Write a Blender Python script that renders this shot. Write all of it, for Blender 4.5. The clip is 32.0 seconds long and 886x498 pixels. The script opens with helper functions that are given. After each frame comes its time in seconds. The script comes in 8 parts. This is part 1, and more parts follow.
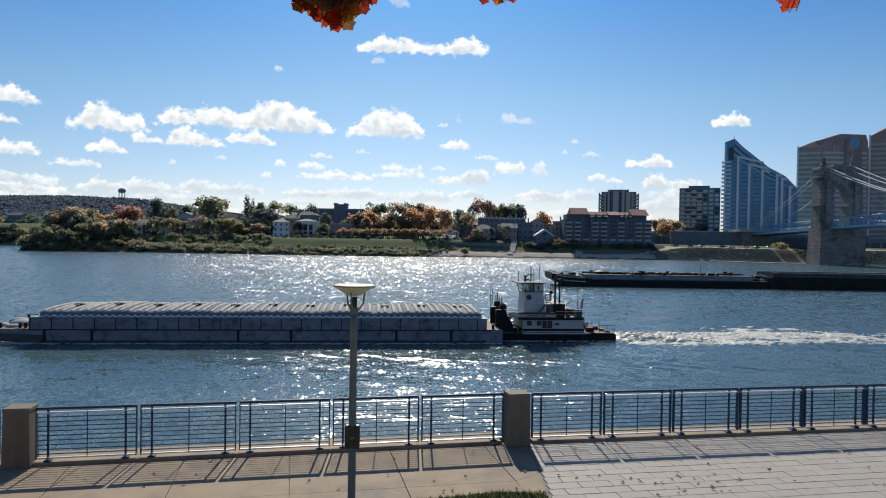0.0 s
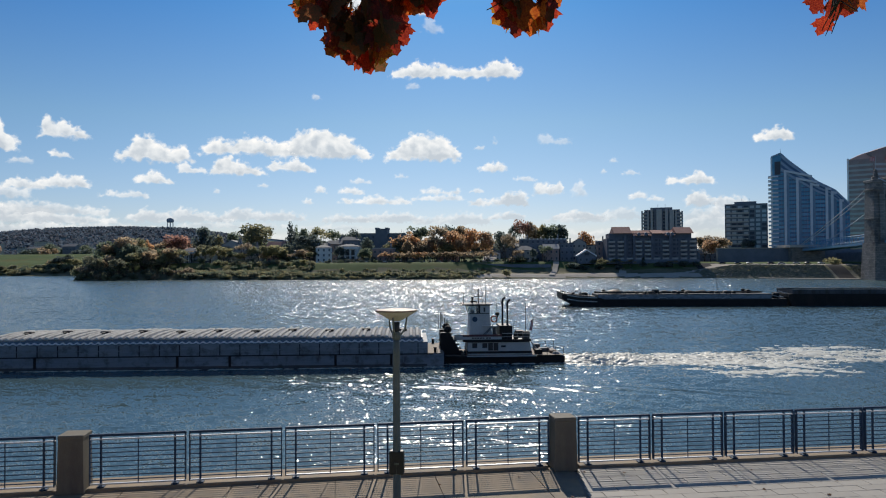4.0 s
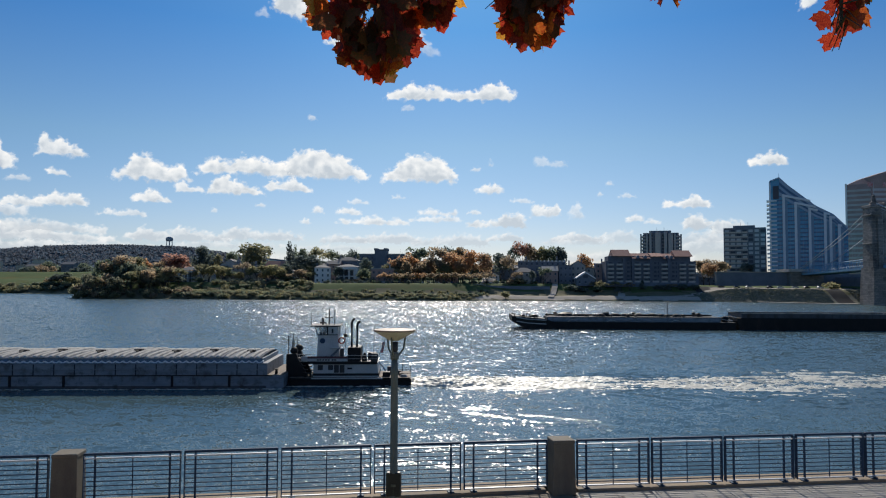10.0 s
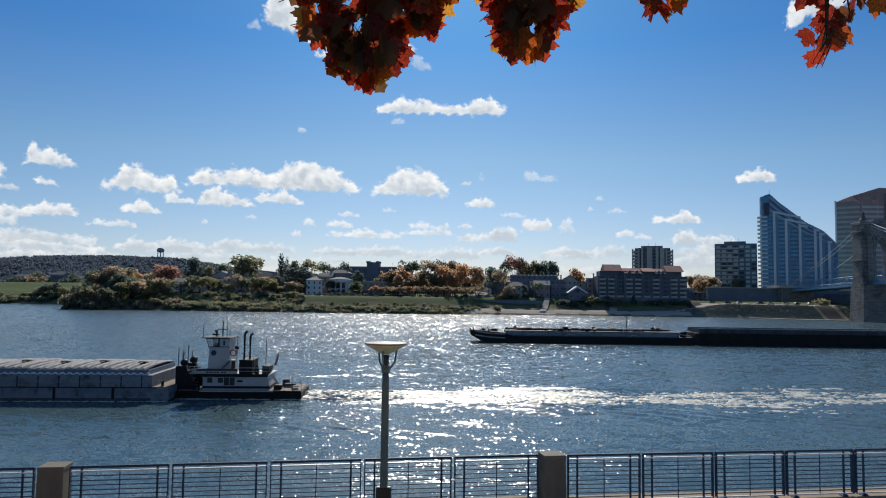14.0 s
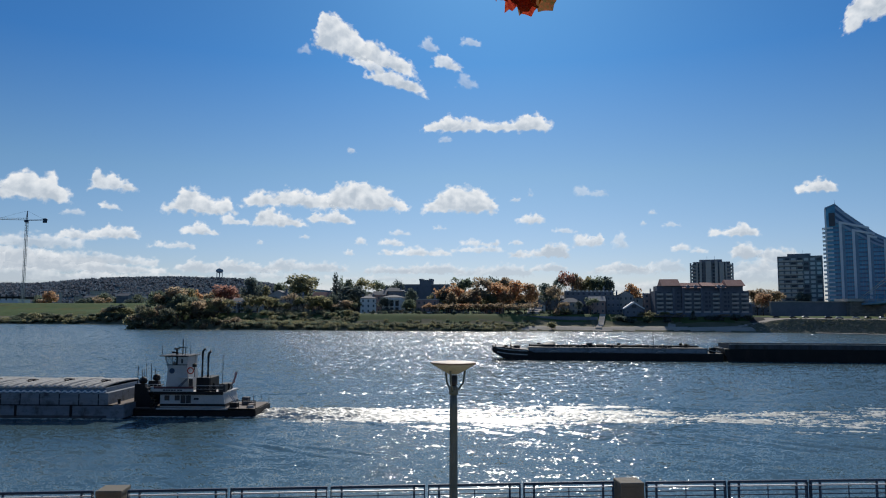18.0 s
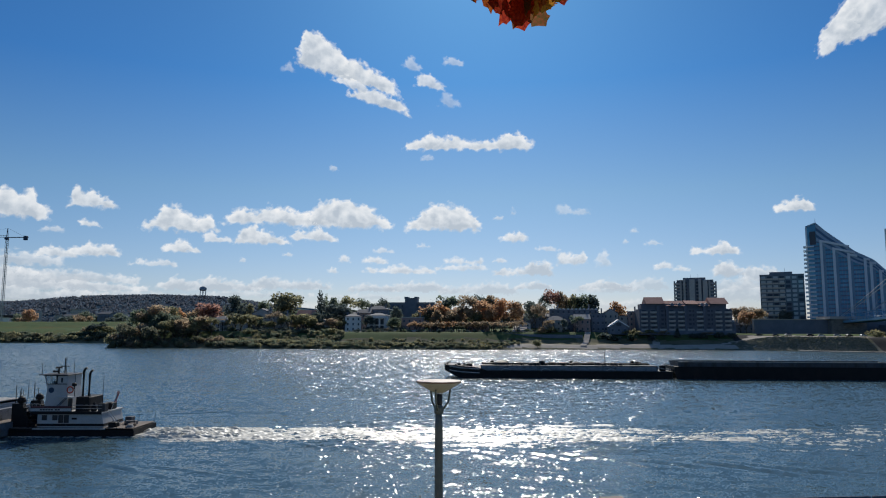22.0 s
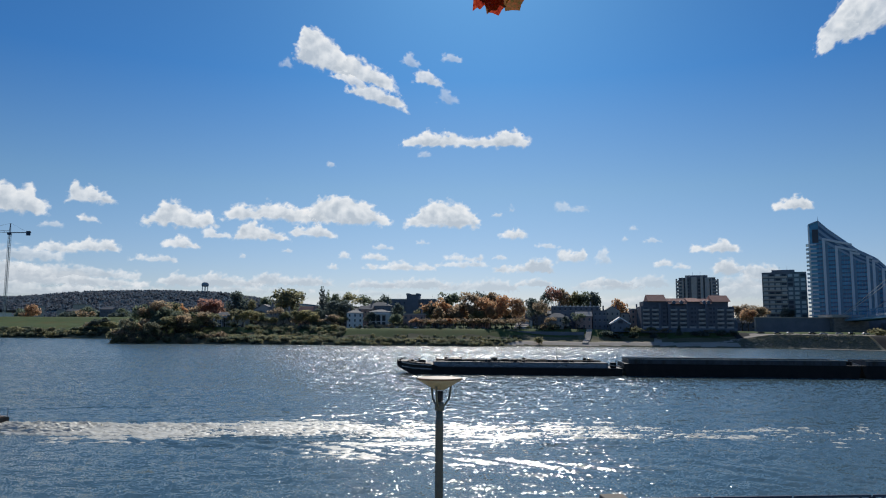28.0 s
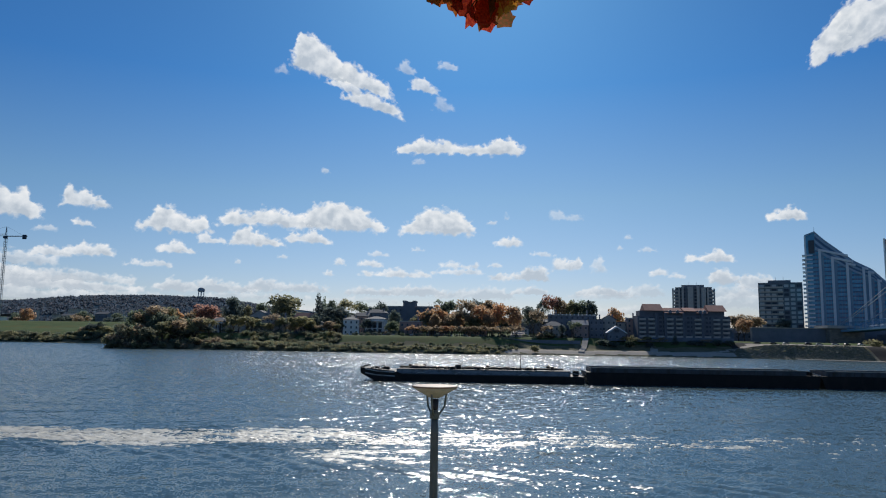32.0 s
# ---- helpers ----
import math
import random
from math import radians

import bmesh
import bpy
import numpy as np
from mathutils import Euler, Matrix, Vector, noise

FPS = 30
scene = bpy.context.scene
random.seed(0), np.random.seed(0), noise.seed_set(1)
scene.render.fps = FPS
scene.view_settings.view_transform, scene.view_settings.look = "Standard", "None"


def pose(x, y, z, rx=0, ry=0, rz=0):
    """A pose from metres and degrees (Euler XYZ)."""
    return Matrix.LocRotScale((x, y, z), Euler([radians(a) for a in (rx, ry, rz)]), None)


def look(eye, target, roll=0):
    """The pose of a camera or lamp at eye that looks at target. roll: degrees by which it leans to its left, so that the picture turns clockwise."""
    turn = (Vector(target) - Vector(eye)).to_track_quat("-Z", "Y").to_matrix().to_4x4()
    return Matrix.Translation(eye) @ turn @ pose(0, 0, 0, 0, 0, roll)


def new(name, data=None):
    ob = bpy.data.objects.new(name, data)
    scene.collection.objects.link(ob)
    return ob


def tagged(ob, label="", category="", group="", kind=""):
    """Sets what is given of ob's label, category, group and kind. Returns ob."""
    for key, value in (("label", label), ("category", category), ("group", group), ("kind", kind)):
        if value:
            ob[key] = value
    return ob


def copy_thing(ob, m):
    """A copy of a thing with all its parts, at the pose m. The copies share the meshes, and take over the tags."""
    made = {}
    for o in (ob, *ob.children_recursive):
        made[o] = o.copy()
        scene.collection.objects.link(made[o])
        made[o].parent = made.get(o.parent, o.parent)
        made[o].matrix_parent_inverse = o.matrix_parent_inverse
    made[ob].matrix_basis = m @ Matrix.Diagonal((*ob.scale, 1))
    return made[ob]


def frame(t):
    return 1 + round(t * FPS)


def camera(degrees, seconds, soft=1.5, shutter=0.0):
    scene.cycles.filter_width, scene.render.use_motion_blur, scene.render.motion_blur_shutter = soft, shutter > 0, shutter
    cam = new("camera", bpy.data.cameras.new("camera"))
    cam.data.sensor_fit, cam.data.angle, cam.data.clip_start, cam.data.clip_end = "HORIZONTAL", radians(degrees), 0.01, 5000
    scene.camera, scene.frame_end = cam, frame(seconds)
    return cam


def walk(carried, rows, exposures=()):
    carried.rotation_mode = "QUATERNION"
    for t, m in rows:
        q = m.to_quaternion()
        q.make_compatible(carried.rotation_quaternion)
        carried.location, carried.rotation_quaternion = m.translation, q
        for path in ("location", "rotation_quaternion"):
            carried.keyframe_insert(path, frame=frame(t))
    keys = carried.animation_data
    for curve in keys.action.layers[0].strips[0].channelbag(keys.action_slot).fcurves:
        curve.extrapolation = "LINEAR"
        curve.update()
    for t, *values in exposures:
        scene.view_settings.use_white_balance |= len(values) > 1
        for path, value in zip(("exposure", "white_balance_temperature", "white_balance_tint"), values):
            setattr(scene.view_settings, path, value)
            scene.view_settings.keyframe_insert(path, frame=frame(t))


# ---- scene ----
cam = camera(64.5, 32.0, soft=1.1)


def hold(x, y, z, pan, tilt, lean):
    """A hand-held pose: pan to the left, tilt up, lean to the left, in degrees."""
    return pose(x, y, z, 0, 0, pan) @ pose(0, 0, 0, 90 + tilt, 0, 0) @ pose(0, 0, 0, 0, 0, lean)


# seconds, eye, pan, tilt, lean
PATH = [
    (0, 0.000, 0.000, 12.500, 0.00, -0.88, 0.90), (0.5, -0.002, 0.000, 12.500, -0.14, -0.79, 0.95), (1, -0.005, 0.000, 12.500, -0.21, -0.48, 1.14),
    (1.5, -0.007, 0.000, 12.501, -0.14, -0.24, 1.09), (2, -0.010, 0.000, 12.501, 0.24, -0.04, 1.01), (2.5, -0.005, 0.000, 12.506, 0.92, 0.20, 0.55),
    (3, -0.000, 0.000, 12.511, 2.60, 0.42, 0.09), (3.5, 0.004, 0.000, 12.515, 3.46, 0.70, -0.28), (5.5, 0.020, 0.000, 12.509, 2.72, 1.52, -0.38),
    (6, 0.024, 0.000, 12.508, 2.70, 1.74, -0.56), (6.5, 0.021, 0.000, 12.506, 2.71, 1.98, -0.55), (7, 0.017, 0.000, 12.505, 2.72, 2.11, -1.03),
    (7.5, 0.014, 0.000, 12.503, 2.87, 2.17, -1.06), (8, 0.010, 0.000, 12.502, 3.11, 2.24, -1.03), (8.5, 0.007, 0.000, 12.500, 3.50, 2.45, -0.75),
    (9, 0.003, 0.000, 12.499, 3.64, 2.44, -0.29), (9.5, 0.003, 0.000, 12.498, 3.56, 2.51, 0.18), (10, 0.003, 0.000, 12.498, 3.29, 2.67, 0.25),
    (10.5, 0.003, 0.000, 12.498, 3.04, 2.90, 0.43), (11, 0.003, 0.000, 12.498, 2.87, 3.12, 0.54), (11.5, 0.003, 0.000, 12.498, 2.69, 3.25, 0.59),
    (12, 0.003, 0.000, 12.498, 2.57, 3.48, 0.53), (12.5, 0.003, 0.000, 12.498, 2.50, 3.67, 0.56), (13, 0.003, 0.000, 12.497, 2.53, 3.75, 0.59),
    (13.5, 0.003, 0.000, 12.497, 2.63, 3.77, 0.68), (14, 0.003, 0.000, 12.497, 2.67, 3.77, 0.69), (14.5, 0.003, 0.000, 12.497, 2.85, 3.57, 0.68),
    (16.5, -0.256, 0.667, 12.470, 4.75, 3.97, 0.36), (17, -0.268, 0.700, 12.468, 5.59, 4.08, 0.27), (17.5, -0.268, 0.700, 12.468, 6.78, 4.36, 0.30),
    (18, -0.268, 0.700, 12.468, 6.95, 5.14, 0.18), (18.5, -0.268, 0.700, 12.468, 7.12, 5.63, 0.35), (19, -0.268, 0.700, 12.468, 6.96, 5.84, 0.34),
    (19.5, -0.268, 0.700, 12.469, 6.80, 5.91, 0.32), (20, -0.268, 0.700, 12.469, 6.46, 6.18, -0.05), (20.5, -0.268, 0.700, 12.469, 6.27, 6.42, -0.27),
    (21, -0.268, 0.700, 12.469, 6.00, 6.53, -0.37), (21.5, -0.268, 0.700, 12.469, 5.79, 6.57, -0.23), (22, -0.268, 0.700, 12.470, 5.75, 6.61, 0.11),
    (22.5, -0.268, 0.700, 12.470, 5.85, 6.62, 0.16), (23, -0.268, 0.700, 12.470, 5.91, 6.62, 0.29), (23.5, -0.267, 0.700, 12.471, 5.93, 6.49, 0.40),
    (24, -0.266, 0.700, 12.471, 5.99, 6.45, 0.47), (24.5, -0.265, 0.700, 12.471, 5.91, 6.41, 0.29), (25, -0.264, 0.700, 12.472, 5.85, 6.35, 0.23),
    (25.5, -0.263, 0.700, 12.472, 5.84, 6.27, 0.09), (27.5, -0.259, 0.700, 12.474, 5.91, 6.27, 0.29), (28, -0.258, 0.700, 12.475, 5.91, 6.34, 0.34),
    (28.5, -0.258, 0.700, 12.475, 5.85, 6.42, 0.39), (29, -0.257, 0.700, 12.476, 5.92, 6.50, 0.40), (29.5, -0.257, 0.700, 12.476, 5.92, 6.55, 0.45),
    (30, -0.256, 0.700, 12.477, 5.89, 6.63, 0.54), (30.5, -0.256, 0.700, 12.477, 5.81, 6.76, 0.56), (31, -0.255, 0.700, 12.478, 5.78, 6.85, 0.56),
    (31.5, -0.255, 0.700, 12.478, 5.74, 6.88, 0.68), (32, -0.254, 0.700, 12.479, 5.67, 6.95, 0.82),
]
walk(cam, [(r[0], hold(*r[1:])) for r in PATH], exposures=[(0.0, 0.27, 6930, 10), (2.2, 0.25, 6930, 10), (3.2, 0.03, 6850, 10), (9.0, 0.02, 6800, 10), (14.5, 0.0, 6700, 10), (18.5, -0.16, 6500, 10), (32.0, -0.17, 6500, 10)])

# ---- light ----
SUN_EL, SUN_AZ = radians(35.0), radians(-2.7)      # azimuth from +y towards +x
TO_SUN = Vector((math.sin(SUN_AZ) * math.cos(SUN_EL), math.cos(SUN_AZ) * math.cos(SUN_EL), math.sin(SUN_EL)))
AIR = ((0.92, 0.985, 1.28), (0.55, 1.0, 1.40), (0.71, 0.98, 1.17), (0.31, 0.795, 1.27), (0.33, 0.81, 1.25))
world = bpy.data.worlds.new("sky")
scene.world = world
world.use_nodes = True
wt = world.node_tree
sky = wt.nodes.new("ShaderNodeTexSky")
sky.sky_type, sky.sun_disc = "NISHITA", False
sky.sun_elevation, sky.sun_rotation = SUN_EL, SUN_AZ
sky.altitude, sky.air_density, sky.dust_density, sky.ozone_density = 150, 1.0, 0.4, 3.0
clear = wt.nodes.new("ShaderNodeHueSaturation")      # clear autumn air: a deeper blue
clear.inputs["Saturation"].default_value = 1.0
wt.links.new(sky.outputs[0], clear.inputs["Color"])
way = wt.nodes.new("ShaderNodeTexCoord")
axes = wt.nodes.new("ShaderNodeSeparateXYZ")
wt.links.new(way.outputs["Generated"], axes.inputs[0])
air = wt.nodes.new("ShaderNodeValToRGB")             # whitish moist air low down, blue above
for e, p_, c_ in zip([air.color_ramp.elements[0], air.color_ramp.elements[1], air.color_ramp.elements.new(0.2), air.color_ramp.elements.new(0.42), air.color_ramp.elements.new(0.6)],
                     (0.03, 0.75, 0.19, 0.34, 0.48), AIR):
    e.position, e.color = p_, (*c_, 1)
wt.links.new(axes.outputs[2], air.inputs[0])
mixed = wt.nodes.new("ShaderNodeMix")
mixed.data_type, mixed.blend_type = "RGBA", "MULTIPLY"
mixed.inputs[0].default_value = 1.0
wt.links.new(clear.outputs[0], mixed.inputs[6])
wt.links.new(air.outputs[0], mixed.inputs[7])
wt.links.new(mixed.outputs[2], wt.nodes["Background"].inputs[0])
wt.nodes["Background"].inputs[1].default_value = 0.065
sun = new("sun", bpy.data.lights.new("sun", "SUN"))
sun.data.energy, sun.data.angle, sun.data.color = 3.7, radians(0.53), (1.0, 0.95, 0.87)
sun.matrix_world = look(TO_SUN * 300, (0, 0, 0))


# ---- small mesh kit ----
class Mesh:
    """Points and faces gathered for one part."""

    def __init__(self):
        self.v, self.f = [], []

    def add(self, verts, faces):
        n = len(self.v)
        self.v += [tuple(p) for p in verts]
        self.f += [tuple(i + n for i in f) for f in faces]
        return self

    def box(self, x0, y0, z0, x1, y1, z1, c=0.0):
        """A box; c chamfers its edges."""
        if c <= 0:
            return self.add([(x, y, z) for z in (z0, z1) for y in (y0, y1) for x in (x0, x1)],
                            [(0, 2, 3, 1), (4, 5, 7, 6), (0, 1, 5, 4), (2, 6, 7, 3), (0, 4, 6, 2), (1, 3, 7, 5)])
        rings = []
        for z, k in ((z0, c), (z0 + c, 0), (z1 - c, 0), (z1, c)):
            a0, a1, b0, b1 = x0 + k, x1 - k, y0 + k, y1 - k
            rings.append([(a0 + c, b0, z), (a1 - c, b0, z), (a1, b0 + c, z), (a1, b1 - c, z),
                          (a1 - c, b1, z), (a0 + c, b1, z), (a0, b1 - c, z), (a0, b0 + c, z)])
        return self.loft(rings)

    def loft(self, rings, caps=True):
        n, k = len(rings[0]), len(rings)
        faces = [(i * n + j, i * n + (j + 1) % n, (i + 1) * n + (j + 1) % n, (i + 1) * n + j) for i in range(k - 1) for j in range(n)]
        if caps:
            faces += [tuple(range(n - 1, -1, -1)), tuple((k - 1) * n + j for j in range(n))]
        return self.add([p for r in rings for p in r], faces)

    def rod(self, a, b, r0, r1=None, n=8):
        """A round bar from a to b."""
        a, b = Vector(a), Vector(b)
        q = (b - a).to_track_quat("Z", "Y")
        rings = []
        for p, r in ((a, r0), (b, r0 if r1 is None else r1)):
            rings.append([p + q @ Vector((r * math.cos(6.2832 * i / n), r * math.sin(6.2832 * i / n), 0)) for i in range(n)])
        return self.loft(rings)

    def lathe(self, profile, n=24, x=0.0, y=0.0):
        """(radius, z) rings round an upright axis."""
        return self.loft([[(x + r * math.cos(6.2832 * i / n), y + r * math.sin(6.2832 * i / n), z) for i in range(n)] for r, z in profile])

    def prism(self, outline, d, axis="y", at=0.0):
        """An outline in the plane across axis, drawn out from at by d."""
        def put(a, b, h):
            return {"y": (a, h, b), "x": (h, a, b), "z": (a, b, h)}[axis]
        return self.loft([[put(a, b, at) for a, b in outline], [put(a, b, at + d) for a, b in outline]])

    def tube(self, pts, r, n=6):
        """A bent round bar through pts."""
        pts = [Vector(p) for p in pts]
        rings = []
        for i, p in enumerate(pts):
            q = (pts[min(i + 1, len(pts) - 1)] - pts[max(i - 1, 0)]).to_track_quat("Z", "Y")
            rings.append([p + q @ Vector((r * math.cos(6.2832 * k / n), r * math.sin(6.2832 * k / n), 0)) for k in range(n)])
        return self.loft(rings)

    def data(self, name, material=None, smooth=False):
        me = bpy.data.meshes.new(name)
        me.from_pydata(self.v, [], self.f)
        if material:
            me.materials.append(material)
        if smooth:
            me.shade_smooth()
        bm = bmesh.new()
        bm.from_mesh(me)
        bmesh.ops.recalc_face_normals(bm, faces=bm.faces)
        bm.to_mesh(me)
        bm.free()
        return me


def part(name, mesh, material, parent, label="", at=None, smooth=False):
    """One mesh object under a thing or a part; mesh is a Mesh or shared mesh data."""
    me = mesh.data(name, material, smooth) if isinstance(mesh, Mesh) else mesh
    ob = new(name, me)
    ob.parent = parent
    if at is not None:
        ob.matrix_basis = at
    if label:
        ob["label"] = label
    return ob


def thing(name, m, label, category, group="", kind=""):
    """An empty that carries a thing's parts."""
    ob = new(name)
    ob.empty_display_size = 0.3
    ob.matrix_basis = m
    return tagged(ob, label, category, group, kind)


def solid(name, mesh, material, m, label, category, group="", kind="", smooth=False):
    """A thing of one mesh."""
    ob = new(name, mesh.data(name, material, smooth) if isinstance(mesh, Mesh) else mesh)
    ob.matrix_basis = m
    return tagged(ob, label, category, group, kind)


# ---- materials ----
def nodes_of(name):
    mat = bpy.data.materials.new(name)
    mat.use_nodes = True
    t = mat.node_tree
    return mat, t, t.nodes["Principled BSDF"]


def ramp_of(t, source, stops):
    r = t.nodes.new("ShaderNodeValToRGB")
    els = r.color_ramp.elements
    while len(els) < len(stops):
        els.new(0.5)
    for e, (p, c) in zip(els, stops):
        e.position, e.color = p, (*c, 1)
    t.links.new(source, r.inputs[0])
    return r.outputs[0]


def noise_of(t, scale, detail=4.0, coords="Object", stretch=None, rough=0.55):
    tc = t.nodes.new("ShaderNodeTexCoord")
    n = t.nodes.new("ShaderNodeTexNoise")
    n.inputs["Scale"].default_value, n.inputs["Detail"].default_value, n.inputs["Roughness"].default_value = scale, detail, rough
    src = tc.outputs[coords]
    if stretch:
        mp = t.nodes.new("ShaderNodeMapping")
        mp.inputs["Scale"].default_value = stretch
        t.links.new(src, mp.inputs[0])
        src = mp.outputs[0]
    t.links.new(src, n.inputs["Vector"])
    return n


def mix_of(t, fac, a, b, mode="MIX"):
    m = t.nodes.new("ShaderNodeMix")
    m.data_type, m.blend_type = "RGBA", mode
    for sock, val in ((m.inputs[0], fac), (m.inputs[6], a), (m.inputs[7], b)):
        if hasattr(val, "is_linked"):
            t.links.new(val, sock)
        elif isinstance(val, tuple):
            sock.default_value = (*val, 1)
        else:
            sock.default_value = val
    return m.outputs[2]


def surface(name, dark, light, scale=3.0, rough=0.7, metal=0.0, bump=0.1, fine=40.0, stain=None, stain_scale=0.6, stain_at=(0.5, 0.7),
            vary=0.0, coords="Object", stretch=None, spec=0.5, streak=False):
    """A worn surface: two tones by noise, fine grain, stains and relief."""
    mat, t, b = nodes_of(name)
    n1 = noise_of(t, scale, 5, coords, stretch)
    col = ramp_of(t, n1.outputs[0], [(0.3, dark), (0.7, light)])
    n2 = noise_of(t, fine, 3, coords, stretch)
    col = mix_of(t, 0.25, col, ramp_of(t, n2.outputs[0], [(0.25, tuple(c * 0.6 for c in dark)), (0.75, tuple(min(1, c * 1.25) for c in light))]))
    if stain:
        n3 = noise_of(t, stain_scale, 6, coords, (1, 1, 0.25) if streak else None, 0.65)
        mask = ramp_of(t, n3.outputs[0], [(stain_at[0], (0, 0, 0)), (stain_at[1], (1, 1, 1))])
        col = mix_of(t, mask, col, stain)
    if vary:
        oi = t.nodes.new("ShaderNodeObjectInfo")
        v = ramp_of(t, oi.outputs["Random"], [(0, (1 - vary,) * 3), (1, (1 + vary,) * 3)])
        col = mix_of(t, 1.0, col, v, "MULTIPLY")
    t.links.new(col, b.inputs["Base Color"])
    b.inputs["Roughness"].default_value, b.inputs["Metallic"].default_value = rough, metal
    b.inputs["Specular IOR Level"].default_value = spec
    if bump:
        bp = t.nodes.new("ShaderNodeBump")
        bp.inputs["Strength"].default_value, bp.inputs["Distance"].default_value = bump, 0.02
        t.links.new(n2.outputs[0], bp.inputs["Height"])
        t.links.new(bp.outputs[0], b.inputs["Normal"])
    return mat


def water_material():
    """River water: dark, glossy, with swell, chop and short ripples."""
    mat, t, b = nodes_of("river_water")
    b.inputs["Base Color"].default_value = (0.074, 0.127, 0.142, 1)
    b.inputs["Specular IOR Level"].default_value = 0.5
    b.inputs["IOR"].default_value = 1.33
    tc = t.nodes.new("ShaderNodeTexCoord")
    sep = t.nodes.new("ShaderNodeSeparateXYZ")
    t.links.new(tc.outputs["Object"], sep.inputs[0])

    def calc(op, a, b):
        k = t.nodes.new("ShaderNodeMath")
        k.operation = op
        for sock, val in ((k.inputs[0], a), (k.inputs[1], b)):
            if hasattr(val, "is_linked"):
                t.links.new(val, sock)
            else:
                sock.default_value = val
        return k.outputs[0]

    def vec(op, a, b):
        k = t.nodes.new("ShaderNodeVectorMath")
        k.operation = op
        for sock, val in ((k.inputs[0], a), (k.inputs[1], b)):
            if hasattr(val, "is_linked"):
                t.links.new(val, sock)
            else:
                sock.default_value = val
        return k.outputs[0]
    # unresolved ripples: more with distance
    t.links.new(calc("MINIMUM", calc("ADD", calc("MULTIPLY", sep.outputs[1], WATER_ROUGH[1]), WATER_ROUGH[0]), WATER_ROUGH[2]), b.inputs["Roughness"])
    # wave pattern stretched with distance to keep its size in the camera's view
    reach = calc("ADD", calc("DIVIDE", sep.outputs[1], VIEW_SCALE[0]), 1.0)
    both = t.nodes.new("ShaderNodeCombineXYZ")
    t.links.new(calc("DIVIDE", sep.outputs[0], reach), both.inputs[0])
    t.links.new(calc("DIVIDE", -VIEW_SCALE[1], reach), both.inputs[1])
    # gusts: patches of rougher and calmer water
    gust = noise_of(t, 0.02, 3.0, "Object", (0.35, 1.2, 1), 0.55)
    gusty = calc("ADD", calc("MULTIPLY", gust.outputs[0], 1.0), 0.5)
    steeper = calc("MINIMUM", calc("ADD", calc("DIVIDE", sep.outputs[1], 300.0), 0.48), 1.25)      # slopes grow with distance to fit the glitter seen from the camera
    total = None
    for scale, amount, stretch, turn, view_scaled in WAVES:
        n = noise_of(t, scale, 2.0, "Object", stretch, 0.5)
        mp = n.inputs["Vector"].links[0].from_node
        mp.inputs["Rotation"].default_value = (0, 0, radians(turn))
        if view_scaled:
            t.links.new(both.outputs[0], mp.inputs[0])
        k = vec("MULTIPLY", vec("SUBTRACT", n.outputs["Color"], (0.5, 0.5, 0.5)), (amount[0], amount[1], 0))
        if view_scaled:
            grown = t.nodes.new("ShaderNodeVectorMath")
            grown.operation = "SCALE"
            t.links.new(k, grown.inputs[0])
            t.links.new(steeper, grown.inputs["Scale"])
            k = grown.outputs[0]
        total = k if total is None else vec("ADD", total, k)
    rough_part = t.nodes.new("ShaderNodeVectorMath")
    rough_part.operation = "SCALE"
    t.links.new(total, rough_part.inputs[0])
    t.links.new(gusty, rough_part.inputs["Scale"])
    shape = t.nodes.new("ShaderNodeNewGeometry")
    up = vec("ADD", vec("ADD", rough_part.outputs[0], (0, VIEW_LEAN, 0)), shape.outputs["Normal"])      # ripple normals tilted towards the camera to fit its view
    t.links.new(vec("NORMALIZE", up, (0, 0, 0)), b.inputs["Normal"])
    return mat


VIEW_SCALE = (50.0, 240.0)
VIEW_LEAN = -0.05
WATER_ROUGH = (0.10, 0.00030, 0.22)
# scale, sideways and onward slope, stretch, turn, scaled with distance to fit the view
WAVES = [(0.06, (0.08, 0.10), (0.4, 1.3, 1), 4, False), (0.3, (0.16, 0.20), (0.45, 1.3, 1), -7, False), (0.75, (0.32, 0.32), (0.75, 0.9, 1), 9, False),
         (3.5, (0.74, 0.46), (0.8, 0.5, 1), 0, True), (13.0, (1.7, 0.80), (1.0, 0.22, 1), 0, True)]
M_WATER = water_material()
M_PILLAR = surface("tan_pillar_concrete", (0.15, 0.128, 0.095), (0.24, 0.21, 0.16), 1.5, 0.85, bump=0.2, fine=50, stain=(0.12, 0.10, 0.08), stain_scale=1.2, streak=True)
M_CONC = surface("concrete", (0.26, 0.195, 0.13), (0.36, 0.275, 0.185), 1.5, 0.85, bump=0.15, fine=60, stain=(0.18, 0.16, 0.14), stain_scale=0.8)
M_CONC_BANK = surface("bank_concrete", (0.42, 0.375, 0.32), (0.55, 0.495, 0.43), 0.2, 0.9, fine=3, bump=0.1, spec=0.05)
M_PAVER = surface("paver", (0.32, 0.297, 0.262), (0.40, 0.374, 0.332), 2.0, 0.8, bump=0.12, fine=70, vary=0.05, stain=(0.3, 0.28, 0.26), stain_at=(0.58, 0.8))
M_JOINT = surface("joint_sand", (0.20, 0.185, 0.16), (0.29, 0.27, 0.24), 8, 0.95)
M_GRASS = surface("grass", (0.075, 0.115, 0.045), (0.12, 0.165, 0.07), 0.08, 0.9, fine=1.2, bump=0.3, stain=(0.13, 0.13, 0.05), stain_scale=0.05, spec=0.05)
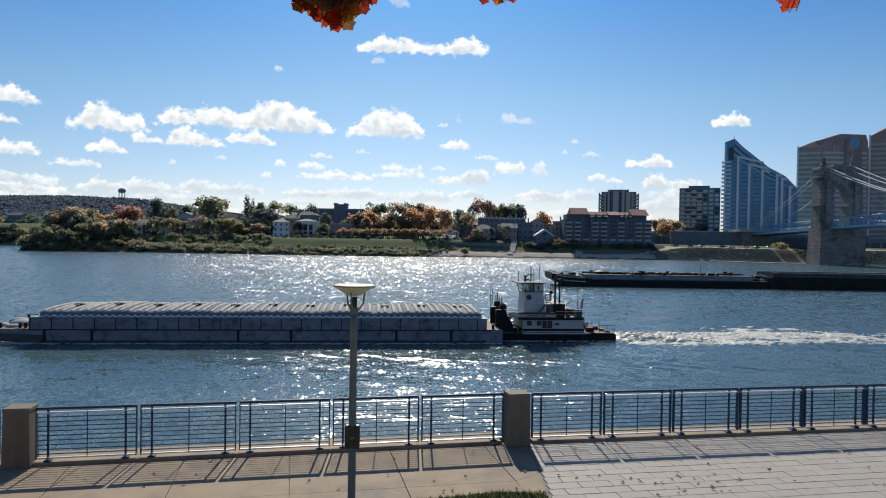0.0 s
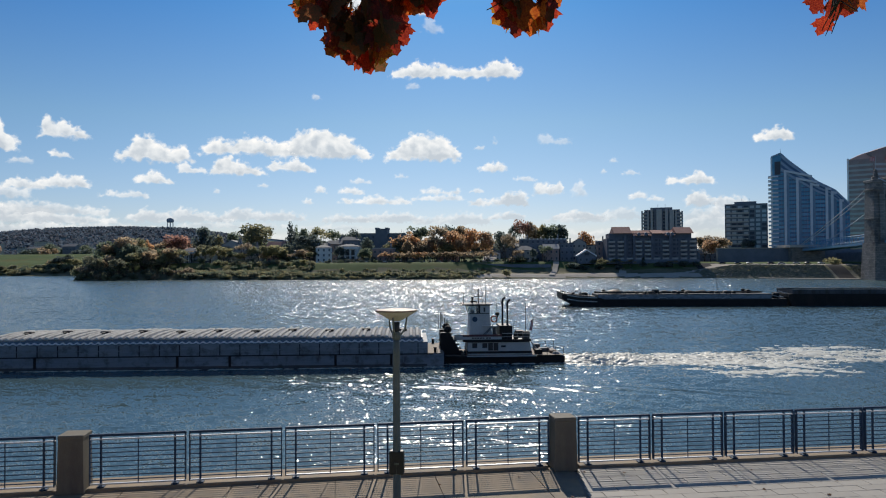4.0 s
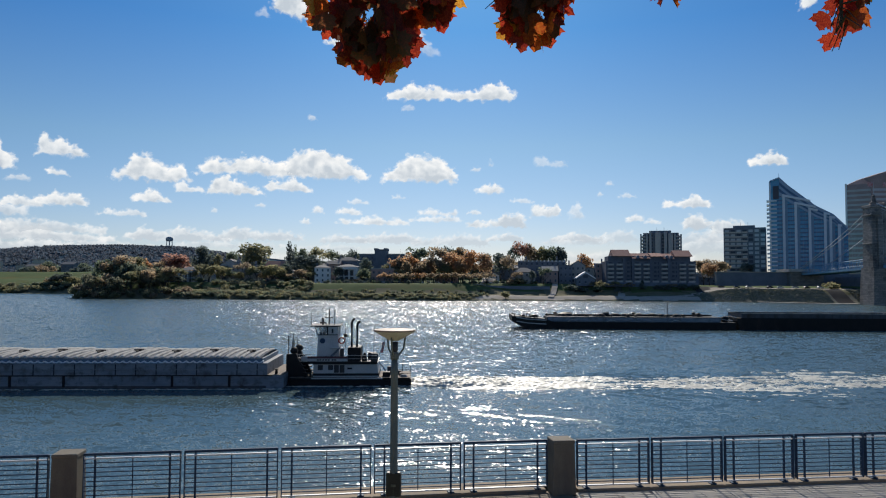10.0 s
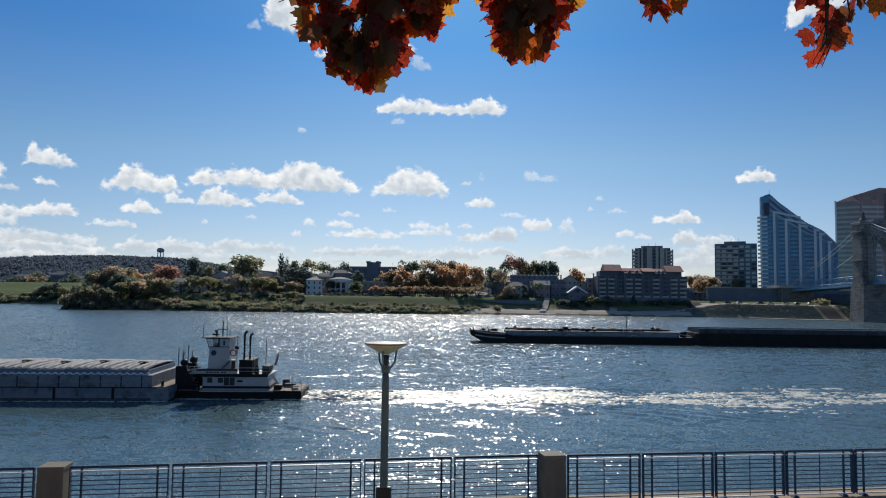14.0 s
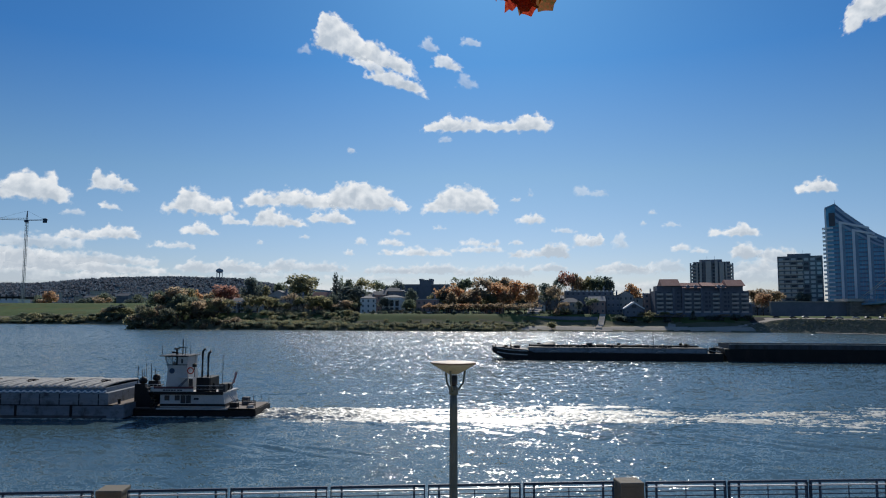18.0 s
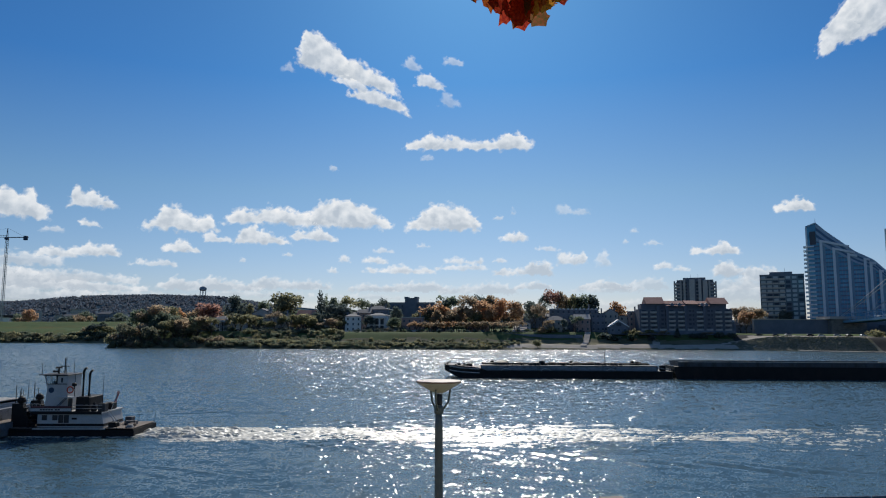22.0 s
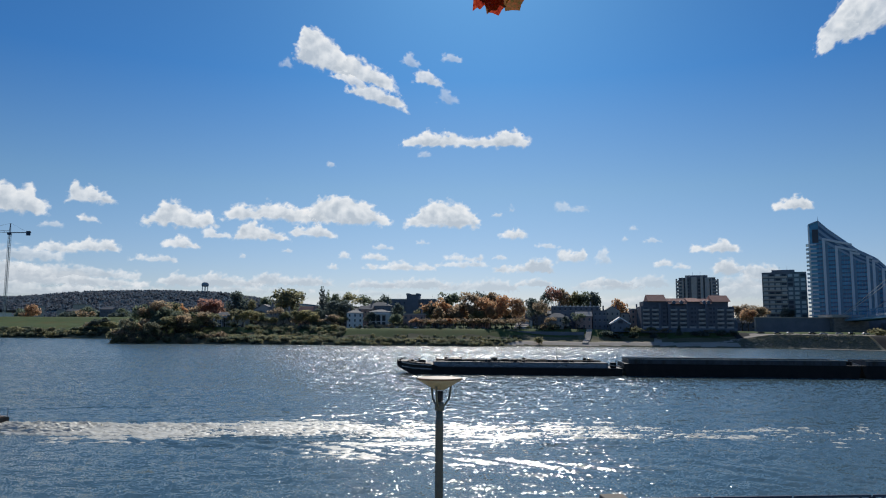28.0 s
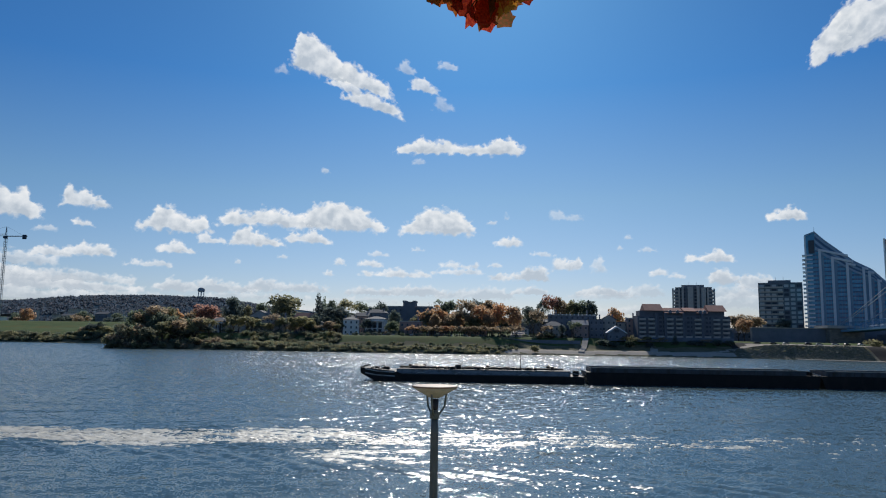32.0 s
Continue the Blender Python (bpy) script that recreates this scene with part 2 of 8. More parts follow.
M_BANK = surface("bank_soil", (0.15, 0.145, 0.09), (0.25, 0.23, 0.155), 0.12, 0.95, fine=1.5, bump=0.4, stain=(0.07, 0.085, 0.04), stain_scale=0.08, spec=0.05)
M_RIPRAP = surface("riprap", (0.11, 0.115, 0.09), (0.23, 0.222, 0.185), 0.4, 0.95, fine=2.0, bump=0.5, vary=0.25, spec=0.05)
M_STEEL_BLUE = surface("blue_painted_steel", (0.02, 0.047, 0.09), (0.034, 0.072, 0.13), 5, 0.6, 0.0, bump=0.03, spec=0.25)
M_STEEL_LIGHT = surface("galvanised_steel", (0.58, 0.59, 0.60), (0.70, 0.71, 0.72), 6, 0.45, 0.3, bump=0.03)
M_POLE = surface("grey_green_pole", (0.11, 0.125, 0.105), (0.16, 0.175, 0.15), 6, 0.5, 0.3, bump=0.03)
M_LAMP_CREAM = surface("lamp_reflector", (0.5, 0.455, 0.365), (0.62, 0.57, 0.465), 4, 0.5)
M_RIM = surface("brown_rim", (0.22, 0.13, 0.08), (0.34, 0.21, 0.13), 5, 0.6)
M_DARK = surface("dark_plastic", (0.015, 0.015, 0.017), (0.03, 0.03, 0.032), 8, 0.5)
M_HULL = surface("weathered_hull_steel", (0.15, 0.172, 0.20), (0.26, 0.285, 0.32), 0.5, 0.7, 0.0, bump=0.35, fine=2.6, stain=(0.07, 0.068, 0.07), stain_scale=0.9, stretch=(0.25, 1, 2.2))
M_BOOT = surface("dark_hull_band", (0.03, 0.034, 0.04), (0.075, 0.082, 0.09), 0.8, 0.45, bump=0.2, fine=4, stain=(0.02, 0.02, 0.02), stain_scale=0.9, stretch=(0.3, 1, 2))
M_HULL_DARK = surface("black_hull", (0.006, 0.006, 0.008), (0.016, 0.015, 0.015), 0.5, 0.6, bump=0.15, fine=4, stain=(0.035, 0.025, 0.02), stain_scale=0.4, streak=True, stain_at=(0.55, 0.75), spec=0.25)
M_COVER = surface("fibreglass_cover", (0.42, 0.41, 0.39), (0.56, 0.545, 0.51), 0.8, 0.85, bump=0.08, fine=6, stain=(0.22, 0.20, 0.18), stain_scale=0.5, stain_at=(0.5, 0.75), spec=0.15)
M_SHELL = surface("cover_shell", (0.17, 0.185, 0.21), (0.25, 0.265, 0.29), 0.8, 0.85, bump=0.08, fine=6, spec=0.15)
M_HULL_MID = surface("dull_barge_steel", (0.055, 0.062, 0.072), (0.10, 0.108, 0.118), 0.35, 0.7, bump=0.2, fine=3, stain=(0.05, 0.04, 0.03), stain_scale=0.5, streak=True, spec=0.25)
M_APT = surface("dark_grey_brown_brick", (0.11, 0.12, 0.148), (0.17, 0.178, 0.205), 0.2, 0.9, fine=1.5)
M_COVER_BLUE = surface("coaming_blue", (0.10, 0.15, 0.22), (0.16, 0.22, 0.30), 0.8, 0.5, bump=0.08, fine=6)
M_DECK = surface("rusty_deck", (0.13, 0.098, 0.075), (0.23, 0.185, 0.145), 0.7, 0.8, bump=0.15, fine=6, stain=(0.12, 0.07, 0.05), stain_scale=0.7)
M_WHITE = surface("white_marine_paint", (0.42, 0.42, 0.41), (0.54, 0.54, 0.53), 0.9, 0.5, bump=0.05, fine=8, stain=(0.42, 0.36, 0.29), stain_scale=0.9, streak=True, stain_at=(0.6, 0.85))
M_MAROON = surface("maroon_paint", (0.07, 0.016, 0.02), (0.115, 0.025, 0.03), 2, 0.5)
M_GLASS_DARK = surface("dark_glass", (0.04, 0.055, 0.078), (0.065, 0.085, 0.11), 0.5, 0.28, bump=0.0, spec=0.25)
M_PORT = surface("dark_cabin_glass", (0.010, 0.013, 0.018), (0.02, 0.025, 0.032), 0.5, 0.45, bump=0.0)
M_SILL = surface("white_sill_paint", (0.8, 0.81, 0.81), (0.9, 0.91, 0.9), 1.5, 0.7, bump=0.05)
M_FOAM = surface("foam", (0.5, 0.485, 0.40), (0.86, 0.84, 0.74), 1.3, 0.5, bump=1.0, fine=6, stain=(0.18, 0.20, 0.175), stain_scale=1.1, stain_at=(0.56, 0.70), stretch=(0.45, 1.2, 1))
M_STONE = surface("bridge_stone", (0.24, 0.217, 0.198), (0.36, 0.328, 0.30), 0.25, 0.9, bump=0.3, fine=2.0, stain=(0.09, 0.08, 0.07), stain_scale=0.12)
def coursed(mat, size):
    """Adds blocks laid in courses to a masonry material."""
    t = mat.node_tree
    b = t.nodes["Principled BSDF"]
    src = b.inputs["Base Color"].links[0].from_socket
    tc = t.nodes.new("ShaderNodeTexCoord")
    sep = t.nodes.new("ShaderNodeSeparateXYZ")
    add = t.nodes.new("ShaderNodeMath")
    both = t.nodes.new("ShaderNodeCombineXYZ")
    br = t.nodes.new("ShaderNodeTexBrick")
    t.links.new(tc.outputs["Object"], sep.inputs[0])
    t.links.new(sep.outputs[0], add.inputs[0])
    t.links.new(sep.outputs[1], add.inputs[1])
    t.links.new(add.outputs[0], both.inputs[0])
    t.links.new(sep.outputs[2], both.inputs[1])
    t.links.new(both.outputs[0], br.inputs["Vector"])
    br.inputs["Color1"].default_value, br.inputs["Color2"].default_value, br.inputs["Mortar"].default_value = (1.15, 1.13, 1.1, 1), (0.72, 0.74, 0.78, 1), (0.5, 0.5, 0.5, 1)
    br.inputs["Scale"].default_value, br.inputs["Mortar Size"].default_value = 1.0, 0.06 * size
    br.inputs["Brick Width"].default_value, br.inputs["Row Height"].default_value = 2.2 * size, size
    t.links.new(mix_of(t, 1.0, src, br.outputs["Color"], "MULTIPLY"), b.inputs["Base Color"])


coursed(M_STONE, 1.0)
M_BRIDGE_BLUE = surface("bridge_blue_paint", (0.13, 0.29, 0.45), (0.19, 0.38, 0.55), 0.5, 0.5, bump=0.05, fine=4)
M_CABLE = surface("cable_white_paint", (0.48, 0.50, 0.52), (0.60, 0.62, 0.63), 0.5, 0.6)
M_BRICK_RED = surface("brown_brick", (0.34, 0.235, 0.212), (0.44, 0.315, 0.285), 0.15, 0.9, fine=1.2, bump=0.1)
M_BRICK_DARK = surface("dark_brick", (0.13, 0.152, 0.19), (0.205, 0.228, 0.27), 0.2, 0.9, fine=1.5, bump=0.1)
M_BRICK_PALE = surface("pale_wall", (0.38, 0.36, 0.335), (0.5, 0.475, 0.44), 0.2, 0.9, fine=1.5)
M_ROOF_RED = surface("red_roof", (0.36, 0.18, 0.15), (0.46, 0.25, 0.2), 0.3, 0.9, fine=1.5)
M_ROOF_GREY = surface("slate_roof", (0.13, 0.14, 0.15), (0.2, 0.205, 0.215), 0.3, 0.8, fine=1.5)
M_BAND_PALE = surface("pale_band", (0.45, 0.42, 0.38), (0.55, 0.52, 0.47), 0.2, 0.8)
M_HOUSE_WHITE = surface("white_house_paint", (0.72, 0.72, 0.70), (0.82, 0.82, 0.80), 0.3, 0.8, fine=2)
M_BARK = surface("bark", (0.05, 0.04, 0.03), (0.10, 0.08, 0.06), 1.5, 0.95, bump=0.4, fine=8)
M_ASPHALT = surface("asphalt", (0.045, 0.045, 0.048), (0.07, 0.07, 0.07), 0.2, 0.9, fine=3, spec=0.05)

# ---- ground, river, near bank ----
def smooth(a, b, v):
    k = min(1.0, max(0.0, (v - a) / (b - a)))
    return k * k * (3 - 2 * k)


def shore(x):
    """The far waterline's y at x."""
    y = 474 + 4 * math.sin(x * 0.021) + 2.2 * math.sin(x * 0.083 + 1)
    y += 168 * smooth(-272, -302, x) - 36 * smooth(150, 222, x) - 14 * smooth(40, -40, x)
    return y


def land(x, y):
    """Height of the ground at x, y."""
    if y < 3.0:
        return 7.9 - 11.9 * smooth(0.4, 2.6, y)
    d = y - shore(x)
    if d < 0:
        return max(-4.0, d * 0.12 - 0.15)
    n = noise.noise(Vector((x * 0.05, y * 0.05, 0.3)))
    left = smooth(-272, -300, x)
    right = smooth(140, 175, x)
    mid = 3.2 * smooth(0, 13, d) + 0.3 * smooth(13, 20, d) + 7.9 * smooth(20, 46, d)
    rip = 8.6 * smooth(0, 24, d) + 1.8 * smooth(24, 60, d)
    lev = 7.0 * smooth(0, 20, d) + 6.0 * smooth(20, 60, d) + 8.5 * smooth(60, 125, d) - 8 * smooth(140, 190, d)
    z = (mid * (1 - left) + lev * left) * (1 - right) + rip * right
    z += (0.35 * n + 0.2 * noise.noise(Vector((x * 0.3, y * 0.3, 2)))) * smooth(0, 4, d) * (1 - smooth(60, 90, d))
    z += 10 * smooth(560, 760, y) * (1 - left)
    if y > 1400:
        ridge = 118 + 10 * noise.noise(Vector((x * 0.0016, 0.7, 0))) + 7 * noise.noise(Vector((x * 0.006, 1.7, 0)))
        z += (ridge - 24 * smooth(-1350, -1900, x)) * smooth(1450, 2500, y) * (1 - 0.75 * smooth(-1150, -500, x))
    return z


def ground_sheet():
    xs = [-4600, -3600, -3000] + list(range(-2600, -480, 60)) + list(range(-460, 340, 5)) + [350, 380, 420, 500, 600, 800, 1100, 1600, 2300, 3200, 4600]
    ys = [-900, -400, -150, -50, 0, 0.5, 1.2, 1.9, 2.6, 40, 150, 300, 400] + [412 + 2.5 * i for i in range(72)] + list(range(595, 860, 12)) + [900, 1000, 1200] + list(range(1400, 2700, 60)) + [2900, 3300, 3900, 4600]
    m = Mesh()
    m.v = [(x, y, land(x, y)) for y in ys for x in xs]
    n = len(xs)
    m.f = [(j * n + i, j * n + i + 1, (j + 1) * n + i + 1, (j + 1) * n + i) for j in range(len(ys) - 1) for i in range(n - 1)]
    me = m.data("ground", M_BANK, smooth=True)
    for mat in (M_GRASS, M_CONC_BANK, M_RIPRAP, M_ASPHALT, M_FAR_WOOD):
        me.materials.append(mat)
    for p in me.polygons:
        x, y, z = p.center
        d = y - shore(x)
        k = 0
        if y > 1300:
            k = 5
        elif d > 12:
            if x < -285:
                k = 1 if d > 24 else 0
            elif x < 150:
                k = 2 if 47 < d < 52 else 1 if d > 31 + 5 * noise.noise(Vector((x * 0.05, 3, 0))) else 0
            else:
                k = 3 if d < 14 else 0 if d < 25 else 4 if d < 40 else 1
        elif x > 145 and d > -8:
            k = 3
        if -6 < x < 165 and 4.2 < d < 12:
            k = 2
        if 122 < x < 176 and abs(d - 13 - (x - 122) * 0.36) < 3.2:
            k = 2
        if x > 160 and 27 < d < 37:
            k = 2
        if 214 < x < 227 and -3 < d < 28:       # boat ramp
            k = 4
        p.material_index = k
    ob = new("ground", me)
    return tagged(ob, "grassy river bank with soil, riprap and a far wooded ridge", "ground", kind="structure")


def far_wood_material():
    mat, t, b = nodes_of("far_woodland_haze")
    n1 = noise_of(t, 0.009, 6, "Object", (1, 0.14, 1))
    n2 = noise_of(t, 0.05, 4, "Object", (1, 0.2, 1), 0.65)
    # bluish ramps put the distance haze into the ridge's colour
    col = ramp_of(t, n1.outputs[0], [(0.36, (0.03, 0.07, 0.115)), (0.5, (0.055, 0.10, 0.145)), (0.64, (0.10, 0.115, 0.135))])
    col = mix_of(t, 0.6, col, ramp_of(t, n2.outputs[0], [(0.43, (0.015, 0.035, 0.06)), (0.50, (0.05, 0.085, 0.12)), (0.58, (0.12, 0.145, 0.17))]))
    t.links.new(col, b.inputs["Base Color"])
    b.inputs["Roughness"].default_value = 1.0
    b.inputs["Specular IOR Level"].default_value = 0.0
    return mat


M_FAR_WOOD = far_wood_material()
ground_sheet()
water = Mesh()
water.v = [(-4600, 2, 0), (4600, 2, 0), (4600, 900, 0), (-4600, 900, 0)]
water.f = [(0, 1, 2, 3)]
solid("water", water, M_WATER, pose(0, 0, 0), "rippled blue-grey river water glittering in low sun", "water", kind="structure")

DECK = 8.1                                        # level of the promenade
RAIL_L = (Vector((-7.44, 13.27, DECK)), Vector((0.978, 0.208, 0)))    # a point and the way of the railing, upstream part
RAIL_R = (Vector((2.19, 15.22, DECK)), Vector((0.983, 0.182, 0)))


def promenade():
    base = thing("promenade", pose(0, 0, 0), "grey concrete riverside promenade with pale pavers", "pavement", kind="structure")
    m = Mesh()
    m.prism([(-60, 4.6), (-60, 2.9), (1.7, 15.35), (60, 26.2), (60, 4.6)], -0.9, "z", DECK - 0.03)
    part("slab_bed", m, M_JOINT, base)
    m = Mesh()
    m.prism([(-60, 2.9), (1.7, 15.35), (60, 26.2), (60, 26.5), (1.7, 15.7), (-60, 3.2)], -11.5, "z", DECK - 0.03)
    part("quay_wall", m, M_CONC, base)
    # raised kerb that carries the railing
    for (p, w), a, b in ((RAIL_L, -40.0, 8.95), (RAIL_R, -0.2, 45.0)):
        n = Vector((-w.y, w.x, 0))
        k = Mesh()
        c = [p + w * a - n * 0.10, p + w * b - n * 0.10, p + w * b + n * 0.62, p + w * a + n * 0.62]
        k.loft([[(q.x, q.y, DECK - 0.03) for q in c], [(q.x, q.y, DECK + 0.05) for q in c]])
        part("kerb", k, M_CONC, base)
    return base


PROM = promenade()


def panel_meshes(w, o):
    """One railing panel, its own x along the rail: top rail, mid rail, cables, stays and feet; o: how far it reaches past its stays."""
    top = Mesh().box(-o, -0.032, 1.03, w + o, 0.032, 1.078, 0.008)
    mid = Mesh().box(-o, -0.035, 0.965, w + o, 0.02, 0.99, 0.004)
    low = Mesh().box(-o, -0.03, 0.10, w + o, 0.02, 0.125, 0.004)
    cable = Mesh().rod((-o, 0, 0), (w + o, 0, 0), 0.0125, n=5)
    stay = Mesh().box(-0.018, -0.012, 0.02, 0.018, 0.03, 1.035, 0.004)
    foot = Mesh().box(-0.07, -0.05, 0.05, 0.07, 0.09, 0.07, 0.006).box(-0.02, -0.09, 0.05, 0.02, 0.0, 0.10, 0.004)
    thin = Mesh().box(-0.009, -0.006, 0.10, 0.009, 0.006, 1.0)
    end = Mesh().box(-0.008, -0.05, 0.10, 0.008, 0.05, 1.04, 0.003)
    return top, mid, low, cable, stay, foot, thin, end


def railing_panel(w, o):
    ob = thing("railing_panel", pose(0, 0, 0), "navy steel railing panel with horizontal cables and pale rails", "railing", "railing panels along the quay")
    top, mid, low, cable, stay, foot, thin, end = panel_meshes(w, o)
    part("handrail", top, M_STEEL_BLUE, ob)
    part("mid_rail", mid, M_STEEL_LIGHT, ob, "pale galvanised rail")
    part("bottom_rail", low, M_STEEL_LIGHT, ob, "pale galvanised rail")
    me = cable.data("cable", M_STEEL_BLUE)
    for i in range(9):
        part("cable", me, None, ob, at=pose(0, 0, 0.185 + 0.088 * i))
    me, mf = stay.data("stay", M_STEEL_BLUE), foot.data("foot_plate", M_STEEL_BLUE)
    for x in (0.0, w):
        s = part("stay", me, None, ob, at=pose(x, 0, 0))
        part("foot_plate", mf, None, s)
    part("picket", thin, M_STEEL_BLUE, ob, at=pose(w / 2, 0, 0))
    me = end.data("end_bar", M_STEEL_BLUE)
    for x in (-o + 0.012, w + o - 0.012):
        part("end_bar", me, None, ob, at=pose(x, 0, 0))
    return ob


def railings():
    for (p, w), light, ids in ((RAIL_L, True, [i for i in range(0, 5)]), (RAIL_L, True, [-1.30 - k for k in range(12)]), (RAIL_R, False, [i for i in range(0, 16)])):
        base = railing_panel(1.375, 0.21) if light else railing_panel(1.175, 0.214)
        ang = math.degrees(math.atan2(w.y, w.x))
        step = 1.853 if light else 1.662
        for j, i in enumerate(ids):
            q = p + w * (step * i)
            m = pose(q.x, q.y, DECK, 0, 0, ang)
            if j == 0:
                base.matrix_basis = m
            else:
                copy_thing(base, m)


railings()


def stone_pillar(x, y, ang):
    m = Mesh()
    m.loft([[(sx * w, sy * w, z) for sx, sy in ((-1, -1), (1, -1), (1, 1), (-1, 1))] for w, z in ((0.245, 0.0), (0.225, 1.03))])
    c = Mesh().box(-0.236, -0.236, 1.03, 0.236, 0.236, 1.11, 0.012)
    ob = thing("stone_pillar", pose(x, y, DECK + 0.002, 0, 0, ang), "weathered tan concrete pillar between railing panels", "pillar", "railing pillars")
    part("shaft", m, M_PILLAR, ob)
    part("cap", c, M_PILLAR, ob)
    return ob


stone_pillar(1.645, 15.1, 11)
stone_pillar(-7.92, 13.2, 11)


def lamp_post():
    ob = thing("street_lamp", pose(-1.255, 10.0, DECK), "grey-green lamp post with a wide cream dish reflector", "street lamp")
    z = 11.812 - DECK
    part("pole", Mesh().lathe([(0.075, 0.0), (0.075, 0.04), (0.058, 0.05), (0.052, z - 0.62), (0.044, z - 0.40)], 20), M_POLE, ob, smooth=True)
    part("collar", Mesh().lathe([(0.058, z - 0.42), (0.062, z - 0.40), (0.062, z - 0.34), (0.05, z - 0.31)], 20), M_POLE, ob)
    part("dish", Mesh().lathe([(0.06, z - 0.155), (0.10, z - 0.135), (0.20, z - 0.078), (0.285, z - 0.028), (0.294, z - 0.012), (0.288, z), (0.262, z - 0.016), (0.14, z - 0.085), (0.05, z - 0.12)], 40), M_LAMP_CREAM, ob, "cream dish reflector", smooth=True)
    part("rim", Mesh().lathe([(0.286, z - 0.022), (0.299, z - 0.014), (0.299, z - 0.002), (0.284, z + 0.003)], 40), M_RIM, ob, "brown rim", smooth=True)
    part("lens", Mesh().lathe([(0.03, z - 0.33), (0.045, z - 0.29), (0.05, z - 0.17)], 24), M_DARK, ob, smooth=True)
    for a in (20, 140, 260):
        c, s = math.cos(radians(a)), math.sin(radians(a))
        part("bracket", Mesh().tube([(0.045 * c, 0.045 * s, z - 0.38), (0.13 * c, 0.13 * s, z - 0.27), (0.155 * c, 0.155 * s, z - 0.10)], 0.014), M_POLE, ob)
    b = part("sign_box", Mesh().box(-0.105, -0.055, 0, 0.105, 0.055, 0.33, 0.012), M_DARK, ob, "black control box", at=pose(0, 0, 1.38))
    part("strap", Mesh().lathe([(0.066, 0.14), (0.066, 0.17)], 16), M_POLE, b)
    return ob


lamp_post()

# ---- the two tows ----
LEAD = 6.0                                       # heading of the near tow: degrees from -x towards -y
BARGE_AT = Vector((-22.5, 86.2, 0))              # centre of the near barge at the start
TUG_AT = BARGE_AT + Vector((math.cos(radians(LEAD)), math.sin(radians(LEAD)), 0)) * 37.2
NEAR_V = Vector((-3.08, -0.31, 0))
FAR_AT = Vector((29.6, 196.0, 0))                # bow of the far tow
FAR_LEAD = 1.5
FAR_V = Vector((-2.20, -0.05, 0))


def rake_hull(l, b, z0, z1, bow=8.0, stern=2.5):
    """A barge hull along x, bow at -x, with a raked bow and a short stern rake."""
    side = [(-l / 2, z1 - 0.9), (-l / 2, z1), (l / 2, z1), (l / 2, z1 - 1.4), (l / 2 - stern, z0), (-l / 2 + bow, z0), (-l / 2 + bow * 0.45, z0 + 1.1)]
    return Mesh().prism(side, b, "y", -b / 2)


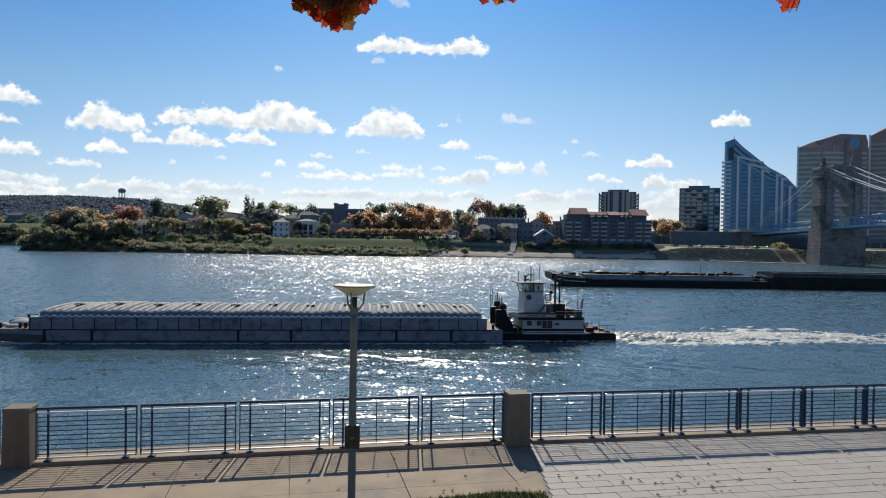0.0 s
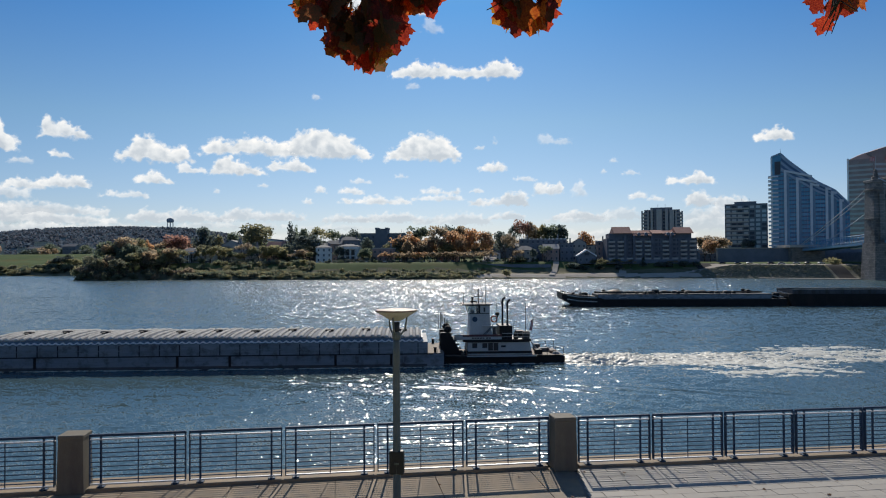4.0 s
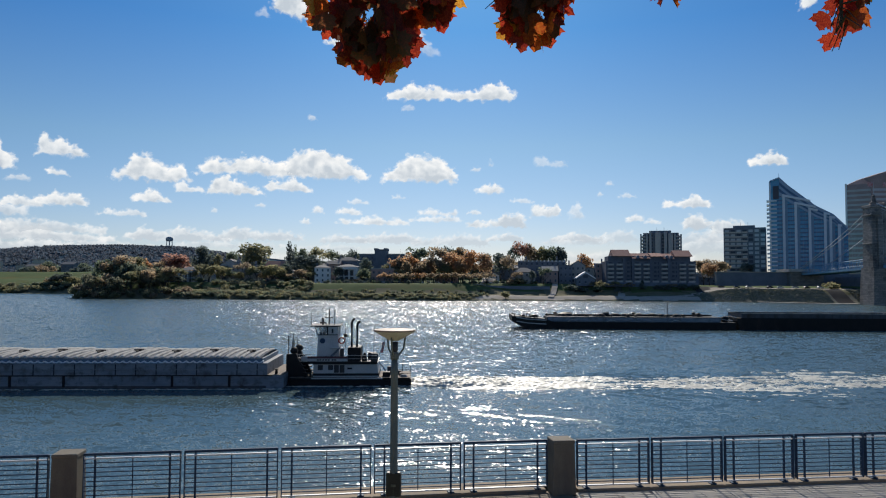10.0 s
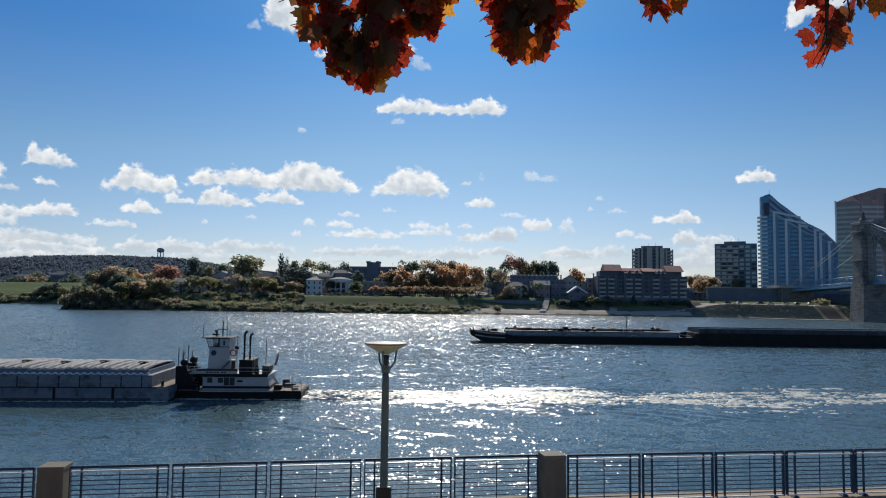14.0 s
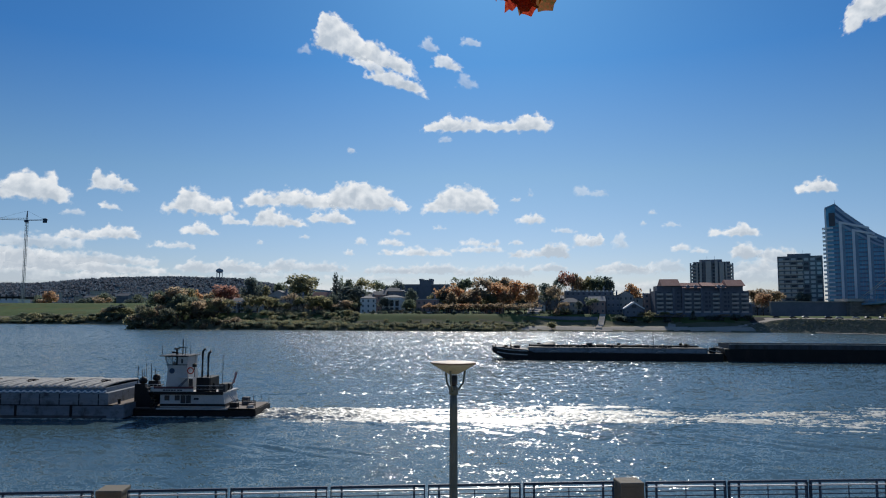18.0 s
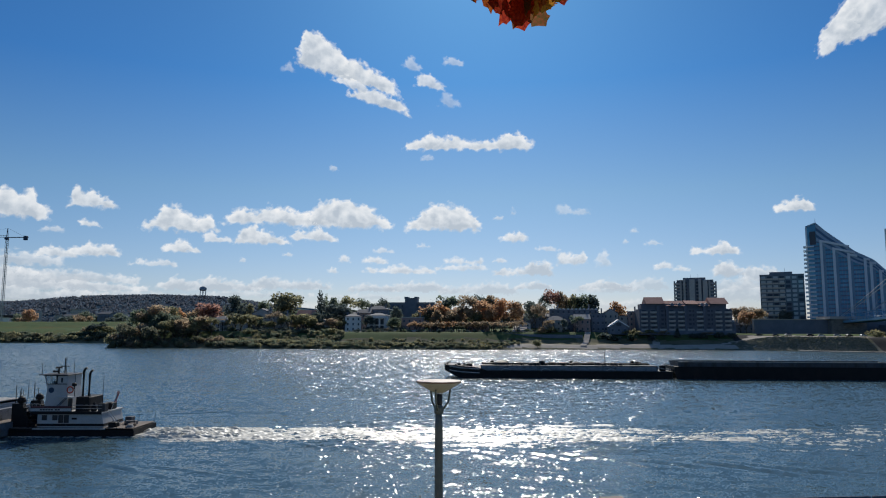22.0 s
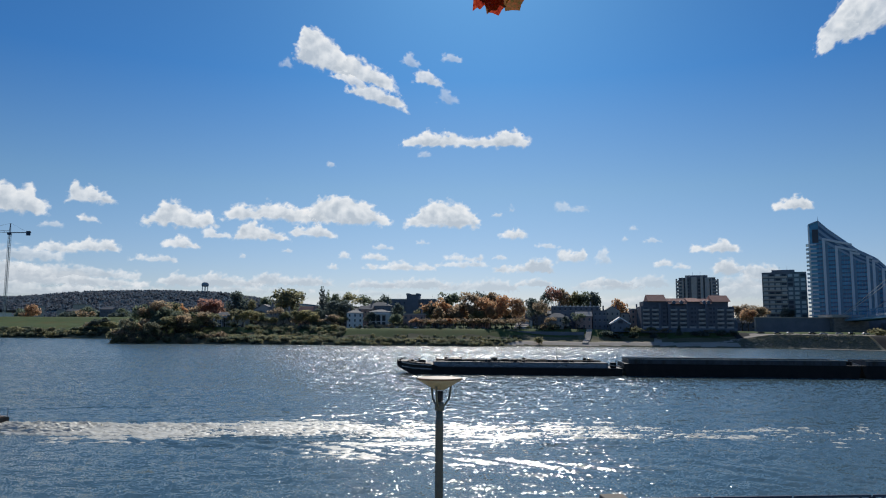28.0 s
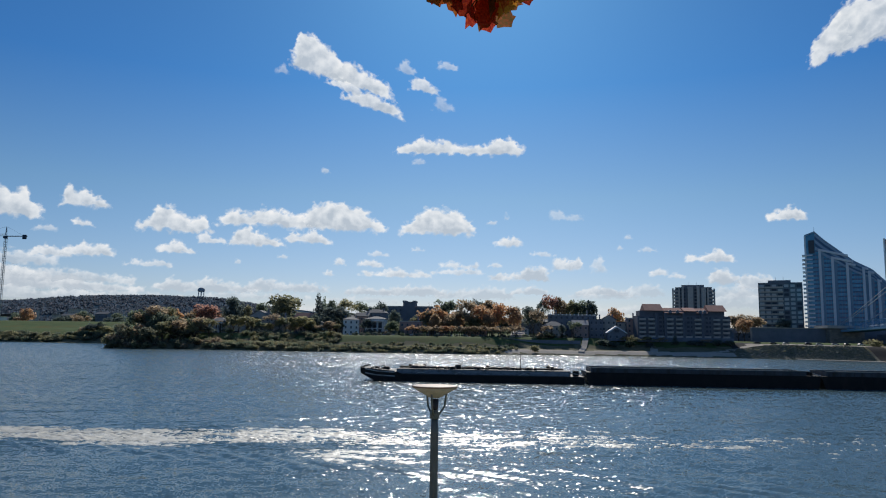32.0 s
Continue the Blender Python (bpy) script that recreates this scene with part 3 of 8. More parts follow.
def covered_barge():
    """A hopper barge with ribbed rolling covers; length along x, bow at -x."""
    L, B, T = 59.4, 10.7, 2.95
    ob = thing("barge", pose(BARGE_AT.x, BARGE_AT.y, 0, 0, 0, LEAD), "grey steel hopper barge with pale ribbed covers", "barge")
    part("hull", rake_hull(L, B, -0.9, 1.55), M_HULL, ob, "weathered grey steel hull")
    x0, x1 = -L / 2 + 5.6, L / 2 - 1.9
    # hopper side wall with its panel frames
    part("hopper_wall", Mesh().box(x0, -B / 2 + 0.05, 1.55, x1, B / 2 - 0.05, T), M_HULL, ob)
    frame_me = Mesh().box(-0.05, -0.045, 1.62, 0.05, 0.0, T - 0.08).data("side_frame", M_HULL_DARK)
    k = 0
    rib_me = Mesh().box(-0.025, -0.02, 0.62, 0.025, 0.0, 1.5).data("hull_rib", M_HULL)
    for i in range(44):
        part("hull_rib", rib_me, None, ob, at=pose(-L / 2 + 7.5 + 1.15 * i, -B / 2, 0))
    part("chafing_bar", Mesh().box(x0, -B / 2 - 0.03, 2.2, x1, -B / 2 + 0.06, 2.27), M_HULL, ob)
    x = x0 + 0.15
    while x < x1:
        part("side_frame", frame_me, None, ob, at=pose(x, -B / 2 + 0.05, 0))
        k += 1
        x += 2.3
    part("rub_rail", Mesh().box(x0 - 0.6, -B / 2 - 0.10, 1.50, x1 + 0.6, -B / 2, 1.62, 0.03), M_HULL_DARK, ob)
    part("top_rail", Mesh().box(x0, -B / 2 - 0.04, T - 0.10, x1, -B / 2 + 0.06, T + 0.02, 0.02), M_HULL, ob)
    part("waterline_boot", Mesh().box(-L / 2 + 6.5, -B / 2 - 0.012, -0.2, L / 2 - 2.0, -B / 2 + 0.1, 0.38), M_BOOT, ob, "dark band at the waterline")
    fend = Mesh().box(-0.14, -0.10, 0.25, 0.14, 0.02, 1.5, 0.03).data("fender", M_HULL_DARK)
    for fx in (-22.4, -17.3, -1.2, 4.8, 17.0, 23.5):
        part("fender", fend, None, ob, at=pose(fx, -B / 2, 0))
    part("bow_deck", Mesh().box(-L / 2 + 0.1, -B / 2 + 0.1, 1.55, x0, B / 2 - 0.1, 1.62), M_DECK, ob, "rusty tan deck")
    part("stern_deck", Mesh().box(x1, -B / 2 + 0.1, 1.55, L / 2 - 0.05, B / 2 - 0.1, 1.62), M_DECK, ob, "rusty tan deck")
    boll = Mesh().lathe([(0.16, 0), (0.16, 0.5), (0.24, 0.52), (0.24, 0.6)], 10).data("bollard", M_HULL_DARK)
    for bx in (-L / 2 + 1.2, -L / 2 + 2.2, -L / 2 + 4.3, -L / 2 + 4.9, L / 2 - 1.0):
        for by in (-B / 2 + 0.9, B / 2 - 0.9):
            part("bollard", boll, None, ob, at=pose(bx, by, 1.62))
    for tx, ty, tr, tz in ((-28.4, -2.6, 1.0, 0.45), (-27.0, -0.6, 1.3, 0.55), (-26.6, -3.4, 0.8, 0.35), (-25.4, -1.8, 1.1, 0.6), (-28.2, 1.6, 1.2, 0.5), (-25.6, 2.2, 1.2, 0.5)):
        part("tarp", Mesh().lathe([(tr, 1.6), (tr * 0.9, 1.62 + tz * 0.5), (tr * 0.55, 1.62 + tz * 0.85), (0.08, 1.62 + tz)], 9, tx, ty), M_COVER, ob, "cream bundled tarpaulin", smooth=True)
    part("rake_band", Mesh().prism([(-L / 2 - 0.01, 0.75), (-L / 2 - 0.01, 1.3), (-L / 2 + 7.5, 0.95), (-L / 2 + 7.5, 0.1), (-L / 2 + 3.4, 0.22)], 0.03, "y", -B / 2 - 0.02), M_BOOT, ob, "dark band on the bow rake")
    # coaming and covers
    part("coaming", Mesh().box(x0 + 1.0, -B / 2 + 0.55, T, x1 - 0.6, B / 2 - 0.55, T + 0.52), M_COVER_BLUE, ob, "blue-grey coaming")
    part("scalloped_sill", scallops(x0 + 0.9, x1 - 0.5, -B / 2 + 0.5, T), M_SILL, ob, "white scalloped cover sill")
    n = 11
    cx0, cx1 = x0 + 1.1, x1 - 0.7
    w = (cx1 - cx0) / n
    lo, hi = cover_mesh(w * 0.98, B / 2 - 0.5, 0.0), cover_mesh(w * 1.06, B / 2 - 0.42, 0.10)
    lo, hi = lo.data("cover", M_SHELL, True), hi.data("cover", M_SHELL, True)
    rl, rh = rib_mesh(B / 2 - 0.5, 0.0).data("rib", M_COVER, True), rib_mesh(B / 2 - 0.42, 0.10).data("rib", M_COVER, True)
    ridge = Mesh().box(-0.5, -0.35, 0, 0.5, 0.35, 0.24, 0.06).box(-0.22, -1.3, -0.05, 0.22, -0.5, 0.18, 0.05).data("lifting_lug", M_HULL_DARK)
    for i in range(n):
        up = i % 2
        c = part("cover", hi if up else lo, None, ob, at=pose(cx0 + w * (i + 0.5), 0, T + 0.40))
        part("lifting_lug", ridge, None, c, at=pose(0, 0, 0.44 + 0.10 * up))
        for k in range(5):
            part("rib", rh if up else rl, None, c, at=pose(w * (-0.4 + 0.2 * k) + (0.1 if k % 2 else -0.05), 0, 0))
    return ob


def scallops(x0, x1, y, z):
    """A wavy pale sill along the coaming's foot."""
    m = Mesh()
    n = int((x1 - x0) / 0.1)
    rings = []
    for i in range(n + 1):
        x = x0 + (x1 - x0) * i / n
        k = 0.10 * math.cos(6.2832 * (x - x0) / 0.8)
        rings.append([(x, y - 0.10, z + 0.02 + k * 0.6), (x, y + 0.05, z + 0.02 + k * 0.6), (x, y + 0.05, z + 0.19 + k), (x, y - 0.10, z + 0.18 + k)])
    return m.loft(rings)


def arch_z(a, lift):
    return 0.04 + lift + 0.36 * (max(0.0, math.sin(a)) ** 0.75)


def cover_mesh(w, half, lift):
    """An arched cover shell across the barge, w long."""
    m = Mesh()
    ny = 14
    for j in range(ny + 1):
        a = math.pi * j / ny
        for u in (-0.5, -0.47, 0.47, 0.5):
            m.v.append((w * u, -half * math.cos(a), arch_z(a, lift) + (0.05 if abs(u) == 0.5 else 0)))
    for j in range(ny):
        for i in range(3):
            k = j * 4 + i
            m.f.append((k, k + 1, k + 5, k + 4))
    return m


def rib_mesh(half, lift):
    """A rounded hoop over a cover."""
    m = Mesh()
    ny = 16
    rings = []
    for j in range(ny + 1):
        a = math.pi * (0.02 + 0.96 * j / ny)
        y, z = -half * 1.01 * math.cos(a), arch_z(a, lift)
        rings.append([(-0.24, y, z - 0.03), (0.24, y, z - 0.03), (0.19, y * 1.012, z + 0.12), (0.08, y * 1.02, z + 0.20), (-0.08, y * 1.02, z + 0.20), (-0.19, y * 1.012, z + 0.12)])
    return m.loft(rings)


BARGE = covered_barge()


def clear_glass():
    mat, t, b = nodes_of("clear_pane")
    tr = t.nodes.new("ShaderNodeBsdfTransparent")
    tr.inputs[0].default_value = (0.72, 0.76, 0.78, 1)
    mx = t.nodes.new("ShaderNodeMixShader")
    mx.inputs[0].default_value = 0.12
    b.inputs["Roughness"].default_value = 0.05
    t.links.new(tr.outputs[0], mx.inputs[1])
    t.links.new(b.outputs[0], mx.inputs[2])
    t.links.new(mx.outputs[0], t.nodes["Material Output"].inputs[0])
    return mat


M_CLEAR = clear_glass()


def towboat():
    """A small pushboat, bow at -x; the origin amidships at the waterline."""
    ob = thing("towboat", pose(TUG_AT.x, TUG_AT.y, 0, 0, 0, LEAD), "white towboat with black hull and maroon trim", "towboat")
    L, B = 14.6, 6.6
    h = B / 2
    hull = Mesh().prism([(-L / 2, 0.1), (-L / 2, 0.95), (-L / 2 + 5.2, 0.95), (L / 2 - 4, 0.80), (L / 2, 0.85), (L / 2, 0.15), (L / 2 - 1.2, -0.7), (-L / 2 + 0.9, -0.7)], B, "y", -h)
    part("hull", hull, M_HULL_DARK, ob, "black hull")
    # the paler deck material stands in for sun glare on the steel
    part("deck", Mesh().box(-L / 2 + 0.1, -h + 0.08, 0.95, L / 2 - 0.1, h - 0.08, 0.99), M_DECK, ob, "steel deck in a paler tone for its sunlit top")
    for bx, by, bw, bh, m_ in ((4.3, -1.9, 0.9, 0.55, M_HULL_DARK), (5.4, 0.3, 1.3, 0.45, M_HULL_MID), (6.2, -1.3, 0.7, 0.35, M_DECK), (4.7, 1.6, 0.8, 0.8, M_HULL_MID)):
        part("deck_box", Mesh().box(bx - bw / 2, by - 0.5, 0.99, bx + bw / 2, by + 0.5, 0.99 + bh, 0.05), m_, ob, "deck box and gear")
    coil = Mesh()
    for k in range(4):
        coil.lathe([(0.42 - 0.05 * k, 0.99 + 0.07 * k), (0.5 - 0.05 * k, 1.03 + 0.07 * k), (0.42 - 0.05 * k, 1.07 + 0.07 * k)], 14, 6.4, -2.3)
    part("rope_coil", coil, M_COVER, ob, "pale coiled mooring rope")
    # dark strip stands in for the shadow below the upper deck
    part("deck_shadow_line", Mesh().box(-4.5, -2.64, 2.5, 3.1, -2.58, 2.62), M_HULL_DARK, ob, "dark strip painting the shadow under the upper deck")
    part("white_stripe", Mesh().box(-4.6, -h - 0.02, 0.84, 3.9, -h + 0.1, 0.98), M_WHITE, ob, "white stripe over the guard rail")
    part("guard_rail_bar", Mesh().box(-L / 2, -h - 0.10, 0.62, L / 2, -h, 0.84, 0.04), M_HULL_DARK, ob)
    # push knees with rubber stacks
    for y in (-1.9, 1.9):
        kn = part("push_knee", Mesh().prism([(-L / 2 - 0.45, 0.2), (-L / 2 - 0.45, 3.7), (-L / 2 + 0.75, 3.7), (-L / 2 + 0.95, 3.1), (-L / 2 + 1.45, 2.3), (-L / 2 + 2.1, 0.95), (-L / 2 + 2.1, 0.2)], 0.7, "y", y - 0.35), M_HULL_DARK, ob, "black push knee with ladder steps")
        for i in range(5):
            part("step", Mesh().box(-L / 2 + 0.75 + 0.27 * i, y - 0.42, 3.1 - 0.46 * i, -L / 2 + 1.25 + 0.27 * i, y + 0.42, 3.22 - 0.46 * i), M_HULL_DARK, kn)
        part("searchlight", Mesh().lathe([(0.1, 3.6), (0.14, 3.72), (0.42, 3.8), (0.5, 4.1), (0.36, 4.4), (0.1, 4.55)], 10, -L / 2 + 0.45, y), M_HULL_DARK, kn)
        part("whip", Mesh().rod((-L / 2 - 0.25, y, 3.6), (-L / 2 - 0.25, y, 5.9), 0.05, n=5).rod((-L / 2 + 0.25, y, 3.6), (-L / 2 + 0.25, y, 5.2), 0.04, n=5), M_HULL_DARK, kn)
    # catwalk from knees to upper deck
    part("catwalk", Mesh().box(-L / 2 + 1.2, -1.6, 2.7, -L / 2 + 2.9, 1.6, 2.84).box(-L / 2 + 1.2, -1.66, 2.75, -L / 2 + 2.9, -1.6, 3.35), M_WHITE, ob, "white catwalk with a solid side")
    # main deckhouse with a sloped rear
    dx0, dx1 = -4.45, 3.2
    part("deckhouse", Mesh().prism([(dx0, 0.99), (dx0, 2.62), (dx1 - 0.1, 2.62), (dx1 + 0.25, 0.99)], 5.2, "y", -2.6), M_WHITE, ob, "white deckhouse")
    part("stripe", Mesh().prism([(dx0 - 0.02, 1.14), (dx0 - 0.02, 1.42), (dx1 + 0.18, 1.42), (dx1 + 0.24, 1.14)], 5.24, "y", -2.62), M_HULL_DARK, ob, "black stripe")
    part("upper_deck", Mesh().box(dx0 - 0.6, -2.95, 2.62, dx1 + 0.1, 2.95, 2.76), M_WHITE, ob)
    part("name_board", Mesh().box(dx0 - 0.62, -2.99, 2.9, -0.35, -2.91, 3.24), M_WHITE, ob, "white fascia with dark bars")
    part("trim", Mesh().box(dx0 - 0.66, -3.01, 3.24, -0.35, -2.88, 3.50), M_MAROON, ob, "maroon trim")
    part("trim", Mesh().box(dx0 - 0.66, -3.0, 2.60, 3.25, -2.90, 2.90), M_HULL_DARK, ob, "black trim")
    bar = Mesh().box(0, -3.0, 3.0, 0.26, -2.985, 3.15).data("lettering_bar", M_HULL_DARK)
    for x in (-4.0, -3.68, -3.36, -3.04, -2.72, -2.25, -1.93):
        part("lettering_bar", bar, None, ob, at=pose(x, 0, 0))
    win = Mesh().box(-0.30, -0.02, -0.30, 0.30, 0.03, 0.30).data("window", M_PORT)
    for x in (-3.62, -2.38):
        w = part("window", win, None, ob, at=pose(x, -2.61, 2.12))
        part("window_frame", Mesh().box(-0.36, -0.03, -0.38, 0.36, -0.0, -0.30).box(-0.36, -0.03, 0.30, 0.36, 0, 0.38), M_WHITE, w)
    for x in (-1.68, -1.02):
        part("door", Mesh().box(x - 0.29, -2.63, 1.5, x + 0.29, -2.58, 2.44), M_PORT, ob, "dark door panel")
    part("vent", Mesh().box(-0.38, -2.64, 1.9, 0.2, -2.58, 2.12), M_HULL_DARK, ob)
    # upper house and pilothouse, tapering up
    part("upper_house", Mesh().loft([[(-4.2, -1.8, 2.76), (-1.3, -1.8, 2.76), (-1.3, 1.8, 2.76), (-4.2, 1.8, 2.76)], [(-4.05, -1.62, 5.6), (-1.65, -1.62, 5.6), (-1.65, 1.62, 5.6), (-4.05, 1.62, 5.6)]]), M_WHITE, ob, "white upper house")
    ph = part("pilothouse", Mesh().loft([[(-4.05, -1.64, 5.6), (-1.65, -1.64, 5.6), (-1.65, 1.64, 5.6), (-4.05, 1.64, 5.6)], [(-4.15, -1.66, 5.95), (-1.65, -1.66, 5.95), (-1.65, 1.66, 5.95), (-4.15, 1.66, 5.95)]]), M_WHITE, ob, "white pilothouse")
    part("rear_wall", Mesh().box(-2.85, -1.66, 5.95, -1.65, 1.66, 7.0), M_WHITE, ph)
    for y in (-1.6, 1.6):
        part("window_post", Mesh().rod((-4.12, y, 5.95), (-4.42, y, 7.0), 0.07, n=6).rod((-3.5, y, 5.95), (-3.62, y, 7.0), 0.05, n=6), M_WHITE, ph, "white window post")
        part("pane", Mesh().prism([(-4.1, 5.97), (-4.38, 6.95), (-2.86, 6.95), (-2.86, 5.97)], 0.02, "y", y - 0.01), M_CLEAR, ph, "clear window pane")
    part("window_rail", Mesh().box(-4.2, -1.69, 5.92, -1.65, -1.6, 6.02).box(-4.5, -1.69, 6.92, -1.65, -1.6, 7.0).box(-3.0, -1.69, 5.95, -2.84, -1.6, 7.0), M_HULL_DARK, ph, "dark window frame")
    part("console", Mesh().box(-3.9, -0.7, 5.9, -3.4, 0.7, 6.25, 0.05), M_HULL_DARK, ph, "dark steering console")
    part("chair", Mesh().box(-3.15, -0.3, 5.9, -2.95, 0.3, 6.6, 0.05), M_HULL_DARK, ph, "dark helm chair back")
    part("window", Mesh().box(-2.42, -1.70, 6.15, -2.2, -1.64, 6.7), M_PORT, ph)
    part("roof", Mesh().box(-5.0, -2.0, 7.0, -1.35, 2.0, 7.12, 0.03), M_HULL_MID, ob)
    part("emblem", Mesh().prism([(-3.5 + 0.33 * math.cos(i * 0.524), 5.25 + 0.33 * math.sin(i * 0.524)) for i in range(12)], 0.06, "y", -1.74), M_STEEL_BLUE, ob, "round blue emblem")
    # stairs on the side of the upper house
    part("stair", Mesh().prism([(-3.2, 2.8), (-2.75, 2.8), (-1.3, 4.35), (-1.3, 4.65)], 0.12, "y", -2.2), M_HULL, ob, "grey stair")
    part("landing", Mesh().box(-2.6, -2.3, 4.4, -0.75, -1.6, 4.5), M_WHITE, ob)
    part("doorway", Mesh().box(-1.35, -1.84, 2.82, -0.9, -1.66, 4.3), M_PORT, ob)
    # life ring
    ring = Mesh()
    rr = [[(-1.15 + (0.36 + 0.085 * math.cos(b)) * math.cos(a), -1.9 + 0.085 * math.sin(b), 5.3 + (0.36 + 0.085 * math.cos(b)) * math.sin(a)) for b in [6.2832 * j / 6 for j in range(6)]] for a in [6.2832 * i / 16 for i in range(17)]]
    part("life_ring", ring.loft(rr, caps=False), M_LIFE, ob, "red life ring", smooth=True)
    part("searchlight", Mesh().lathe([(0.05, 5.4), (0.05, 5.7), (0.26, 5.75), (0.26, 6.05), (0.1, 6.15)], 12, -0.72, -1.8), M_HULL_DARK, ob)
    # stacks
    part("stack_casing", Mesh().box(-0.45, -1.8, 2.76, 1.15, 1.8, 4.45, 0.05), M_HULL_DARK, ob, "black exhaust casing")
    for x, y, zt in ((0.0, -1.1, 7.75), (0.64, -0.9, 7.45)):
        part("exhaust_pipe", Mesh().tube([(x, y, 4.3), (x, y, zt - 0.4), (x + 0.06, y, zt - 0.1), (x + 0.34, y, zt + 0.15)], 0.14, 10), M_HULL_DARK, ob, "black exhaust pipe")
    part("capstan", Mesh().lathe([(0.3, 2.76), (0.34, 3.1), (0.2, 3.5), (0.1, 3.8)], 12, 1.6, -1.4), M_HULL_DARK, ob)
    part("tank", Mesh().box(1.9, 0.2, 2.76, 3.0, 1.6, 3.6, 0.1), M_HULL_DARK, ob)
    part("locker", Mesh().box(2.4, -2.2, 2.76, 3.25, -1.2, 3.75, 0.05), M_HULL_MID, ob, "dark grey locker")
    # masts and aerials
    part("radar_mast", Mesh().rod((-2.9, 0, 7.12), (-2.9, 0, 9.0), 0.07).rod((-3.4, 0, 8.0), (-2.4, 0, 8.0), 0.05), M_HULL_DARK, ob)
    part("radar", Mesh().box(-3.75, -0.6, 7.75, -3.55, 0.6, 7.95).rod((-3.65, 0, 7.1), (-3.65, 0, 7.76), 0.12), M_HULL_DARK, ob)
    for x, y, a, b in ((-4.85, -1.5, 7.1, 8.6), (-2.1, -1.2, 7.1, 9.2), (-2.3, 1.0, 7.1, 8.7), (-0.75, -1.6, 4.5, 7.3), (2.76, -1.8, 3.6, 7.2), (1.3, -1.9, 2.76, 4.8), (-7.9, 1.2, 3.9, 6.3), (-7.2, -1.5, 4.0, 5.5), (-6.9, -1.6, 4.0, 5.4)):
        part("aerial", Mesh().rod((x, y, a), (x, y, b), 0.04, 0.025, 5), M_HULL_DARK, ob)
    part("horn", Mesh().rod((-3.2, -0.7, 7.38), (-3.95, -0.7, 7.42), 0.06, 0.14).rod((-3.2, -0.7, 7.1), (-3.2, -0.7, 7.42), 0.04), M_HULL_DARK, ob)
    part("flagstaff", Mesh().rod((3.1, -0.3, 2.7), (4.0, -0.3, 5.2), 0.035, n=6), M_WHITE, ob)
    fl = Mesh()
    fl.loft([[(3.75 - 0.06 * i + 0.30 * j, -0.3 + 0.12 * math.sin(i * 1.2 + j), 5.0 - 0.33 * i) for j in range(2)] + [(3.75 - 0.06 * i + 0.30 * (1 - j), -0.27 + 0.12 * math.sin(i * 1.2 + (1 - j)), 5.0 - 0.33 * i) for j in range(2)] for i in range(5)])
    part("flag", fl, M_FLAG, ob, "striped red and white flag hanging down")
    # stern ladder, rails and bitts
    part("stern_ladder", Mesh().rod((3.3, -1.5, 2.7), (4.6, -1.5, 1.0), 0.06).rod((3.3, -0.9, 2.7), (4.6, -0.9, 1.0), 0.06), M_WHITE, ob)
    rail_post = Mesh().rod((0, 0, 0.98), (0, 0, 1.95), 0.03, n=5).data("rail_post", M_HULL_DARK)
    for x in (5.2, 6.2, 7.2):
        part("rail_post", rail_post, None, ob, at=pose(x, -h + 0.25, 0))
        part("rail_post", rail_post, None, ob, at=pose(x, h - 0.25, 0))
    part("stern_rail", Mesh().rod((5.2, -h + 0.25, 1.9), (7.2, -h + 0.25, 1.9), 0.03).rod((5.2, -h + 0.25, 1.45), (7.2, -h + 0.25, 1.45), 0.02), M_HULL_DARK, ob)
    up = Mesh().rod((0, 0, 2.7), (0, 0, 3.6), 0.025, n=5).data("rail_post", M_WHITE)
    for i in range(5):
        part("rail_post", up, None, ob, at=pose(-L / 2 + 0.5 + 0.5 * i, -1.55, 0))
    part("catwalk_rail", Mesh().rod((-L / 2 + 0.4, -1.55, 3.6), (-4.9, -1.55, 3.6), 0.03).rod((-L / 2 + 0.4, -1.55, 3.2), (-4.9, -1.55, 3.2), 0.02), M_WHITE, ob)
    part("upper_rail", Mesh().rod((-0.3, -2.85, 3.6), (3.2, -2.85, 3.6), 0.03).rod((-0.3, -2.85, 3.2), (3.2, -2.85, 3.2), 0.02), M_WHITE, ob)
    for x in (-5.4, -4.8):
        part("bitt", Mesh().lathe([(0.14, 0.98), (0.14, 1.5), (0.2, 1.5), (0.2, 1.58)], 10, x, -h + 0.5), M_HULL_DARK, ob)
    return ob


M_LIFE = surface("life_ring_red", (0.35, 0.05, 0.03), (0.5, 0.10, 0.06), 3, 0.5)


def flag_material():
    mat, t, b = nodes_of("flag_cloth")
    tc = t.nodes.new("ShaderNodeTexCoord")
    w = t.nodes.new("ShaderNodeTexWave")
    w.inputs["Scale"].default_value = 3.2
    w.bands_direction = "X"
    t.links.new(tc.outputs["Object"], w.inputs[0])
    t.links.new(ramp_of(t, w.outputs[0], [(0.55, (0.50, 0.05, 0.05)), (0.65, (0.60, 0.57, 0.55))]), b.inputs["Base Color"])
    b.inputs["Roughness"].default_value = 0.9
    return mat


M_FLAG = flag_material()
TUG = towboat()


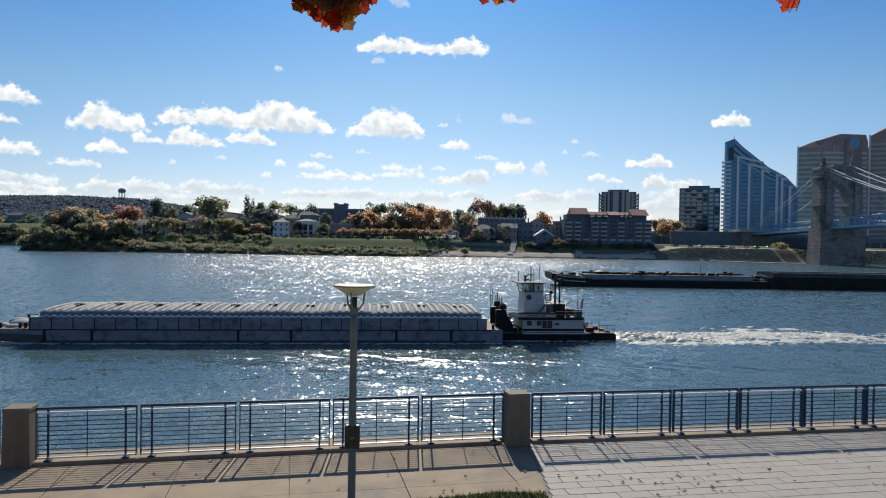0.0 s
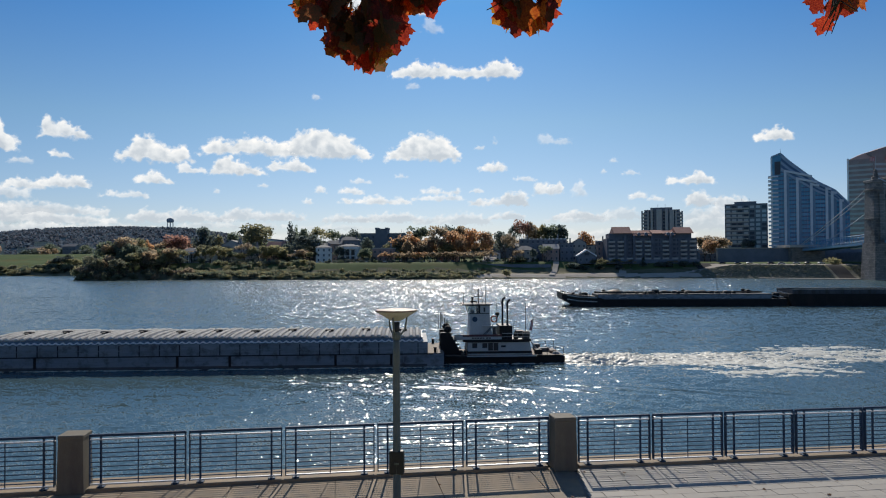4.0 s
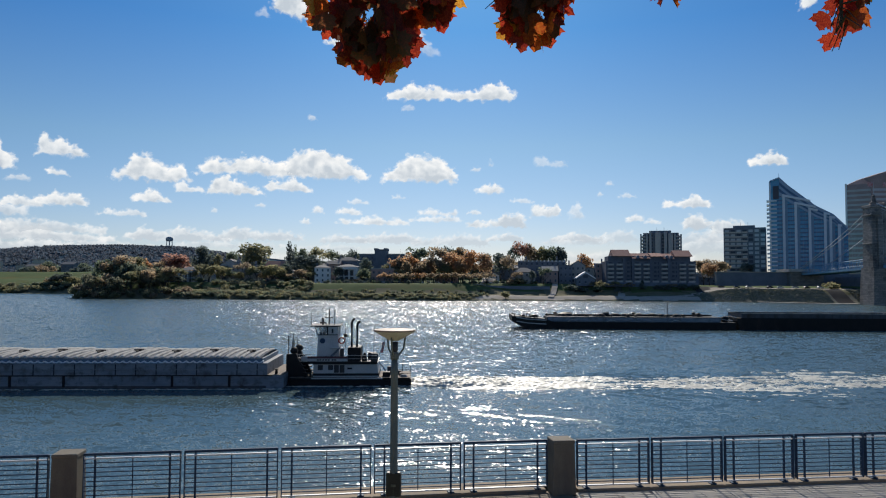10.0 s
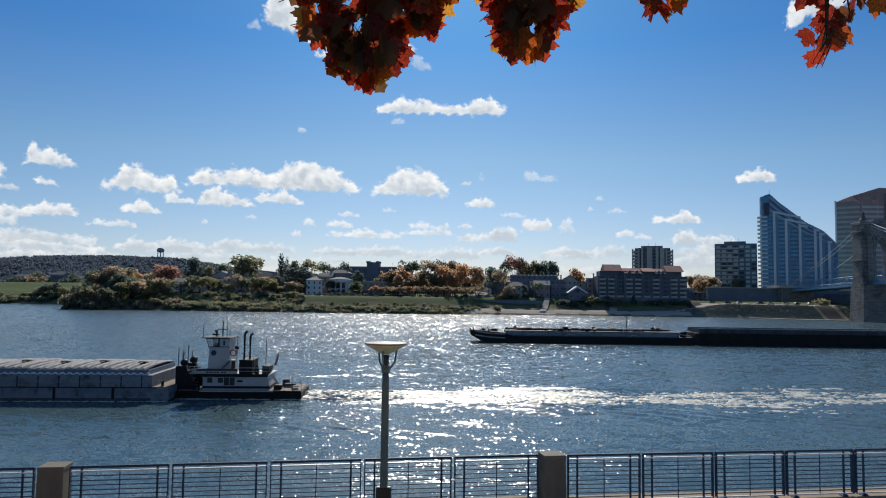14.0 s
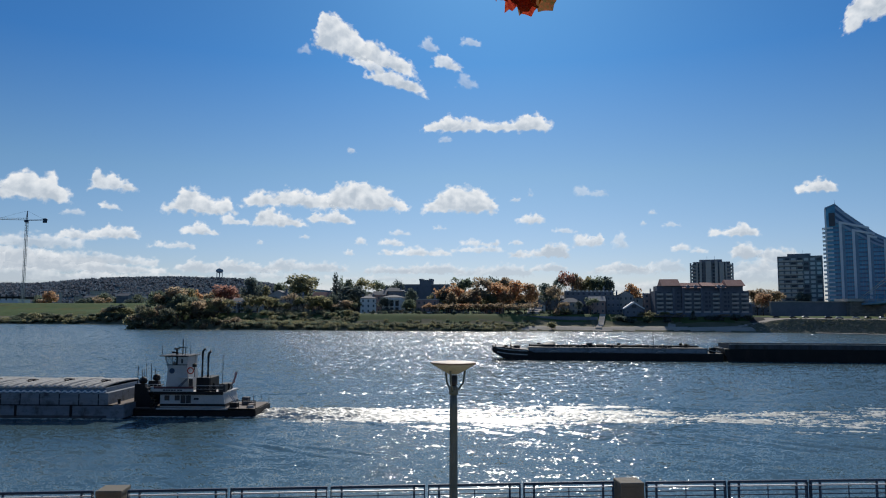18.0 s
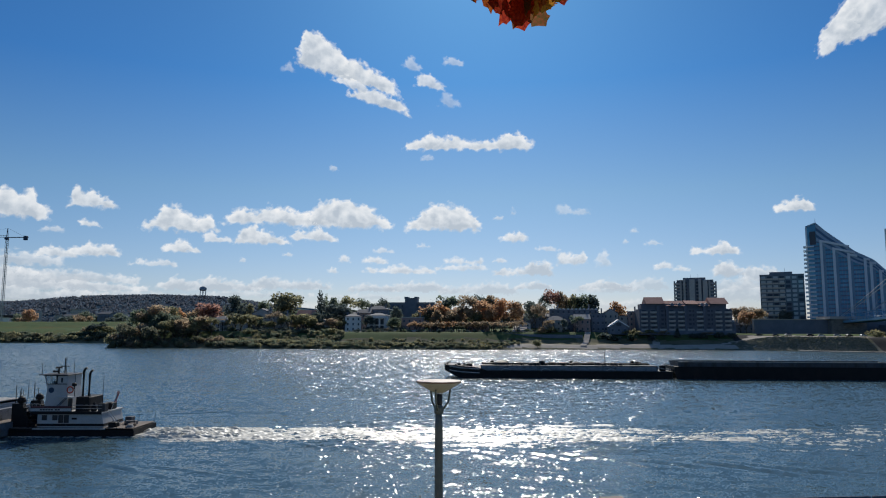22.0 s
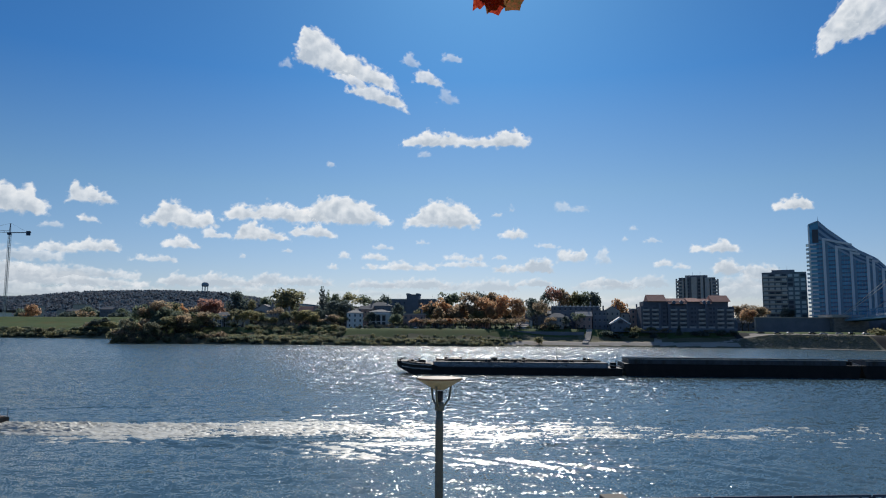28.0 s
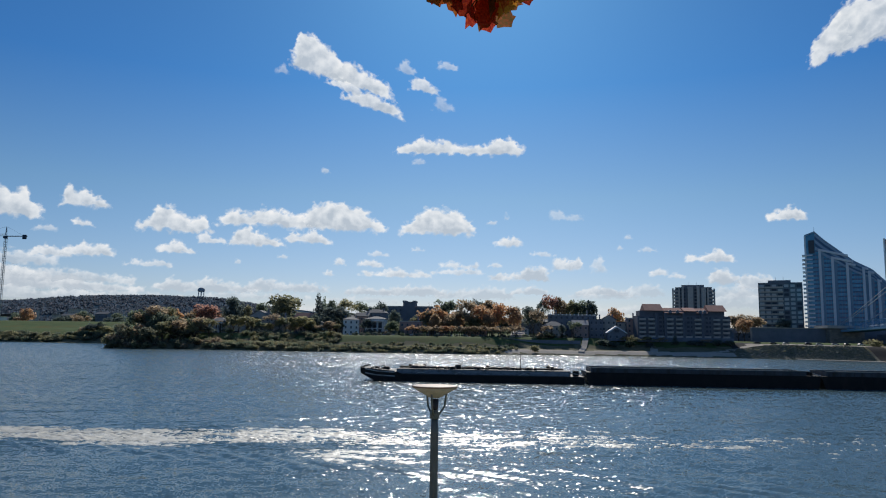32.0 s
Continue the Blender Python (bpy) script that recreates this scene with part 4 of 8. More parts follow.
def low_barge(x):
    """The far tow's leading tank barge: low deck with pipes, domes and a mast."""
    L, B = 59.4, 10.7
    ob = thing("tank_barge", pose(x[0], x[1], 0, 0, 0, FAR_LEAD), "low dark tank barge with deck pipes and a mast", "barge")
    hull = [(-L / 2, 1.5), (-L / 2, 2.55), (-L / 2 + 9, 2.0), (-L / 2 + 11, 1.5), (L / 2, 1.5), (L / 2, -1.0), (-L / 2 + 6.5, -1.0), (-L / 2 + 3.4, 0.1)]
    part("hull", Mesh().prism(hull, B, "y", -B / 2), M_HULL_DARK, ob, "black hull")
    part("trunk", Mesh().box(-L / 2 + 9.5, -B / 2 + 0.9, 1.5, L / 2 - 3.5, B / 2 - 0.9, 2.5, 0.12), M_HULL_MID, ob, "grey raised trunk deck")
    # paler plate on the near side only
    part("trunk_side", Mesh().box(-L / 2 + 9.7, -B / 2 + 0.86, 1.52, L / 2 - 3.7, -B / 2 + 0.9, 2.36), M_HULL, ob, "paler trunk side")
    part("bow_deck", Mesh().prism([(-L / 2 + 0.15, 2.5), (-L / 2 + 0.15, 2.62), (-L / 2 + 8.9, 2.07), (-L / 2 + 8.9, 1.95)], B - 0.3, "y", -B / 2 + 0.15), M_HULL_MID, ob)
    part("bulwark", Mesh().box(-L / 2 - 0.12, -B / 2, 1.75, -L / 2 + 0.1, B / 2, 2.85, 0.03), M_HULL_DARK, ob)
    rng = random.Random(5)
    arch = Mesh().prism([(1.3 * math.cos(math.pi * i / 8), 1.45 + 0.5 * math.sin(math.pi * i / 8)) for i in range(9)] + [(1.15 * math.cos(math.pi * (8 - i) / 8), 1.45 + 0.38 * math.sin(math.pi * (8 - i) / 8)) for i in range(9)], 0.1, "y", -B / 2 - 0.02).data("hand_arch", M_COVER)
    for i, ax in enumerate((-13.5, -3.0, 14.0)):
        part("hand_arch", arch, None, ob, "pale steel arch", at=pose(ax, 0, 0))
    for i in range(16):
        px_ = -L / 2 + 2 + rng.random() * (L - 8)
        py = rng.uniform(-3, 3)
        hgt = rng.uniform(0.3, 0.8)
        base = 1.9 if px_ < -L / 2 + 9.5 else 2.5
        part("hatch", Mesh().lathe([(0.5, base - 0.4), (0.5, base + hgt), (0.25, base + hgt + 0.12)], 10, px_, py), M_HULL_DARK, ob)
    for y in (-1.2, 0.0, 1.2):
        part("pipe", Mesh().rod((-L / 2 + 10, y, 2.75), (L / 2 - 5, y, 2.75), 0.14), M_HULL_DARK, ob)
    for i in range(17):
        hr = rng.uniform(0.8, 1.7)
        part("tarp_hump", Mesh().lathe([(hr, 2.45), (hr * 0.9, 2.62), (hr * 0.55, 2.8 + 0.14 * hr), (0.1, 2.84 + 0.18 * hr)], 7, -12.5 + 1.7 * i + rng.uniform(-0.5, 0.5), rng.uniform(-2.2, 1.2)), M_HULL_DARK, ob, "dark sheeted hump")
    part("deck_box", Mesh().box(-4.6, -1.6, 2.5, -3.0, 0.0, 3.35, 0.1), M_HULL_MID, ob)
    part("cargo_hump", Mesh().lathe([(2.6, 2.5), (2.0, 3.0), (0.7, 3.35), (0.1, 3.4)], 12, -L / 2 + 15, 0), M_HULL_DARK, ob)
    part("mast", Mesh().rod((13.2, 0, 2.5), (13.2, 0, 5.6), 0.1, 0.06), M_HULL_DARK, ob)
    for i in range(7):
        part("rail_post", Mesh().rod((-L / 2 + 0.6 + 1.1 * i, -B / 2 + 0.4, 1.5), (-L / 2 + 0.6 + 1.1 * i, -B / 2 + 0.4, 2.9 if i % 3 == 0 else 2.5), 0.05, n=5), M_HULL_DARK, ob)
    part("deck_rail", Mesh().rod((-L / 2 + 0.6, -B / 2 + 0.4, 2.5), (-L / 2 + 7.2, -B / 2 + 0.4, 2.5), 0.05), M_HULL_DARK, ob)
    for i, (rx, rh) in enumerate(((0.3, 3.0), (2.2, 2.6), (4.4, 2.9))):
        part("bow_frame", Mesh().rod((-L / 2 + rx, -4.6, 1.6), (-L / 2 + rx + 0.5, -4.4, rh), 0.1, n=6).rod((-L / 2 + rx + 0.5, -4.4, rh), (-L / 2 + rx + 0.5, 4.4, rh), 0.1, n=6).rod((-L / 2 + rx + 0.5, 4.4, rh), (-L / 2 + rx, 4.6, 1.6), 0.1, n=6), M_HULL_DARK, ob)
    part("winch", Mesh().box(-L / 2 + 5.6, -2.5, 1.6, -L / 2 + 7.2, -0.8, 2.8, 0.15), M_HULL_DARK, ob)
    part("winch", Mesh().box(L / 2 - 2.8, -3.5, 1.5, L / 2 - 1.2, -2.2, 2.6, 0.15), M_HULL_DARK, ob)
    part("trunk_edge", Mesh().box(-L / 2 + 9.5, -B / 2 + 0.84, 2.40, L / 2 - 3.6, -B / 2 + 0.9, 2.51), M_HULL_MID, ob, "worn trunk edge")
    part("deck_edge", Mesh().box(-L / 2 + 11, -B / 2 - 0.06, 1.42, L / 2 - 0.3, -B / 2, 1.5), M_HULL_MID, ob)
    for z in (1.05, 1.85):
        part("rub_strake", Mesh().rod((-L / 2 + 1.2, -B / 2 - 0.04, z + 0.5), (-L / 2 + 4.2, -B / 2 - 0.04, z + 0.12), 0.12, n=6).rod((-L / 2 + 4.2, -B / 2 - 0.04, z + 0.12), (-L / 2 + 9.2, -B / 2 - 0.04, z - 0.08), 0.12, n=6), M_COVER, ob, "pale rubbing strake")
    part("mooring_line", Mesh().rod((L / 2 - 4.5, -3.6, 2.3), (L / 2 - 0.4, -3.4, 1.75), 0.09, n=5).rod((L / 2 - 2.0, -2.6, 2.4), (L / 2 + 0.1, -3.2, 1.7), 0.09, n=5), M_COVER, ob, "pale mooring lines")
    for me in {c.data.name: c.data for c in ob.children}.values():      # a high freeboard
        me.transform(Matrix.Scale(1.3, 4, (0, 0, 1)))
    return ob


def high_barge(x, dark):
    """An open hopper barge riding high."""
    L, B = 59.4, 10.7
    ob = thing("hopper_barge", pose(x[0], x[1], 0, 0, 0, FAR_LEAD), "black open hopper barge with a pale top coaming", "barge", "barges of the far tow")
    part("hull", rake_hull(L, B, -0.9, 3.2, 1.4, 0.8), M_HULL_DARK, ob, "black hull")
    part("coaming", Mesh().box(-L / 2 + 1.2, -B / 2 + 0.6, 3.2, L / 2 - 3.2, -B / 2 + 0.75, 4.35).box(-L / 2 + 1.2, B / 2 - 0.75, 3.2, L / 2 - 3.2, B / 2 - 0.6, 4.35)
         .box(-L / 2 + 1.2, -B / 2 + 0.75, 3.2, -L / 2 + 1.35, B / 2 - 0.75, 4.35).box(L / 2 - 3.35, -B / 2 + 0.75, 3.2, L / 2 - 3.2, B / 2 - 0.75, 4.35), M_HULL_MID, ob, "grey coaming")
    part("coaming_rim", Mesh().box(-L / 2 + 1.1, -B / 2 + 0.5, 4.35, L / 2 - 3.1, -B / 2 + 0.85, 4.5).box(-L / 2 + 1.1, B / 2 - 0.85, 4.35, L / 2 - 3.1, B / 2 - 0.5, 4.5), M_COVER, ob, "pale coaming rim")
    stiff = Mesh().box(-0.06, -B / 2 + 0.48, 3.2, 0.06, -B / 2 + 0.6, 4.35).data("stiffener", M_HULL_MID)
    for i in range(26):
        part("stiffener", stiff, None, ob, at=pose(-L / 2 + 2 + 2.1 * i, 0, 0))
    part("bow_gear", Mesh().rod((-L / 2 + 0.4, -3.5, 3.2), (-L / 2 - 1.8, -3.0, 3.9), 0.12).rod((-L / 2 - 1.8, -3.0, 3.9), (-L / 2 - 2.2, -3.0, 1.6), 0.1), M_COVER, ob, "pale mooring gear")
    part("bollard", Mesh().lathe([(0.3, 3.2), (0.3, 4.0), (0.4, 4.0), (0.4, 4.2)], 10, L / 2 - 1.5, -3.6), M_HULL_DARK, ob)
    part("hatch_box", Mesh().box(L / 2 - 2.6, -2, 3.2, L / 2 - 1, 2, 4.2, 0.1), M_HULL_DARK, ob)
    return ob


def far_pos(i):
    a = radians(FAR_LEAD)
    k = 29.7 + 59.9 * i
    return Vector((FAR_AT.x + k * math.cos(a), FAR_AT.y + k * math.sin(a), 0))


FAR_TOW = [low_barge(far_pos(0)), high_barge(far_pos(1), True), high_barge(far_pos(2), True)]

# ---- far bank: houses, blocks, bridge ----
def window_mesh(w, h):
    return Mesh().box(-w / 2, -0.06, -h / 2, w / 2, 0.04, h / 2).data("window", M_GLASS_DARK)


WIN = {k: window_mesh(*k) for k in ((1.1, 1.7), (1.8, 1.5), (2.6, 1.5), (1.0, 2.3))}
SILL = Mesh().box(-0.75, -0.14, -1.02, 0.75, 0.0, -0.85).data("window_sill", M_BAND_PALE)


def house(x, y, w, d, h, wall, roof, label, style="hip", cols=3, rows=2, base=None, rise=3.0, turn=0.0, porch=False, chim=1):
    """A town house with its front towards the river (-y)."""
    z = land(x, y) - 0.3 if base is None else base
    ob = thing("house", pose(x, y, z, 0, 0, turn), label, "house", "houses along the river drive")
    part("wall", Mesh().box(-w / 2, -d / 2, 0, w / 2, d / 2, h), wall, ob)
    o = 0.5
    if style == "hip":
        rf = Mesh().loft([[(-w / 2 - o, -d / 2 - o, h), (w / 2 + o, -d / 2 - o, h), (w / 2 + o, d / 2 + o, h), (-w / 2 - o, d / 2 + o, h)],
                          [(-w / 2 - o, -d / 2 - o, h + 0.3), (w / 2 + o, -d / 2 - o, h + 0.3), (w / 2 + o, d / 2 + o, h + 0.3), (-w / 2 - o, d / 2 + o, h + 0.3)],
                          [(-w * 0.12, -0.2, h + rise), (w * 0.12, -0.2, h + rise), (w * 0.12, 0.2, h + rise), (-w * 0.12, 0.2, h + rise)]])
    elif style == "gable":       # gable towards the river
        rf = Mesh().prism([(-w / 2 - o, h), (0, h + rise), (w / 2 + o, h), (w / 2 + o, h + 0.35), (0, h + rise + 0.4), (-w / 2 - o, h + 0.35)], d + 1.0, "y", -d / 2 - 0.5)
        part("gable", Mesh().prism([(-w / 2, h), (0, h + rise), (w / 2, h)], d, "y", -d / 2), wall, ob)
    elif style == "side":        # ridge along the river
        rf = Mesh().prism([(-d / 2 - o, h), (0, h + rise), (d / 2 + o, h), (d / 2 + o, h + 0.3), (0, h + rise + 0.3), (-d / 2 - o, h + 0.3)], w + 0.8, "x", -w / 2 - 0.4)
        part("gable", Mesh().prism([(-d / 2, h), (0, h + rise), (d / 2, h)], w, "x", -w / 2), wall, ob)
    else:
        rf = Mesh().box(-w / 2 - 0.3, -d / 2 - 0.3, h, w / 2 + 0.3, d / 2 + 0.3, h + 0.6)
    part("roof", rf, roof, ob)
    for i in range(chim):
        part("chimney", Mesh().box(-0.5, -0.4, 0, 0.5, 0.4, rise + 1.2).box(-0.6, -0.5, rise + 1.2, 0.6, 0.5, rise + 1.4), M_BRICK_DARK, ob, at=pose(w * (0.33 - 0.66 * i), 0.5, h - 0.2))
    sto = h / rows
    for r in range(rows):
        for c in range(cols):
            wx = -w / 2 + w * (c + 0.5) / cols
            wn = part("window", WIN[1.1, 1.7], None, ob, at=pose(wx, -d / 2 - 0.01, sto * (r + 0.55)))
            part("window_sill", SILL, None, wn)
    if porch:
        part("porch_roof", Mesh().box(-w * 0.42, -d / 2 - 3.2, h * 0.86, w * 0.42, -d / 2, h * 0.86 + 0.9), wall, ob, "white entablature")
        col = Mesh().lathe([(0.42, 0), (0.42, 0.3), (0.33, 0.35), (0.28, h * 0.82), (0.42, h * 0.86)], 10).data("column", wall)
        for i in range(4):
            part("column", col, None, ob, "white column", at=pose(-w * 0.38 + w * 0.76 * i / 3, -d / 2 - 2.8, 0))
        # dark panels carry the shade of the recess behind the columns
        for i in range(3):
            px_ = -w * 0.253 + w * 0.253 * i
            part("french_window", Mesh().box(px_ - w * 0.09, -d / 2 - 0.1, 0.5, px_ + w * 0.09, -d / 2 + 0.05, h * 0.40).box(px_ - w * 0.09, -d / 2 - 0.1, h * 0.46, px_ + w * 0.09, -d / 2 + 0.05, h * 0.80), M_PORT, ob, "dark panels for the shaded recess behind the columns")
        part("porch_floor", Mesh().box(-w * 0.45, -d / 2 - 3.4, 0, w * 0.45, -d / 2, 0.4), M_CONC_BANK, ob)
    return ob


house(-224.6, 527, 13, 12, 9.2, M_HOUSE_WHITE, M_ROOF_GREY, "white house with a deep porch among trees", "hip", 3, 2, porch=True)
house(-243, 540, 11, 10, 8, M_BRICK_PALE, M_ROOF_GREY, "pale house behind orange trees", "side", 3, 2)
house(-263, 558, 12, 10, 10.5, M_BRICK_DARK, M_ROOF_RED, "brick house with a reddish roof behind trees", "gable", 3, 2)
house(-252, 570, 12, 10, 11.5, M_BRICK_PALE, M_ROOF_RED, "pale house with a red gable behind trees", "gable", 3, 2)
house(-202.3, 556, 15.7, 11, 14.2, M_BRICK_PALE, M_ROOF_GREY, "tall grey gabled house with a pale pediment", "gable", 4, 3, rise=4.2)
house(-184.5, 540, 21, 12, 12.6, M_BRICK_PALE, M_BAND_PALE, "long pale three-storey house with a flat roof", "flat", 6, 3, chim=2)
house(-214, 536, 9, 9, 8.5, M_HOUSE_WHITE, M_ROOF_GREY, "narrow white house between trees", "gable", 2, 2, rise=2.6)
house(-168, 562, 14, 12, 13.2, M_BRICK_RED, M_ROOF_RED, "brick house with a reddish roof", "side", 4, 3, rise=4)
house(-137, 572, 15, 12, 10, M_BRICK_DARK, M_ROOF_GREY, "dark brick house under big trees", "side", 4, 2)
house(-150, 545, 8, 9, 7.5, M_HOUSE_WHITE, M_ROOF_GREY, "small white house half hidden by trees", "gable", 2, 2, rise=2.4)
house(-122.5, 530, 12, 12, 11.4, M_HOUSE_WHITE, M_ROOF_GREY, "white stuccoed villa with a hipped roof", "hip", 3, 3, rise=2.4, chim=2, turn=14)
house(-121.7, 570, 11, 11, 15, M_BRICK_RED, M_ROOF_GREY, "brown brick house behind a white villa", "side", 3, 3, rise=3)
house(-114, 587, 19, 12, 18, M_BRICK_DARK, M_ROOF_GREY, "dark brick house with a mansard roof", "hip", 5, 3, rise=3.4, chim=2)
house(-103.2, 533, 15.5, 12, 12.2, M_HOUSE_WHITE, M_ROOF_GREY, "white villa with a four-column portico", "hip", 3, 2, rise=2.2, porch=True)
house(-76.2, 530, 16, 11, 10.6, M_BRICK_RED, M_BAND_PALE, "red brick house with a pale cornice", "flat", 4, 2)
house(-58, 560, 16, 12, 9, M_BRICK_DARK, M_ROOF_GREY, "dark brick house behind maples", "side", 4, 2)
house(-30, 575, 18, 12, 10, M_BRICK_RED, M_ROOF_GREY, "brick house half hidden by orange trees", "side", 4, 2)
house(-150, 620, 30, 14, 12, M_BRICK_DARK, M_ROOF_GREY, "row of dark brick houses up the hill", "side", 7, 3, chim=2)
row_house = house(45.5, 553, 36, 14, 17.4, M_BRICK_DARK, M_BAND_PALE, "long dark brick row with a pale dotted cornice", "flat", 9, 4, chim=2)
for i in range(12):
    part("cornice_block", Mesh().box(-0.5, -0.6, 0, 0.5, 0.2, 0.9), M_SILL, row_house, "white cornice block", at=pose(-16.5 + 3 * i, -7.3, 17.3))
house(30.4, 530, 16, 12, 8.6, M_BRICK_PALE, M_ROOF_GREY, "grey stone house with a hipped slate roof", "hip", 4, 2, rise=3.6)
house(50, 535, 11.5, 12, 9.8, M_BRICK_RED, M_BRICK_PALE, "brick house with a pale pitched roof", "side", 3, 2, rise=3.4)
house(62, 540, 10, 12, 14, M_BRICK_DARK, M_ROOF_GREY, "narrow dark brick town house", "flat", 3, 3)
house(72, 546, 11, 12, 14, M_BRICK_PALE, M_ROOF_GREY, "pale brick town house with a steep gable", "gable", 3, 3, rise=3.5)
gable_house = house(74.1, 519, 13, 9, 5.2, M_BRICK_DARK, M_ROOF_GREY, "small house with a white-edged gable", "gable", 3, 1, rise=4.2, chim=0)
for sx in (-1, 1):
    part("barge_board", Mesh().prism([(sx * 7.2, 5.0), (sx * 7.2, 5.8), (0, 10.4), (0, 9.4)], 0.5, "y", -5.4), M_SILL, gable_house, "white barge board")
part("roof_slope", Mesh().prism([(-7.4, 5.4), (-0.2, 10.3), (-0.2, 10.6), (-7.4, 5.7)], 9.4, "y", -4.85), M_SILL, gable_house, "pale roof slope")
part("attic_window", Mesh().box(-1.6, -4.75, 6.0, 1.6, -4.45, 8.0), M_GLASS_DARK, gable_house, "dark attic window")
house(83, 548, 9, 10, 12, M_BRICK_PALE, M_ROOF_GREY, "pale narrow town house", "flat", 2, 3)
house(88, 540, 6, 10, 15, M_BRICK_RED, M_HOUSE_WHITE, "narrow brick house with a white parapet", "flat", 2, 4)
house(20, 640, 40, 14, 10, M_BRICK_DARK, M_ROOF_GREY, "brick row far up the street", "side", 8, 2, chim=2)
house(9, 600, 9, 8, 6, M_HOUSE_WHITE, M_ROOF_GREY, "white house at the head of the hill street", "gable", 2, 2, rise=2)
house(197, 575, 12, 10, 5, M_HOUSE_WHITE, M_ROOF_GREY, "small white house beside the flood wall", "gable", 3, 1, rise=3.0)
house(183, 590, 14, 10, 6, M_BRICK_DARK, M_ROOF_GREY, "dark low house beside orange trees", "side", 3, 1)


def institution():
    """The dark battlemented building on the rise."""
    z = 17.0
    ob = thing("old_school_building", pose(-92, 645, z), "dark brick institution with a square tower", "building")
    part("wall", Mesh().box(-24, -8, 0, 20, 8, 20), M_BRICK_DARK, ob)
    part("wing", Mesh().box(-34, -6, 0, -24, 6, 15), M_BRICK_DARK, ob)
    part("wing_roof", Mesh().prism([(-34.5, 15), (-29, 18.5), (-23.5, 15)], 13, "y", -6.5), M_ROOF_GREY, ob)
    part("tower", Mesh().box(-7, -10, 0, 4, 4, 24), M_BRICK_DARK, ob)
    part("tower_cap", Mesh().box(-7.4, -10.4, 24, 4.4, 4.4, 24.8).box(-7.4, -10.4, 24.8, -4.6, 4.4, 25.8).box(1.6, -10.4, 24.8, 4.4, 4.4, 25.8), M_BRICK_DARK, ob)
    part("parapet", Mesh().box(-24.4, -8.4, 20, 20.4, -7.6, 20.9), M_BAND_PALE, ob)
    for r in range(4):
        for c in range(10):
            part("window", WIN[1.1, 1.7], None, ob, at=pose(-22 + 4.2 * c, -8.02, 4 + 4.4 * r))
    return ob


institution()


def apartment_block():
    """Six storeys stepped in bays, with balconies and red pitched roofs."""
    z = 9.5
    ob = thing("apartment_block", pose(121, 522, z), "brown brick apartment block with balconies and red roofs", "apartment building")
    w = 64
    part("wall", Mesh().box(-w / 2, -6, 0, w / 2, 14, 18.5), M_APT, ob)
    part("plinth", Mesh().box(-w / 2 - 1, -9, 0, w / 2 + 1, -6, 3.2), M_BRICK_DARK, ob)
    # top storey set back under the roofs
    part("attic", Mesh().box(-w / 2 + 2, -3, 18.5, w / 2 - 3, 12, 22.2), M_APT, ob)
    for x0, x1, e, r in ((-27, -14, 22.2, 27.3), (-13, 0, 20.6, 24.6), (0.5, 9, 22, 24.8), (9.5, 17, 20.6, 24.4), (17.5, 30, 22.0, 26.8)):
        part("roof", Mesh().prism([(-6, e), (4, r), (14, e)], x1 - x0, "x", x0), M_ROOF_RED, ob, "red tiled roof")
        for k in range(2 if r < 24.7 else 0):
            dx = x0 + (x1 - x0) * (0.3 + 0.4 * k)
            part("dormer", Mesh().prism([(dx - 1.1, e - 0.2), (dx - 1.1, e + 1.4), (dx, e + 2.2), (dx + 1.1, e + 1.4), (dx + 1.1, e - 0.2)], 4.0, "y", -6.4), M_BRICK_DARK, ob)
    slab = Mesh().box(-2.3, -1.7, 0, 2.3, 0, 0.22).data("balcony", M_BAND_PALE)
    rail = Mesh().box(-2.3, -1.72, 0.22, 2.3, -1.6, 1.25).data("parapet", M_BRICK_PALE)
    for f in range(6):
        zf = 3.2 + 3.05 * f
        if zf > 17:
            break
        for c in range(10):
            bx = -w / 2 + 3.2 + 6.4 * c
            if c in (2, 5, 7) and f > 0:
                part("window", WIN[1.8, 1.5], None, ob, at=pose(bx, -6.03, zf + 1.6))
                part("window", WIN[1.1, 1.7], None, ob, at=pose(bx + 2.2, -6.03, zf + 1.6))
                continue
            b = part("balcony", slab, None, ob, at=pose(bx, -6.0, zf))
            part("parapet", rail, None, b)
            part("window", WIN[2.6, 1.5], None, ob, at=pose(bx, -6.03, zf + 1.5))
    for x in (-19.2, -12.8, 0.0, 12.8):
        part("pier", Mesh().box(x - 0.9, -7.6, 0, x + 0.9, -6, 20.5), M_APT, ob)
    return ob


apartment_block()


M_RIB = surface("grey_concrete_rib", (0.40, 0.385, 0.37), (0.52, 0.50, 0.48), 0.2, 0.9, fine=1.5)
# pale tone puts the sky's reflection into the pane colour
M_PANE_SKY = surface("pane_sky_tone", (0.42, 0.47, 0.50), (0.56, 0.60, 0.62), 0.5, 0.3, bump=0.0)


